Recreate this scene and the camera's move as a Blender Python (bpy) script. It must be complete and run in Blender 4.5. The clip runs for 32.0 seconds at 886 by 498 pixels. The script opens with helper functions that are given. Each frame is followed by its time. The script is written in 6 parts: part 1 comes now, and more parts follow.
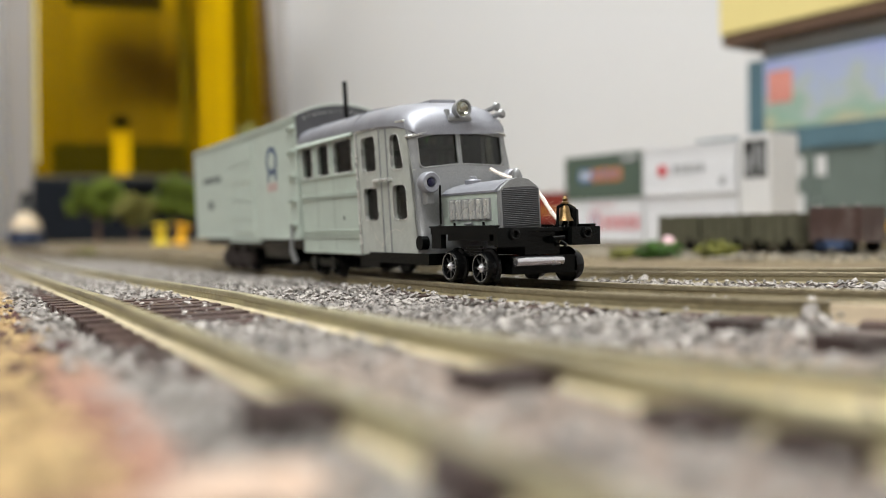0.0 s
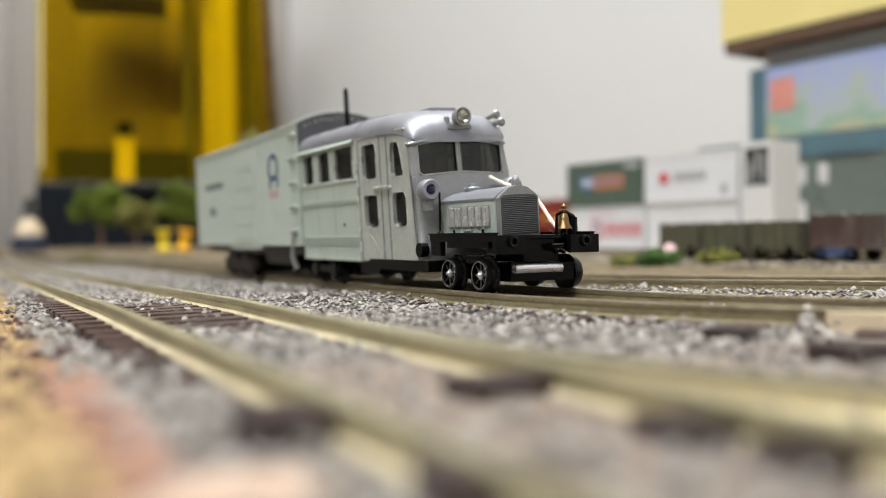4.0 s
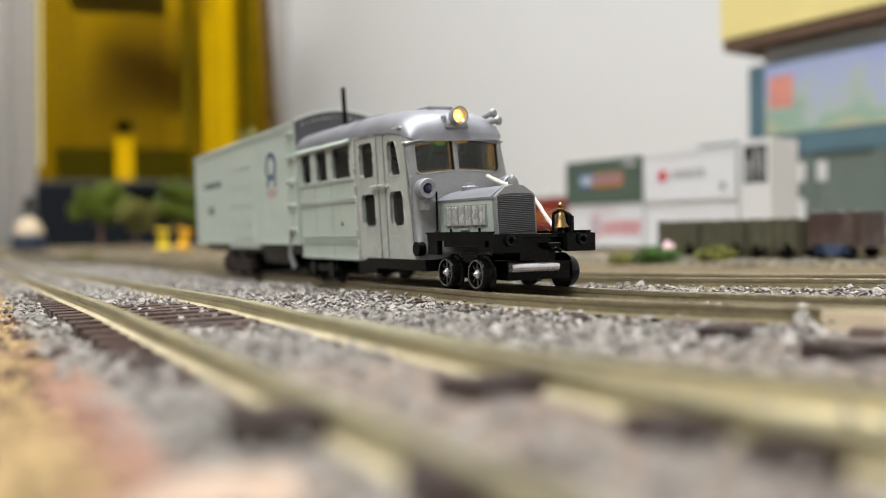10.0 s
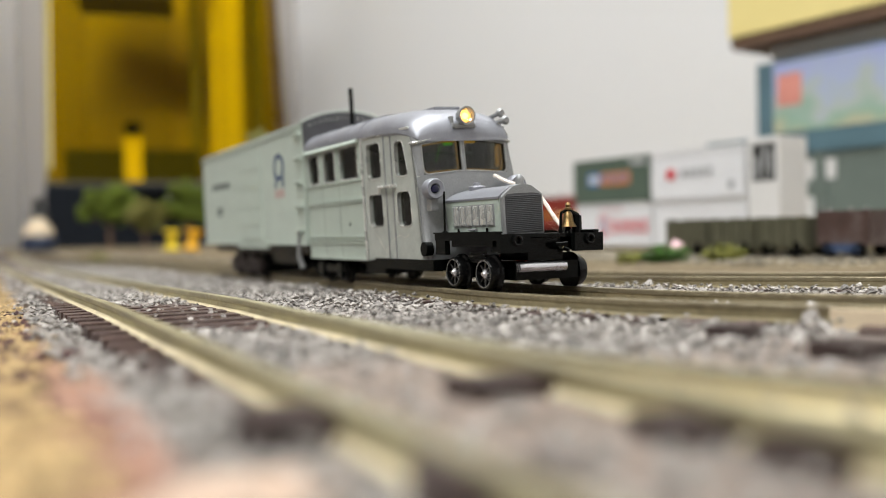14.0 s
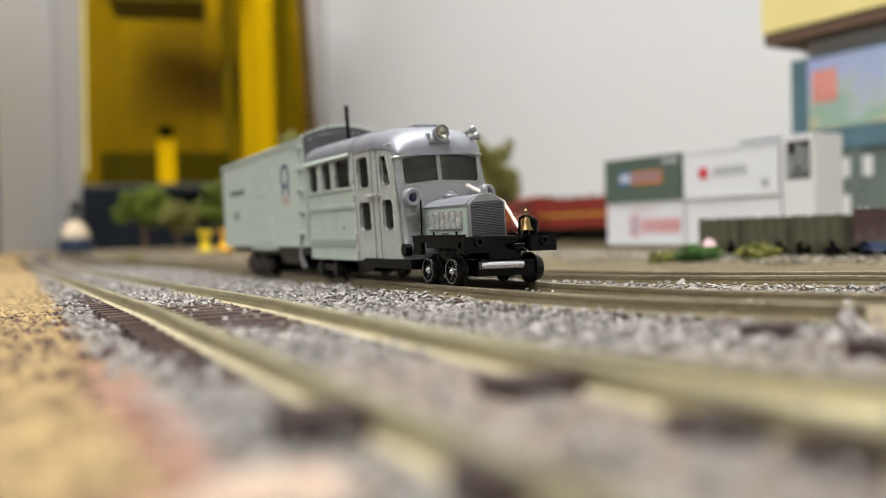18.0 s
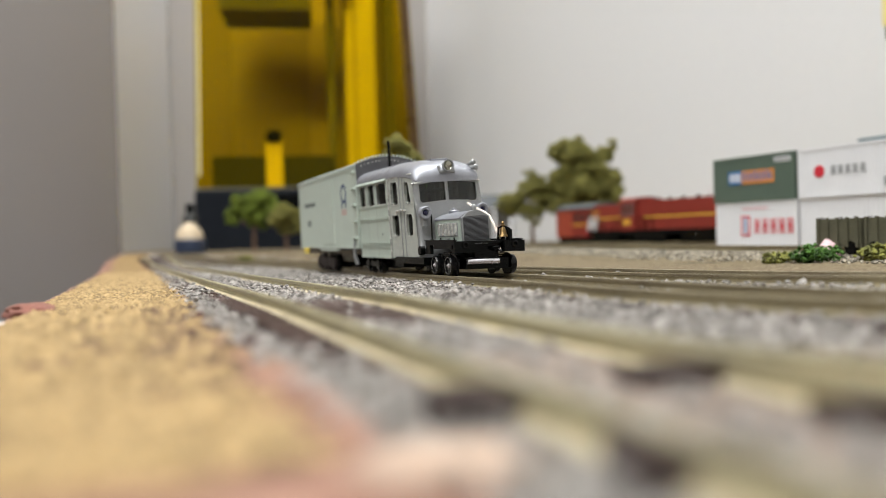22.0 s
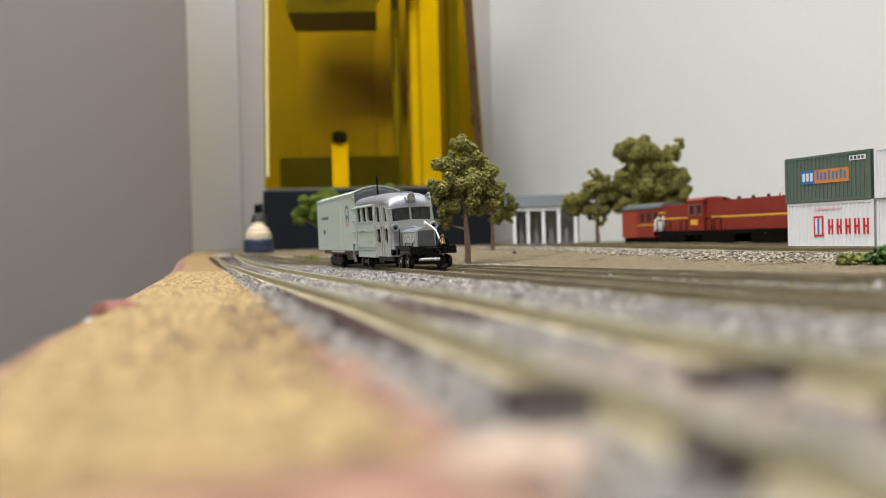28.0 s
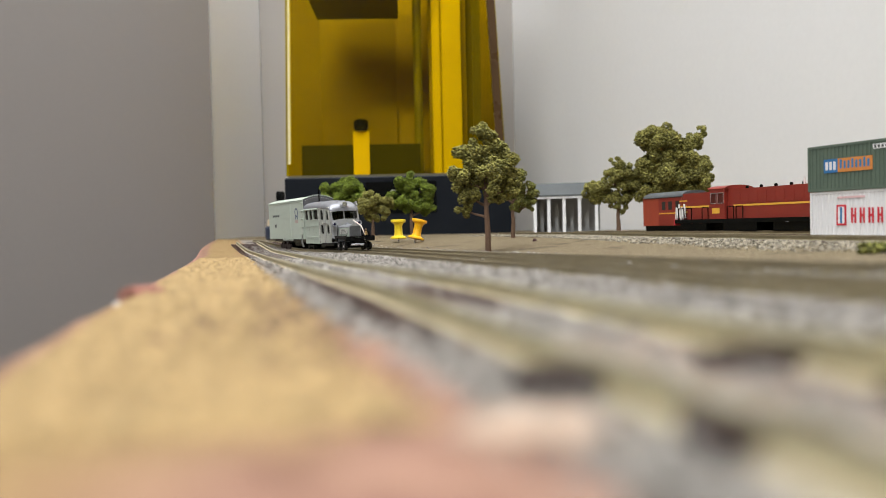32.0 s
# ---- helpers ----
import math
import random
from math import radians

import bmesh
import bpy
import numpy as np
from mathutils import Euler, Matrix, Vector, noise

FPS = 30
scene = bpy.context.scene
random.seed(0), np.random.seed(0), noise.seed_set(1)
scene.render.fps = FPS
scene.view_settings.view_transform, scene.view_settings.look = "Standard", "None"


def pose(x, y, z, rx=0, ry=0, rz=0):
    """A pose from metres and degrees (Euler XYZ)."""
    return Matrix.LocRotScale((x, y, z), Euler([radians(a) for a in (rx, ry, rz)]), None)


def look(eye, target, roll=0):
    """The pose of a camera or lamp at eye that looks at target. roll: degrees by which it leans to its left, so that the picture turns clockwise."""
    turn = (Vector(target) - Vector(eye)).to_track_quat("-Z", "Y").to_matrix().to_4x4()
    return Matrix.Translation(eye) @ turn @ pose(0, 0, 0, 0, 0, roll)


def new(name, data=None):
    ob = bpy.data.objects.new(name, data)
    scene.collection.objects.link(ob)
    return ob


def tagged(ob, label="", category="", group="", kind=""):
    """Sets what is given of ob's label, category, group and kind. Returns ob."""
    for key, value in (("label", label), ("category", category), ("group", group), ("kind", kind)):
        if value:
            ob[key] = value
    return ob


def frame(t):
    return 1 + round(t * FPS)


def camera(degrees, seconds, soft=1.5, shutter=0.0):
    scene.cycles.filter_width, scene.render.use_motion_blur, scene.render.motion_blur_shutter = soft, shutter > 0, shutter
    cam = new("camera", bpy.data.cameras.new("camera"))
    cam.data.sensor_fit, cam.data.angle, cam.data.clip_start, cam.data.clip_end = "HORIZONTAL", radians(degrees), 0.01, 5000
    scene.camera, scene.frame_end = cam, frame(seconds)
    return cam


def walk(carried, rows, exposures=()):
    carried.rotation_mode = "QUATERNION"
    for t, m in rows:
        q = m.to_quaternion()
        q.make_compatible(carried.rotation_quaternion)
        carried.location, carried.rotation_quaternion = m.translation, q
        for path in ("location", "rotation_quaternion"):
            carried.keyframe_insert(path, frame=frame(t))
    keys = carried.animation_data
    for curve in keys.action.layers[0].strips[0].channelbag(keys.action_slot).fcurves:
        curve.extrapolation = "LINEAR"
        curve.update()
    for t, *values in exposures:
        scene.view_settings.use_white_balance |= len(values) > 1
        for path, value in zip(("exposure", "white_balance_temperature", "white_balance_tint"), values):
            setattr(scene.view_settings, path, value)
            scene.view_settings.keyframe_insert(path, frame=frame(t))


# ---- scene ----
MM = 0.001
cam = camera(55.2, 32.0, soft=0.5)
# seconds, eye in metres, yaw to the left of +y, pitch up, roll in degrees
PATH = [
    (0, 0.00245, 0.00562, 0.00848, -15.12, -1.47, -1.01),
    (1, 0.00256, 0.00554, 0.00849, -15.23, -1.39, -0.91),
    (2, 0.00261, 0.00550, 0.00851, -15.21, -1.31, -0.85),
    (3, 0.00265, 0.00534, 0.00857, -15.04, -1.16, -0.83),
    (3.5, 0.00270, 0.00523, 0.00855, -14.95, -1.06, -0.82),
    (5.5, 0.00288, 0.00506, 0.00862, -14.94, -1.01, -0.94),
    (6, 0.00289, 0.00505, 0.00864, -14.95, -1.03, -0.96),
    (7, 0.00298, 0.00495, 0.00867, -15.01, -1.06, -0.97),
    (8, 0.00306, 0.00498, 0.00868, -15.02, -1.16, -0.95),
    (9, 0.00307, 0.00487, 0.00871, -15.01, -1.16, -0.96),
    (10, 0.00309, 0.00491, 0.00870, -14.92, -1.18, -0.98),
    (11, 0.00305, 0.00488, 0.00873, -14.76, -1.17, -0.98),
    (12, 0.00308, 0.00486, 0.00870, -14.65, -1.15, -1.09),
    (13, 0.00308, 0.00487, 0.00871, -14.60, -1.25, -1.19),
    (14, 0.00309, 0.00478, 0.00876, -14.38, -1.20, -1.25),
    (14.5, 0.00307, 0.00472, 0.00877, -14.23, -1.12, -1.24),
    (16.5, 0.00299, 0.00473, 0.00874, -13.59, -1.02, -1.35),
    (17, 0.00301, 0.00469, 0.00872, -13.27, -0.98, -1.41),
    (17.5, 0.00299, 0.00451, 0.00878, -12.84, -1.02, -1.47),
    (18, 0.00291, 0.00453, 0.00874, -12.34, -1.14, -1.52),
    (18.5, 0.00280, 0.00467, 0.00866, -11.82, -1.41, -1.54),
    (19, 0.00222, 0.00477, 0.00846, -11.09, -1.69, -1.60),
    (19.5, 0.00210, 0.00439, 0.00846, -10.31, -1.84, -1.60),
    (20, 0.00179, 0.00386, 0.00844, -9.40, -1.81, -1.61),
    (20.5, 0.00120, 0.00359, 0.00834, -8.41, -1.64, -1.60),
    (21, 0.00071, 0.00342, 0.00829, -7.46, -1.41, -1.50),
    (21.5, 0.00060, 0.00321, 0.00827, -6.56, -1.10, -1.47),
    (22, 0.00053, 0.00313, 0.00830, -5.74, -0.83, -1.51),
    (22.5, 0.00041, 0.00288, 0.00839, -5.00, -0.67, -1.55),
    (23, 0.00047, 0.00266, 0.00844, -4.37, -0.49, -1.62),
    (23.5, 0.00039, 0.00249, 0.00845, -3.85, -0.40, -1.68),
    (24, 0.00026, 0.00241, 0.00846, -3.42, -0.35, -1.62),
    (24.5, 0.00018, 0.00234, 0.00847, -3.06, -0.34, -1.55),
    (25, 0.00010, 0.00226, 0.00843, -2.75, -0.33, -1.50),
    (25.5, 0.00000, 0.00210, 0.00843, -2.49, -0.35, -1.46),
    (27.5, -0.00012, 0.00147, 0.00849, -1.59, -0.63, -1.47),
    (28, -0.00019, 0.00143, 0.00853, -1.48, -0.75, -1.43),
    (28.5, -0.00019, 0.00135, 0.00852, -1.36, -0.84, -1.44),
    (29, -0.00018, 0.00115, 0.00849, -1.11, -0.95, -1.39),
    (29.5, -0.00012, 0.00085, 0.00847, -0.78, -1.07, -1.44),
    (30, 0.00001, 0.00026, 0.00844, -0.42, -1.16, -1.43),
    (30.5, 0.00000, -0.00011, 0.00841, -0.19, -1.30, -1.28),
    (31, -0.00011, -0.00032, 0.00839, -0.09, -1.44, -1.28),
    (31.5, -0.00007, -0.00026, 0.00838, -0.03, -1.53, -1.33),
    (32, -0.00007, -0.00026, 0.00838, -0.06, -1.53, -1.25),
]


def aim(x, y, z, yaw, pitch, roll):
    a, b = radians(yaw), radians(pitch)
    way = Vector((-math.sin(a) * math.cos(b), math.cos(a) * math.cos(b), math.sin(b)))
    eye = Vector((x, y, z))
    return look(eye, eye + way, roll)


walk(cam, [(row[0], aim(*row[1:])) for row in PATH])

# ---- light ----
world = bpy.data.worlds.new("room_light")
scene.world = world
world.use_nodes = True
world.node_tree.nodes["Background"].inputs[0].default_value = (0.95, 0.97, 1.0, 1)
world.node_tree.nodes["Background"].inputs[1].default_value = 0.05


def ceiling_lamp(x, y, z, sx, sy, watts, colour):
    data = bpy.data.lights.new("ceiling_panel_light", "AREA")
    data.shape, data.size, data.size_y, data.energy, data.color = "RECTANGLE", sx, sy, watts, colour
    lamp = new("ceiling_panel_light", data)
    lamp.matrix_world = pose(x, y, z)
    return lamp


ceiling_lamp(0.15, 0.20, 1.38, 1.2, 0.30, 34.5, (0.95, 0.97, 0.965))
ceiling_lamp(-0.75, -0.75, 1.38, 1.2, 0.30, 38.5, (0.95, 0.97, 0.965))
scene.view_settings.exposure = 0.0


# ---- materials ----
def mat(name, colour, rough=0.6, metal=0.0, vary=0.25, scale=600.0, bump=0.15, fine=6.0, spec=0.5, random=0.0, island=0.0, coat=0.0, dust=None, dust_amount=0.0, dust_scale=120.0):
    """A surface with grain at two scales, optional dust and piece by piece variation."""
    m = bpy.data.materials.new(name)
    m.use_nodes = True
    n, l = m.node_tree.nodes, m.node_tree.links
    p = n["Principled BSDF"]
    tc = n.new("ShaderNodeTexCoord")
    big, small = n.new("ShaderNodeTexNoise"), n.new("ShaderNodeTexNoise")
    big.inputs["Scale"].default_value, big.inputs["Detail"].default_value = scale, 3.0
    small.inputs["Scale"].default_value, small.inputs["Detail"].default_value = scale * fine, 4.0
    l.new(tc.outputs["Object"], big.inputs["Vector"])
    l.new(tc.outputs["Object"], small.inputs["Vector"])
    mix = n.new("ShaderNodeMath")
    mix.operation = "ADD"
    l.new(big.outputs["Fac"], mix.inputs[0])
    l.new(small.outputs["Fac"], mix.inputs[1])
    last = mix.outputs[0]
    for use, node, key in ((random, "ShaderNodeObjectInfo", "Random"), (island, "ShaderNodeNewGeometry", "Random Per Island")):
        if use:
            info, mul = n.new(node), n.new("ShaderNodeMath")
            mul.operation = "MULTIPLY_ADD"
            l.new(info.outputs[key], mul.inputs[0])
            mul.inputs[1].default_value = use * 2
            l.new(last, mul.inputs[2])
            off = n.new("ShaderNodeMath")
            off.operation = "SUBTRACT"
            l.new(mul.outputs[0], off.inputs[0])
            off.inputs[1].default_value = use
            last = off.outputs[0]
    ramp = n.new("ShaderNodeMapRange")
    ramp.inputs["From Min"].default_value, ramp.inputs["From Max"].default_value = 0.6, 1.4
    ramp.inputs["To Min"].default_value, ramp.inputs["To Max"].default_value = 1 - vary, 1 + vary
    l.new(last, ramp.inputs["Value"])
    tint = n.new("ShaderNodeMix")
    tint.data_type, tint.blend_type = "RGBA", "MULTIPLY"
    tint.inputs["Factor"].default_value = 1.0
    tint.inputs["A"].default_value = (*colour, 1)
    l.new(ramp.outputs[0], tint.inputs["B"])
    out = tint.outputs["Result"]
    if dust:
        dn, dr, dm = n.new("ShaderNodeTexNoise"), n.new("ShaderNodeMapRange"), n.new("ShaderNodeMix")
        dn.inputs["Scale"].default_value, dn.inputs["Detail"].default_value = dust_scale, 6.0
        l.new(tc.outputs["Object"], dn.inputs["Vector"])
        dr.inputs["From Min"].default_value, dr.inputs["From Max"].default_value = 0.48, 0.68
        dr.inputs["To Max"].default_value = dust_amount
        l.new(dn.outputs["Fac"], dr.inputs["Value"])
        dm.data_type = "RGBA"
        dm.inputs["B"].default_value = (*dust, 1)
        l.new(dr.outputs[0], dm.inputs["Factor"])
        l.new(out, dm.inputs["A"])
        out = dm.outputs["Result"]
    l.new(out, p.inputs["Base Color"])
    p.inputs["Metallic"].default_value = metal
    p.inputs["Specular IOR Level"].default_value = spec
    p.inputs["Coat Weight"].default_value = coat
    rr = n.new("ShaderNodeMapRange")
    rr.inputs["To Min"].default_value, rr.inputs["To Max"].default_value = max(0.03, rough - 0.1), min(1.0, rough + 0.1)
    l.new(big.outputs["Fac"], rr.inputs["Value"])
    l.new(rr.outputs[0], p.inputs["Roughness"])
    if bump:
        b = n.new("ShaderNodeBump")
        b.inputs["Strength"].default_value = bump
        b.inputs["Distance"].default_value = 0.5 / scale
        l.new(small.outputs["Fac"], b.inputs["Height"])
        l.new(b.outputs[0], p.inputs["Normal"])
    return m


def glow(name, colour, strength):
    m = bpy.data.materials.new(name)
    m.use_nodes = True
    p = m.node_tree.nodes["Principled BSDF"]
    p.inputs["Base Color"].default_value = (*colour, 1)
    p.inputs["Emission Color"].default_value = (*colour, 1)
    p.inputs["Emission Strength"].default_value = strength
    return m


def glass(name, colour, rough=0.05, ior=1.45):
    m = bpy.data.materials.new(name)
    m.use_nodes = True
    p = m.node_tree.nodes["Principled BSDF"]
    p.inputs["Base Color"].default_value = (*colour, 1)
    p.inputs["Transmission Weight"].default_value = 1.0
    p.inputs["Roughness"].default_value = rough
    p.inputs["IOR"].default_value = ior
    return m


def tinted(name, colour, gloss, rough):
    """A thin clear sheet: it tints what lies behind it and mirrors a little."""
    m = bpy.data.materials.new(name)
    m.use_nodes = True
    n, l = m.node_tree.nodes, m.node_tree.links
    n.remove(n["Principled BSDF"])
    clear, shine, mix = n.new("ShaderNodeBsdfTransparent"), n.new("ShaderNodeBsdfGlossy"), n.new("ShaderNodeMixShader")
    clear.inputs["Color"].default_value = (*colour, 1)
    shine.inputs["Roughness"].default_value = rough
    mix.inputs[0].default_value = gloss
    l.new(clear.outputs[0], mix.inputs[1])
    l.new(shine.outputs[0], mix.inputs[2])
    l.new(mix.outputs[0], n["Material Output"].inputs["Surface"])
    return m


M_BODY = mat("pale_green_grey_paint", (0.43, 0.49, 0.43), 0.40, 0.0, 0.10, 300, 0.10, 14)
M_BOX = mat("pale_green_box_paint", (0.46, 0.52, 0.46), 0.5, 0.0, 0.10, 260, 0.10, 16)
M_SILVER = mat("aluminium_paint", (0.30, 0.305, 0.335), 0.46, 0.5, 0.2, 450, 0.06, 16)
M_FRAME = mat("bright_silver_trim", (0.66, 0.66, 0.63), 0.28, 0.5, 0.2, 500, 0.06, 12)
M_DOOR = mat("grey_aluminium_paint", (0.44, 0.46, 0.42), 0.40, 0.15, 0.24, 500, 0.10, 16)
M_DARKSILVER = mat("dark_aluminium_paint", (0.29, 0.295, 0.295), 0.42, 0.35, 0.2, 350, 0.08, 16)
M_BLACK = mat("gloss_black_plastic", (0.003, 0.0035, 0.0032), 0.16, 0.0, 0.3, 300, 0.03, 12, spec=0.14)
M_LENSBLUE = mat("violet_blue_lens", (0.012, 0.011, 0.035), 0.12, 0, 0.2, 500, 0.0)
M_TYRE = mat("black_wheel", (0.004, 0.004, 0.004), 0.18, 0.0, 0.3, 500, 0.03, 8, spec=0.2)
M_SPOKE = mat("rim_highlight_metal", (0.3, 0.3, 0.29), 0.25, 0.9, 0.4, 900, 0.05, 8)
M_WEB = mat("dark_gunmetal_spokes", (0.07, 0.07, 0.068), 0.22, 0.8, 0.3, 700, 0.05, 8)
M_VOID = mat("black_recess_shade", (0.001, 0.001, 0.001), 0.9, 0.0, 0.1, 500, 0.0, spec=0.0)
M_SCREW = mat("dull_grey_screw", (0.24, 0.22, 0.16), 0.4, 0.3, 0.2, 200, 0.05, 8)
# pale colour of the highlight drawn along the printer cover's corner
M_GLINT = mat("pale_corner_highlight", (0.85, 0.74, 0.42), 0.08, 0.2, 0.1, 60, 0.0)
M_PATCH = mat("soft_red_print", (0.72, 0.30, 0.24), 0.5, 0, 0.2, 120, 0.0)
M_SEAM = mat("seam_shade_paint", (0.14, 0.155, 0.135), 0.6, 0.0, 0.2, 500, 0.0)
M_BLIND = mat("pale_inner_post", (0.6, 0.57, 0.52), 0.6, 0.0, 0.2, 300, 0.0)
M_RIM = mat("worn_dull_trim", (0.34, 0.34, 0.33), 0.35, 0.5, 0.3, 700, 0.05, 8)
M_PCB = mat("green_circuit_board", (0.02, 0.12, 0.02), 0.4, 0.0, 0.3, 500, 0.05, 6)
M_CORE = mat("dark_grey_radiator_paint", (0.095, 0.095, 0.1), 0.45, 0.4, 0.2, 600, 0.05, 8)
M_FIBRE = mat("reddish_fibre", (0.5, 0.27, 0.2), 0.9, 0.0, 0.3, 2500, 0.2, 4)
M_BOGIE = mat("dark_brown_bogie_plastic", (0.02, 0.013, 0.012), 0.5, 0.0, 0.3, 400, 0.1, 8, spec=0.3)
M_STEEL = mat("bright_steel", (0.62, 0.60, 0.62), 0.25, 0.9, 0.12, 400, 0.08, 8)
M_BRASS = mat("brass", (0.24, 0.155, 0.065), 0.38, 0.9, 0.4, 700, 0.1, 8)
M_RUBBER = mat("dark_interior", (0.02, 0.02, 0.018), 0.6, 0.0, 0.2, 300, 0.0)
M_SEAT = mat("grey_interior_parts", (0.075, 0.068, 0.06), 0.6, 0.0, 0.2, 300, 0.0)
M_TWINE = mat("pale_twine", (0.74, 0.66, 0.58), 0.9, 0.0, 0.3, 2500, 0.3, 4)
M_BLUE = mat("dark_blue_decal", (0.05, 0.08, 0.16), 0.5, 0, 0.2, 900, 0.0)
M_RED = mat("faded_red_decal", (0.46, 0.34, 0.31), 0.5, 0, 0.2, 900, 0.0)
M_INK = mat("dark_grey_lettering", (0.07, 0.08, 0.08), 0.6, 0, 0.2, 900, 0.0)
M_RAIL = mat("weathered_olive_rail", (0.40, 0.355, 0.20), 0.5, 0.1, 0.3, 120, 0.15, 12, dust=(0.21, 0.175, 0.115), dust_amount=0.7, dust_scale=90)
M_HEAD = mat("worn_rail_head", (0.37, 0.33, 0.205), 0.38, 0.4, 0.3, 90, 0.15, 14, dust=(0.2, 0.17, 0.11), dust_amount=0.7, dust_scale=110)
M_PALERAIL = mat("pale_cream_turnout_rail", (0.74, 0.65, 0.40), 0.5, 0.05, 0.2, 120, 0.12, 12, dust=(0.45, 0.38, 0.24), dust_amount=0.5, dust_scale=60)
M_HEAD_DARK = mat("dull_brown_rail_head", (0.25, 0.21, 0.13), 0.4, 0.4, 0.3, 90, 0.15, 14, dust=(0.14, 0.11, 0.07), dust_amount=0.6, dust_scale=110)
M_RAIL_DARK = mat("brown_olive_rail", (0.235, 0.195, 0.11), 0.45, 0.1, 0.35, 120, 0.15, 12, dust=(0.34, 0.30, 0.2), dust_amount=0.35, dust_scale=60)
M_FOOT = mat("pale_rail_foot", (0.66, 0.57, 0.38), 0.45, 0.1, 0.25, 200, 0.1, 10, dust=(0.36, 0.29, 0.19), dust_amount=0.5, dust_scale=150)
M_TIE = mat("dark_brown_plastic_tie", (0.06, 0.033, 0.028), 0.45, 0, 0.3, 500, 0.3, 8, random=0.3, dust=(0.30, 0.26, 0.24), dust_amount=0.25, dust_scale=200)
M_TIEDARK = mat("bare_dark_brown_tie", (0.034, 0.018, 0.015), 0.6, 0, 0.4, 500, 0.3, 8)
M_STONE = mat("grey_ballast_stone", (0.285, 0.262, 0.24), 0.85, 0, 0.5, 900, 0.3, 5, island=0.55)
M_GRAIN = mat("ochre_scatter_grain", (0.36, 0.25, 0.118), 0.9, 0, 0.35, 700, 0.2, 5, island=0.55)
M_RUST = mat("dark_purple_brown_grain", (0.075, 0.035, 0.032), 0.9, 0, 0.4, 700, 0.2, 5, island=0.4)
M_LEAF = mat("olive_foam_foliage", (0.215, 0.20, 0.05), 0.95, 0, 0.5, 300, 0.3, 6, island=0.95)
M_BUSH = mat("green_foam_bush", (0.045, 0.11, 0.014), 0.95, 0, 0.5, 300, 0.5, 6, island=0.6)
M_LEAF_B = mat("bright_green_foam_foliage", (0.145, 0.19, 0.018), 0.95, 0, 0.5, 300, 0.5, 6, island=0.6)
M_LEAF_Y = mat("yellow_green_foam", (0.16, 0.16, 0.033), 0.95, 0, 0.5, 300, 0.5, 6, island=0.6)
M_BARK = mat("brown_bark", (0.16, 0.095, 0.06), 0.85, 0, 0.3, 500, 0.5, 5)
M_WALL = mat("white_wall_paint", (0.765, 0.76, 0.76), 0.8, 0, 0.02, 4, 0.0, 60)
# these two greys carry the shade on the left and far walls
M_WALL_GREY = mat("warm_grey_dim_wall", (0.190, 0.170, 0.158), 0.8, 0, 0.02, 4, 0.0, 60)
M_FARWALL = mat("grey_shaded_wall", (0.33, 0.305, 0.285), 0.8, 0, 0.02, 4, 0.0, 60)
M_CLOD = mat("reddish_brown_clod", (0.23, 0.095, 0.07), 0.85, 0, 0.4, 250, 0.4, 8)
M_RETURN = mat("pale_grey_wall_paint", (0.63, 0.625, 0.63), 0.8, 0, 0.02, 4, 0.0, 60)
M_CEIL = mat("ceiling_paint", (0.8, 0.8, 0.78), 0.9, 0, 0.03, 5, 0.05, 50)
M_FLOOR = mat("floor_carpet", (0.16, 0.15, 0.14), 0.95, 0, 0.2, 30, 0.3, 20)
M_BOARD = mat("pink_red_painted_board_edge", (0.34, 0.14, 0.11), 0.75, 0, 0.25, 120, 0.25, 10)
M_PRBLACK = mat("blue_black_printer_shell", (0.006, 0.008, 0.012), 0.4, 0, 0.15, 40, 0.05, 30, spec=0.2)
M_AMBER = tinted("amber_acrylic", (0.89, 0.79, 0.04), 0.02, 0.0)
M_COVEREDGE = mat("dark_amber_edge", (0.06, 0.03, 0.010), 0.3, 0, 0.2, 40, 0.0, 20)
M_LINING = mat("dark_olive_lining", (0.10, 0.085, 0.04), 0.6, 0, 0.2, 30, 0.05, 20)
M_YPLATE = mat("yellow_plate", (0.85, 0.66, 0.03), 0.4, 0, 0.06, 60, 0.04, 20)
M_GOLD = mat("ochre_tower", (0.31, 0.225, 0.045), 0.45, 0, 0.15, 20, 0.04, 20)
M_PIN_Y = mat("yellow_pin_plastic", (0.88, 0.66, 0.03), 0.3, 0, 0.05, 200, 0.03, 8)
M_PIN_O = mat("orange_pin_plastic", (0.88, 0.46, 0.01), 0.3, 0, 0.05, 200, 0.03, 8)
M_PLASTER = mat("cream_plaster", (0.44, 0.32, 0.24), 0.8, 0, 0.2, 300, 0.2, 8)
M_CREAM = mat("cream_plastic", (0.66, 0.54, 0.38), 0.5, 0, 0.08, 200, 0.05, 8)
M_REDLOCO = mat("brick_red_loco_paint", (0.24, 0.028, 0.018), 0.45, 0, 0.15, 200, 0.1, 10)
M_REDVAN = mat("orange_red_van_paint", (0.34, 0.055, 0.028), 0.5, 0, 0.12, 200, 0.1, 10)
M_YLINE = mat("yellow_lining", (0.75, 0.42, 0.05), 0.5, 0, 0.1, 300, 0.0)
M_GREYROOF = mat("grey_roof", (0.075, 0.083, 0.088), 0.6, 0, 0.15, 200, 0.1, 8)
M_WHITE = mat("white_container_paint", (0.78, 0.78, 0.80), 0.45, 0, 0.04, 120, 0.06, 10)
M_GREEN = mat("grey_green_container_paint", (0.105, 0.145, 0.112), 0.5, 0, 0.1, 150, 0.08, 10)
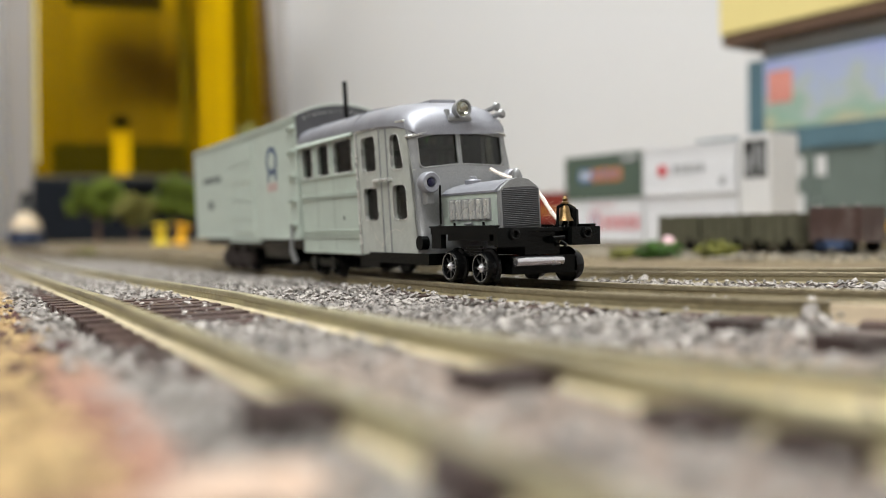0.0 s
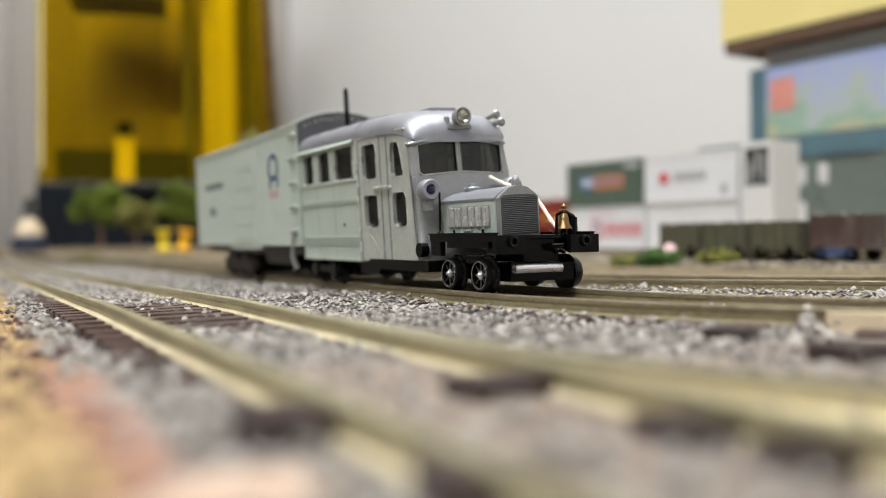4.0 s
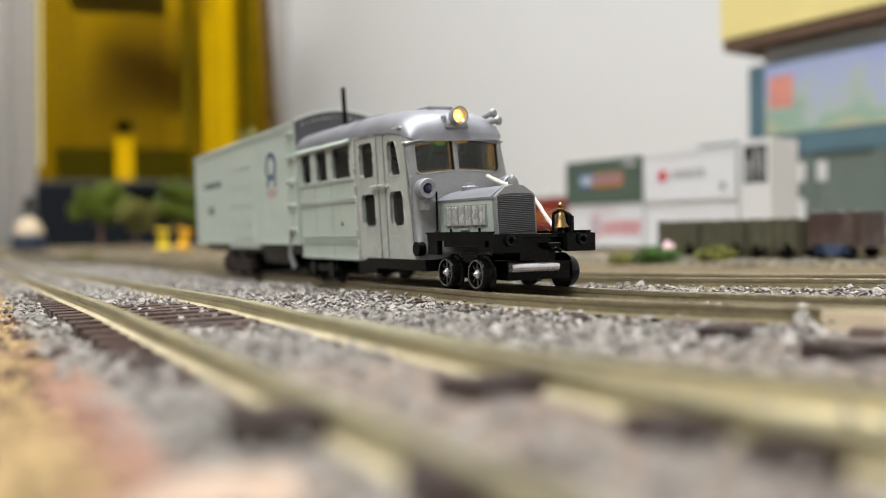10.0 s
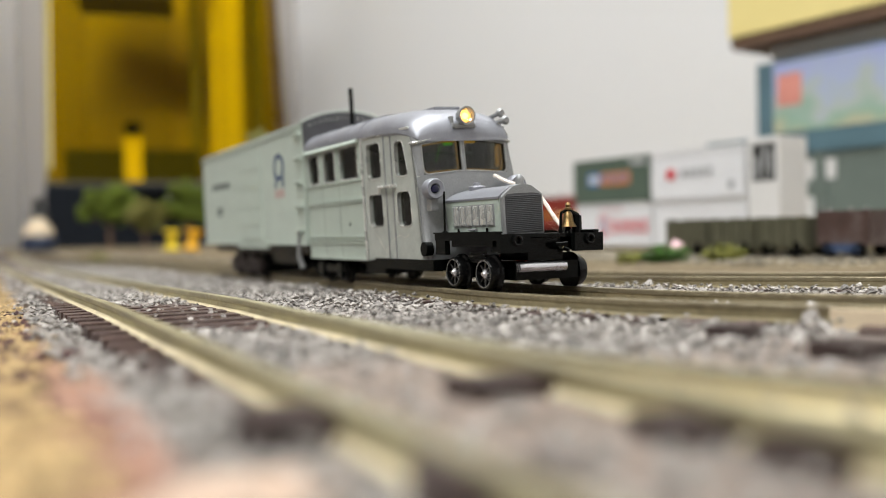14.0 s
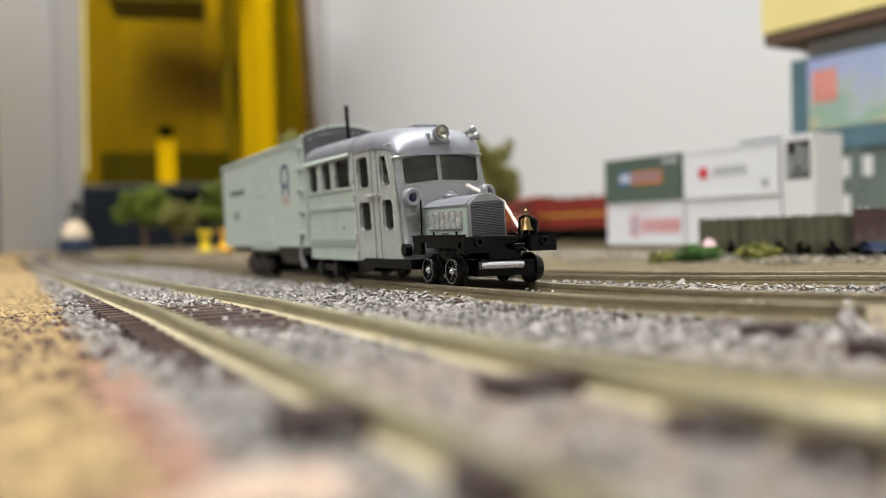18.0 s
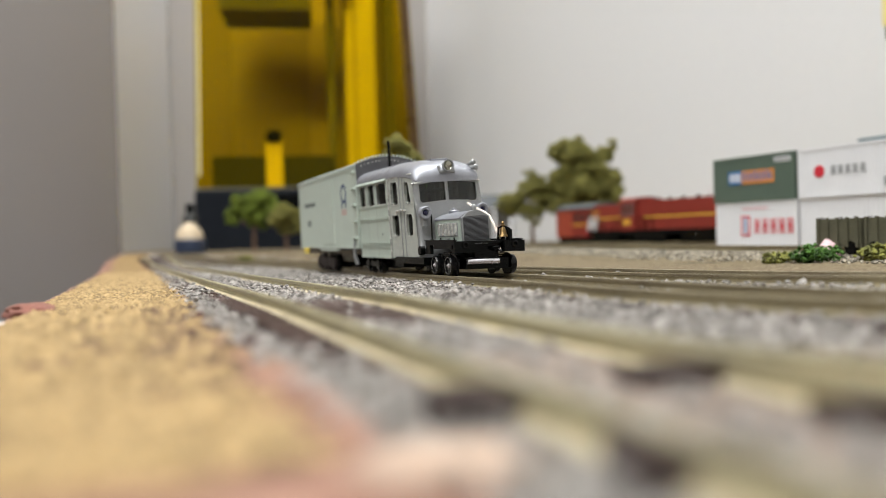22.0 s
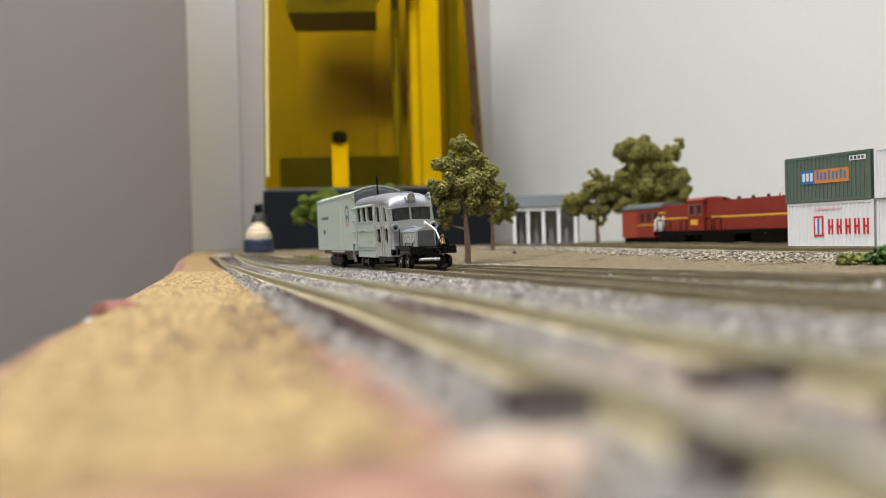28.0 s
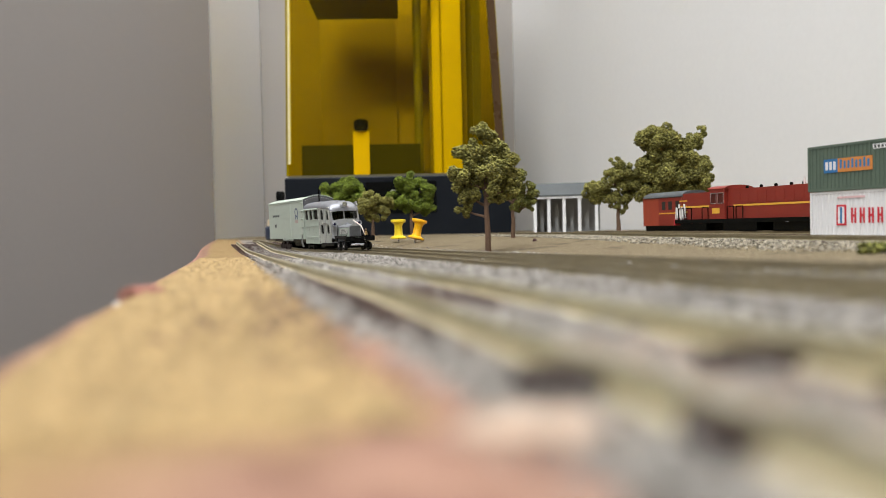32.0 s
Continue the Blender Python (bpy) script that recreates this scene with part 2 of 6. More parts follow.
M_LOGOBLUE = mat("blue_logo", (0.03, 0.17, 0.42), 0.5, 0, 0.1, 300, 0.0)
M_LOGOORANGE = mat("orange_logo", (0.62, 0.24, 0.06), 0.5, 0, 0.1, 300, 0.0)
M_LOGORED = mat("red_logo", (0.62, 0.03, 0.05), 0.5, 0, 0.1, 300, 0.0)
M_OLIVE = mat("olive_drab_plastic", (0.095, 0.09, 0.058), 0.5, 0, 0.25, 250, 0.12, 8)
M_SHEDGREY = mat("pale_grey_shed", (0.34, 0.345, 0.35), 0.6, 0, 0.12, 150, 0.1, 8)
M_PALEYELLOW = mat("pale_yellow_card", (0.86, 0.72, 0.30), 0.55, 0, 0.05, 40, 0.05, 20)
M_CARD = mat("white_card", (0.74, 0.73, 0.72), 0.6, 0, 0.05, 60, 0.05, 20)
M_TEAL = mat("teal_card", (0.10, 0.18, 0.22), 0.5, 0, 0.2, 60, 0.05, 20)
M_SAGE = mat("sage_green_plastic", (0.15, 0.185, 0.165), 0.45, 0, 0.15, 80, 0.08, 12)
M_PINK = mat("pale_pink_plastic", (0.75, 0.5, 0.52), 0.5, 0, 0.1, 200, 0.05, 8)


def glass_pane():
    return tinted("tinted_window_glazing", (0.60, 0.60, 0.56), 0.08, 0.05)


M_PANE = glass_pane()
M_SCREEN = tinted("dark_windscreen_glass", (0.40, 0.40, 0.36), 0.05, 0.03)
M_BULB = glow("warm_lit_bulb", (1.0, 0.52, 0.12), 5.0)
# three glows for the lamp's light caught in the cab glass
M_GREENGLOW = glow("green_glint_glow", (0.12, 0.75, 0.03), 0.8)
M_EDGE = glow("amber_lit_glazing_edge", (0.8, 0.45, 0.08), 0.9)
M_STRIP = glow("amber_glint_glow", (0.9, 0.52, 0.06), 1.3)
M_REFLECT = mat("lamp_reflector", (0.62, 0.62, 0.52), 0.22, 0.9, 0.15, 500, 0.05, 8)


def ground_material():
    """Ballast grey in the track bed, ochre scatter along the board edge, pale tan earth at the back."""
    m = bpy.data.materials.new("scenic_ground")
    m.use_nodes = True
    n, l = m.node_tree.nodes, m.node_tree.links
    p = n["Principled BSDF"]
    tc, sep = n.new("ShaderNodeTexCoord"), n.new("ShaderNodeSeparateXYZ")
    l.new(tc.outputs["Object"], sep.inputs[0])

    def noise_at(scale, detail=5.0):
        t = n.new("ShaderNodeTexNoise")
        t.inputs["Scale"].default_value, t.inputs["Detail"].default_value = scale, detail
        l.new(tc.outputs["Object"], t.inputs["Vector"])
        return t.outputs["Fac"]

    def calc(op, a, b, c=None):
        t = n.new("ShaderNodeMath")
        t.operation = op
        for k, v in enumerate((a, b, c)):
            if v is not None:
                if isinstance(v, (int, float)):
                    t.inputs[k].default_value = v
                else:
                    l.new(v, t.inputs[k])
        return t.outputs[0]

    def blend(f, a, b):
        t = n.new("ShaderNodeMix")
        t.data_type = "RGBA"
        for key, v in (("Factor", f), ("A", a), ("B", b)):
            if isinstance(v, tuple):
                t.inputs[key].default_value = (*v, 1)
            else:
                l.new(v, t.inputs[key])
        return t.outputs["Result"]

    def step(v, lo, hi):
        t = n.new("ShaderNodeMapRange")
        t.interpolation_type = "SMOOTHSTEP"
        t.inputs["From Min"].default_value, t.inputs["From Max"].default_value = lo, hi
        l.new(v, t.inputs["Value"])
        return t.outputs[0]

    x, y = sep.outputs["X"], sep.outputs["Y"]
    wob = calc("MULTIPLY_ADD", noise_at(70), 0.012, -0.006)
    across = calc("ADD", calc("MULTIPLY_ADD", y, 0.25, x), wob)
    grit = noise_at(2600, 3.0)
    grey = blend(step(grit, 0.35, 0.65), (0.16, 0.144, 0.13), (0.36, 0.328, 0.30))
    grey = blend(step(noise_at(160), 0.5, 0.72), grey, (0.15, 0.115, 0.10))
    ochre = blend(step(noise_at(1800, 4.0), 0.35, 0.7), (0.19, 0.122, 0.054), (0.385, 0.27, 0.132))
    ochre = blend(step(noise_at(130), 0.52, 0.75), ochre, (0.26, 0.165, 0.075))
    ochre = blend(step(noise_at(90), 0.60, 0.74), ochre, (0.31, 0.17, 0.105))
    pink = blend(step(noise_at(240, 6.0), 0.38, 0.66), (0.20, 0.108, 0.08), (0.34, 0.20, 0.145))
    tan = blend(step(noise_at(1500, 4.0), 0.35, 0.7), (0.10, 0.076, 0.046), (0.26, 0.21, 0.135))
    tan = blend(step(noise_at(60), 0.55, 0.7), tan, (0.085, 0.065, 0.042))
    edge = step(across, -0.0105, -0.0145)
    rim = step(calc("ADD", y, wob), 0.095, 0.05)
    reddish = calc("MULTIPLY", step(across, 0.0005, 0.005), calc("MULTIPLY_ADD", rim, 0.85, 0.15))
    shade = blend(reddish, ochre, pink)
    shade = blend(step(calc("MULTIPLY_ADD", rim, -0.003, across), 0.0065, 0.0095), shade, grey)
    ends = calc("MULTIPLY", step(across, 0.0120, 0.0140), step(across, 0.0195, 0.0165))
    ends = calc("MULTIPLY", ends, calc("MULTIPLY", calc("MULTIPLY", step(y, 0.17, 0.13), step(y, 0.055, 0.07)), calc("MULTIPLY_ADD", step(noise_at(250), 0.35, 0.6), 0.5, 0.45)))
    shade = blend(ends, shade, (0.05, 0.03, 0.026))
    dusty = calc("MULTIPLY", step(across, 0.016, 0.019), step(y, 0.066, 0.05))
    shade = blend(calc("MULTIPLY", dusty, 0.65), shade, (0.20, 0.145, 0.112))
    shade = blend(edge, shade, pink)
    near = blend(step(calc("ADD", y, wob), 0.036, 0.026), shade, pink)
    shade = blend(calc("MULTIPLY", step(across, 0.013, 0.009), step(across, -0.010, 0.0)), shade, near)
    back = calc("ADD", calc("MULTIPLY_ADD", y, 0.42, x), wob)
    shade = blend(step(back, 0.128, 0.145), shade, tan)
    l.new(shade, p.inputs["Base Color"])
    p.inputs["Roughness"].default_value = 0.95
    p.inputs["Specular IOR Level"].default_value = 0.15
    b = n.new("ShaderNodeBump")
    b.inputs["Strength"].default_value, b.inputs["Distance"].default_value = 0.8, 0.0006
    l.new(noise_at(1400, 6.0), b.inputs["Height"])
    l.new(b.outputs[0], p.inputs["Normal"])
    return m


M_GROUND = ground_material()


# ---- building helpers, all sizes in millimetres ----
def part(name, bm, material, parent, label="", bevel=0.0, smooth=False, kind=""):
    if bevel:
        sharp = [e for e in bm.edges if len(e.link_faces) == 2 and e.calc_face_angle(0) > 0.6]
        bmesh.ops.bevel(bm, geom=sharp, offset=bevel, segments=2, profile=0.6, affect="EDGES", clamp_overlap=True)
    bmesh.ops.scale(bm, vec=(MM, MM, MM), verts=bm.verts)
    bmesh.ops.recalc_face_normals(bm, faces=bm.faces)
    me = bpy.data.meshes.new(name)
    bm.to_mesh(me)
    bm.free()
    if smooth:
        for f in me.polygons:
            f.use_smooth = True
        me.set_sharp_from_angle(angle=radians(35))
    me.materials.append(material)
    ob = new(name, me)
    ob.parent = parent
    if label:
        tagged(ob, label)
    if kind:
        tagged(ob, kind=kind)
    return ob


def thing(name, x, y, z, rz, label, category, group="", kind=""):
    ob = new(name)
    ob.empty_display_size = 0.01
    ob.matrix_world = pose(x * MM, y * MM, z * MM, 0, 0, rz)
    return tagged(ob, label, category, group, kind)


def box(bm, x0, x1, y0, y1, z0, z1):
    vs = [bm.verts.new(c) for c in ((x0, y0, z0), (x1, y0, z0), (x1, y1, z0), (x0, y1, z0), (x0, y0, z1), (x1, y0, z1), (x1, y1, z1), (x0, y1, z1))]
    for q in ((0, 3, 2, 1), (4, 5, 6, 7), (0, 1, 5, 4), (1, 2, 6, 5), (2, 3, 7, 6), (3, 0, 4, 7)):
        bm.faces.new([vs[k] for k in q])
    return vs


def boxed(*size):
    bm = bmesh.new()
    box(bm, *size)
    return bm


def tube(bm, a, b, r0, r1=None, seg=12):
    """A capped cone or cylinder from a to b."""
    r1 = r0 if r1 is None else r1
    a, b = Vector(a), Vector(b)
    turn = (b - a).to_track_quat("Z", "Y").to_matrix()
    rings = []
    for c, r in ((a, r0), (b, r1)):
        rings.append([bm.verts.new(c + turn @ Vector((r * math.cos(k * 2 * math.pi / seg), r * math.sin(k * 2 * math.pi / seg), 0))) for k in range(seg)])
    for k in range(seg):
        bm.faces.new((rings[0][k], rings[0][(k + 1) % seg], rings[1][(k + 1) % seg], rings[1][k]))
    bm.faces.new(rings[0][::-1])
    bm.faces.new(rings[1])
    return bm


def tubed(a, b, r0, r1=None, seg=12):
    return tube(bmesh.new(), a, b, r0, r1, seg)


def lathe(bm, profile, origin=(0, 0, 0), axis="Z", seg=20):
    """Turns (radius, height) pairs round an axis."""
    turn = {"Z": Matrix.Identity(3), "X": Matrix.Rotation(math.pi / 2, 3, "Y"), "Y": Matrix.Rotation(-math.pi / 2, 3, "X")}[axis]
    rings = []
    for r, h in profile:
        rings.append([bm.verts.new(Vector(origin) + turn @ Vector((r * math.cos(k * 2 * math.pi / seg), r * math.sin(k * 2 * math.pi / seg), h))) for k in range(seg)])
    for a, b in zip(rings, rings[1:]):
        for k in range(seg):
            bm.faces.new((a[k], a[(k + 1) % seg], b[(k + 1) % seg], b[k]))
    bm.faces.new(rings[0][::-1])
    bm.faces.new(rings[-1])
    return bm


def lathed(profile, origin=(0, 0, 0), axis="Z", seg=20):
    return lathe(bmesh.new(), profile, origin, axis, seg)


def loft(sections):
    """Skins a row of equal closed sections and caps both ends."""
    bm = bmesh.new()
    rings = [[bm.verts.new(v) for v in s] for s in sections]
    for a, b in zip(rings, rings[1:]):
        for k in range(len(a)):
            bm.faces.new((a[k], a[(k + 1) % len(a)], b[(k + 1) % len(a)], b[k]))
    bm.faces.new(rings[0][::-1])
    bm.faces.new(rings[-1])
    return bm


def join_mesh(name, verts, faces, material, parent=None, smooth=False):
    me = bpy.data.meshes.new(name)
    me.from_pydata((np.asarray(verts) * MM).tolist(), [], faces)
    me.update()
    if smooth:
        for f in me.polygons:
            f.use_smooth = True
    me.materials.append(material)
    ob = new(name, me)
    ob.parent = parent
    return ob


def crumbs(rng, places, sizes, flat=0.7):
    """Many small uneven stones in one set of vertices and faces."""
    base = np.array([(1, 0, 0), (-1, 0, 0), (0, 1, 0), (0, -1, 0), (0, 0, 1), (0, 0, -1), (.62, .62, .5), (-.62, .6, -.4), (.6, -.62, -.45), (-.6, -.6, .5)], float)
    tri = [(4, 6, 2), (4, 0, 6), (6, 0, 2), (4, 2, 9), (4, 9, 3), (4, 3, 0), (9, 2, 1), (9, 1, 3), (2, 0, 5), (2, 5, 7), (2, 7, 1), (7, 5, 1), (0, 3, 8), (0, 8, 5), (8, 3, 5), (3, 1, 5)]
    count, k = len(places), len(base)
    v = base[None] * (1 + rng.uniform(-0.35, 0.35, (count, k, 1)))
    v *= np.asarray(sizes)[:, None, None] * np.array([1, 1, flat])
    a = rng.uniform(0, 6.28, count)
    c, s = np.cos(a)[:, None], np.sin(a)[:, None]
    v = np.stack([v[..., 0] * c - v[..., 1] * s, v[..., 0] * s + v[..., 1] * c, v[..., 2]], -1)
    v += np.asarray(places)[:, None, :]
    faces = (np.arange(count)[:, None, None] * k + np.array(tri)[None]).reshape(-1, 3)
    return v.reshape(-1, 3), faces.tolist()


# ---- the layout board and the room ----
def smooth_step(v, lo, hi):
    t = min(1.0, max(0.0, (v - lo) / (hi - lo)))
    return t * t * (3 - 2 * t)


LIFT = 1.2


def back_lift(x, y):
    rise = smooth_step(x + 0.42 * y, 135, 215)
    run = min(max(y, 98.0), 400.0)
    fall = (0.01742 * run - 1.06e-5 * run * run - 1.605) * (1 - smooth_step(y, 420, 560))
    return LIFT * rise - fall * (1 - rise)


def ground_z(x, y):
    lump = noise.noise(Vector((x * 0.05, y * 0.05, 0))) * 0.35 + noise.noise(Vector((x * 0.25, y * 0.25, 3))) * 0.15
    edge = smooth_step(x + 0.25 * y, -12, -17)
    shoulder = smooth_step(x + 0.25 * y, 2, 9) * 0.2
    inner = smooth_step(x + 0.25 * y, 16.5, 19) * smooth_step(x + 0.25 * y, 30.5, 28)
    across = x + 0.25 * y
    shoulder -= 0.7 * smooth_step(across, 11.0, 12.6) * smooth_step(across, 17.5, 16.0) * smooth_step(y, 60, 74) * smooth_step(y, 150, 112)
    shoulder += 0.45 * inner * (1 - smooth_step(y, 76, 84) * smooth_step(y, 122, 112)) * smooth_step(y, 330, 260)
    return lump * 0.8 + shoulder - 1.5 * edge + back_lift(x, y)


def layout_ground():
    rows = [-160 + 2.5 * k for k in range(0, 150)] + [215 + 8 * k for k in range(0, 99)]
    cols = 110
    verts, faces = [], []
    for y in rows:
        x0, x1 = -17.5 - 0.25 * y, 455 - 0.364 * y
        for k in range(cols + 1):
            u = k / cols
            x = x0 + (x1 - x0) * (0.35 * u + 0.65 * u * u)
            verts.append((x, y, ground_z(x, y)))
    w = cols + 1
    for j in range(len(rows) - 1):
        for k in range(cols):
            a = j * w + k
            faces.append((a, a + 1, a + w + 1, a + w))
    ob = join_mesh("ground", verts, faces, M_GROUND, smooth=True)
    return tagged(ob, "model railway ground of grey ballast and ochre scatter", "ground", kind="structure")


layout_ground()


def board_edge():
    bm = bmesh.new()
    rows = [-160 + 12 * k for k in range(97)]
    rings = []
    for y in rows:
        x = -17.5 - 0.25 * y
        w = 0.7 * noise.noise(Vector((y * 0.08, 2, 0)))
        d = back_lift(x, y)
        rings.append([bm.verts.new(c) for c in ((x + 1, y, d - 1.9), (x - 1.2 + w, y, d - 2.6), (x - 1.6 + w, y, -6), (x - 1.2, y, -26), (x + 6, y, -26), (x + 6, y, d - 2.2))])
    for a, b in zip(rings, rings[1:]):
        for k in range(6):
            bm.faces.new((a[k], a[(k + 1) % 6], b[(k + 1) % 6], b[k]))
    ob = part("board_edge", bm, M_BOARD, None, smooth=True)
    tagged(ob, "rough pinkish-red painted edge of the layout board", "board edge", kind="structure")
    bm = bmesh.new()
    lo = [(30, -160), (500, -160), (95, 1000), (-245, 1000)]
    lo = [bm.verts.new((x, y, -30)) for x, y in lo] + [bm.verts.new((x, y, -27)) for x, y in lo]
    for q in ((0, 1, 2, 3), (4, 5, 6, 7), (0, 1, 5, 4), (1, 2, 6, 5), (2, 3, 7, 6), (3, 0, 4, 7)):
        bm.faces.new([lo[k] for k in q])
    ob = part("baseboard", bm, M_CARD, None)
    tagged(ob, "plain board under the model railway", "baseboard", kind="structure")


board_edge()


def plane_wall(name, a, b, thick, z0, z1, material, label):
    """An upright wall from a to b in plan, thick to its right-hand side."""
    a, b = Vector(a), Vector(b)
    side = Vector(((b - a).y, -(b - a).x)).normalized() * thick
    bm = bmesh.new()
    lo = [bm.verts.new((p.x, p.y, z0)) for p in (a, b, b + side, a + side)]
    hi = [bm.verts.new((p.x, p.y, z1)) for p in (a, b, b + side, a + side)]
    bm.faces.new(lo)
    bm.faces.new(hi)
    for k in range(4):
        bm.faces.new((lo[k], lo[(k + 1) % 4], hi[(k + 1) % 4], hi[k]))
    return tagged(part(name, bm, material, None), label, "wall", kind="structure")


plane_wall("wall_left", (-2400, -350), (-242, 905), -80, -900, 1400, M_WALL_GREY, "plain wall with dimmer light put into its warm grey")
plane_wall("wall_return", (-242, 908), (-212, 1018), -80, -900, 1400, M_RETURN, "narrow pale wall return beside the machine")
plane_wall("wall_far", (-212, 1020), (92, 1020), -80, -900, 1400, M_FARWALL, "plain wall behind the machine, shade put into its grey")
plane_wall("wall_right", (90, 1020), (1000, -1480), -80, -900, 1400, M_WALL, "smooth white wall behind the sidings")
# unseen closing walls, kept grey so the silver paint mirrors a darker room
plane_wall("wall_behind", (1000, -1482), (-2400, -1482), -80, -900, 1400, M_WALL_GREY, "plain wall with dimmer light put into its warm grey")
plane_wall("wall_side", (-2400, -1480), (-2400, -352), -80, -900, 1400, M_WALL_GREY, "plain wall with dimmer light put into its warm grey")
tagged(part("floor", boxed(-2480, 1080, -1560, 1100, -980, -902), M_FLOOR, None), "dark grey floor", "floor", kind="structure")
tagged(part("ceiling", boxed(-2480, 1080, -1560, 1100, 1402, 1450), M_CEIL, None), "plain white ceiling", "ceiling", kind="structure")


# ---- tracks ----
def spline(points, count):
    """A smooth line through a few plan points, with its directions."""
    p = [Vector(q) for q in points]
    p = [p[0] * 2 - p[1], *p, p[-1] * 2 - p[-2]]
    out = []
    spans = len(p) - 3
    for k in range(count + 1):
        u = k / count * spans
        i = min(int(u), spans - 1)
        t = u - i
        a, b, c, d = p[i:i + 4]
        pos = 0.5 * ((2 * b) + (c - a) * t + (2 * a - 5 * b + 4 * c - d) * t * t + (3 * b - a - 3 * c + d) * t ** 3)
        tan = 0.5 * ((c - a) + 2 * (2 * a - 5 * b + 4 * c - d) * t + 3 * (3 * b - a - 3 * c + d) * t * t)
        out.append((pos, tan.normalized()))
    return out


HEAD = ((-0.42, 2.0), (0.42, 2.0), (0.46, 1.9), (0.46, 1.55), (-0.46, 1.55), (-0.46, 1.9))
WEB = ((-0.46, 1.53), (0.46, 1.53), (0.34, 1.35), (0.34, 0.85), (-0.34, 0.85), (-0.34, 1.35))
FOOT = ((-0.24, 0.84), (0.24, 0.84), (0.85, 0.62), (0.85, 0.45), (-0.85, 0.45), (-0.85, 0.62))


def rail(parent, line, offset, lift, web=None, head=None):
    """One rail as head, web and foot along a line, offset to its right."""
    made = []
    for name, profile, material, label in (("rail", WEB, web or M_RAIL, ""), ("rail_head", HEAD, head or (M_HEAD_DARK if web else M_HEAD), "worn rail head"), ("rail_foot", FOOT, web or M_FOOT, "rail foot")):
        sections = []
        for pos, tan in line:
            side = Vector((tan.y, -tan.x))
            q = pos + side * offset
            up = lift(q.x, q.y)
            sections.append([(q.x + side.x * a, q.y + side.y * a, up + b) for a, b in profile])
        made.append(part(name, loft(sections), material, parent if not made else made[0], label))
    return made[0]


TIE = None


def railway_track(points, gauge, label, lift=back_lift, pitch=4.6, reach=4.2, count=90, sides=(-1, 1), tie_label="", web=None):
    global TIE
    track = thing("railway_track", 0, 0, 0, 0, label, "railway track", "railway tracks")
    line = spline(points, count)
    for s in sides:
        rail(track, line, s * gauge / 2, lift, web)
    dense = spline(points, 1500)
    gone, laid, last = 0.0, 0, dense[0][0]
    half = gauge / 2 + reach
    bm = boxed(-half, half, -1.2, 1.2, -0.7, 0.62)
    first = None
    for pos, tan in dense:
        gone += (pos - last).length
        last = pos
        if gone >= pitch and laid < 150 and (points is not FRONT_LINE or pos.y > 58):
            gone = 0.0
            turn = math.degrees(math.atan2(tan.y, tan.x)) - 90
            if first is None:
                first = part("tie", bm, M_TIE, track, tie_label, bevel=0.12)
                tie = first
            else:
                tie = new("tie", first.data)
                tie.parent = track
            tie.matrix_basis = pose(pos.x * MM, pos.y * MM, lift(pos.x, pos.y) * MM, 0, 0, turn + random.uniform(-1.2, 1.2))
            laid += 1
    return track


FRONT_LINE = [(41.5, -60), (22.6, 7), (8.3, 60), (-18.7, 160), (-51, 280), (-83, 400), (-122, 530)]
GOOSE_LINE = [(96, 22), (66, 56), (46, 79), (37, 95), (32.5, 114), (26.7, 142), (19.8, 170), (12.3, 200), (0.8, 249), (-14.5, 311), (-39, 388), (-62, 430), (-81, 472), (-101, 520), (-122, 575)]
THIRD_LINE = [(140, 50), (95, 88), (73, 108), (60, 128), (49, 160), (40, 190), (25, 235), (5, 290), (-14, 355), (-40, 425), (-80, 500)]
BACK_LINE = [(165, 130), (140, 180), (122, 228), (109, 285), (99, 345), (92, 420), (78, 500), (45, 590)]
LOCO_LINE = [(230, 165), (188, 290), (157, 380), (120, 490), (95, 570)]
railway_track(FRONT_LINE, 12.6, "straight model track with olive weathered rails and dark brown ties", reach=3.6)
railway_track(GOOSE_LINE, 12.0, "curved model track in grey ballast, weathered olive rails", count=110, web=M_RAIL_DARK)
railway_track(THIRD_LINE, 12.4, "curved model track half buried in grey ballast", back_lift, count=100, web=M_RAIL_DARK)
railway_track(BACK_LINE, 11.0, "model siding on pale stone ballast", back_lift, web=M_RAIL_DARK)
railway_track(LOCO_LINE, 11.0, "model siding under the red locomotive", back_lift, web=M_RAIL_DARK)
diverging = thing("turnout_rail", 0, 0, 0, 0, "olive weathered diverging turnout rail beside the straight track", "turnout rail")
rail(diverging, spline([(68, -22), (44, 15), (28.2, 35.5), (18.8, 52), (11.2, 75)], 40), 0, lambda x, y: 0.02, M_PALERAIL, M_HEAD)


def distance_to(lines, x, y):
    best = np.full(x.shape, 1e9)
    for line in lines:
        pts = np.array([p for p, _ in spline(line, 200)])
        for c in range(0, len(x), 4000):
            d = np.sqrt(((x[c:c + 4000, None] - pts[None, :, 0]) ** 2 + (y[c:c + 4000, None] - pts[None, :, 1]) ** 2)).min(1)
            best[c:c + 4000] = np.minimum(best[c:c + 4000], d)
    return best


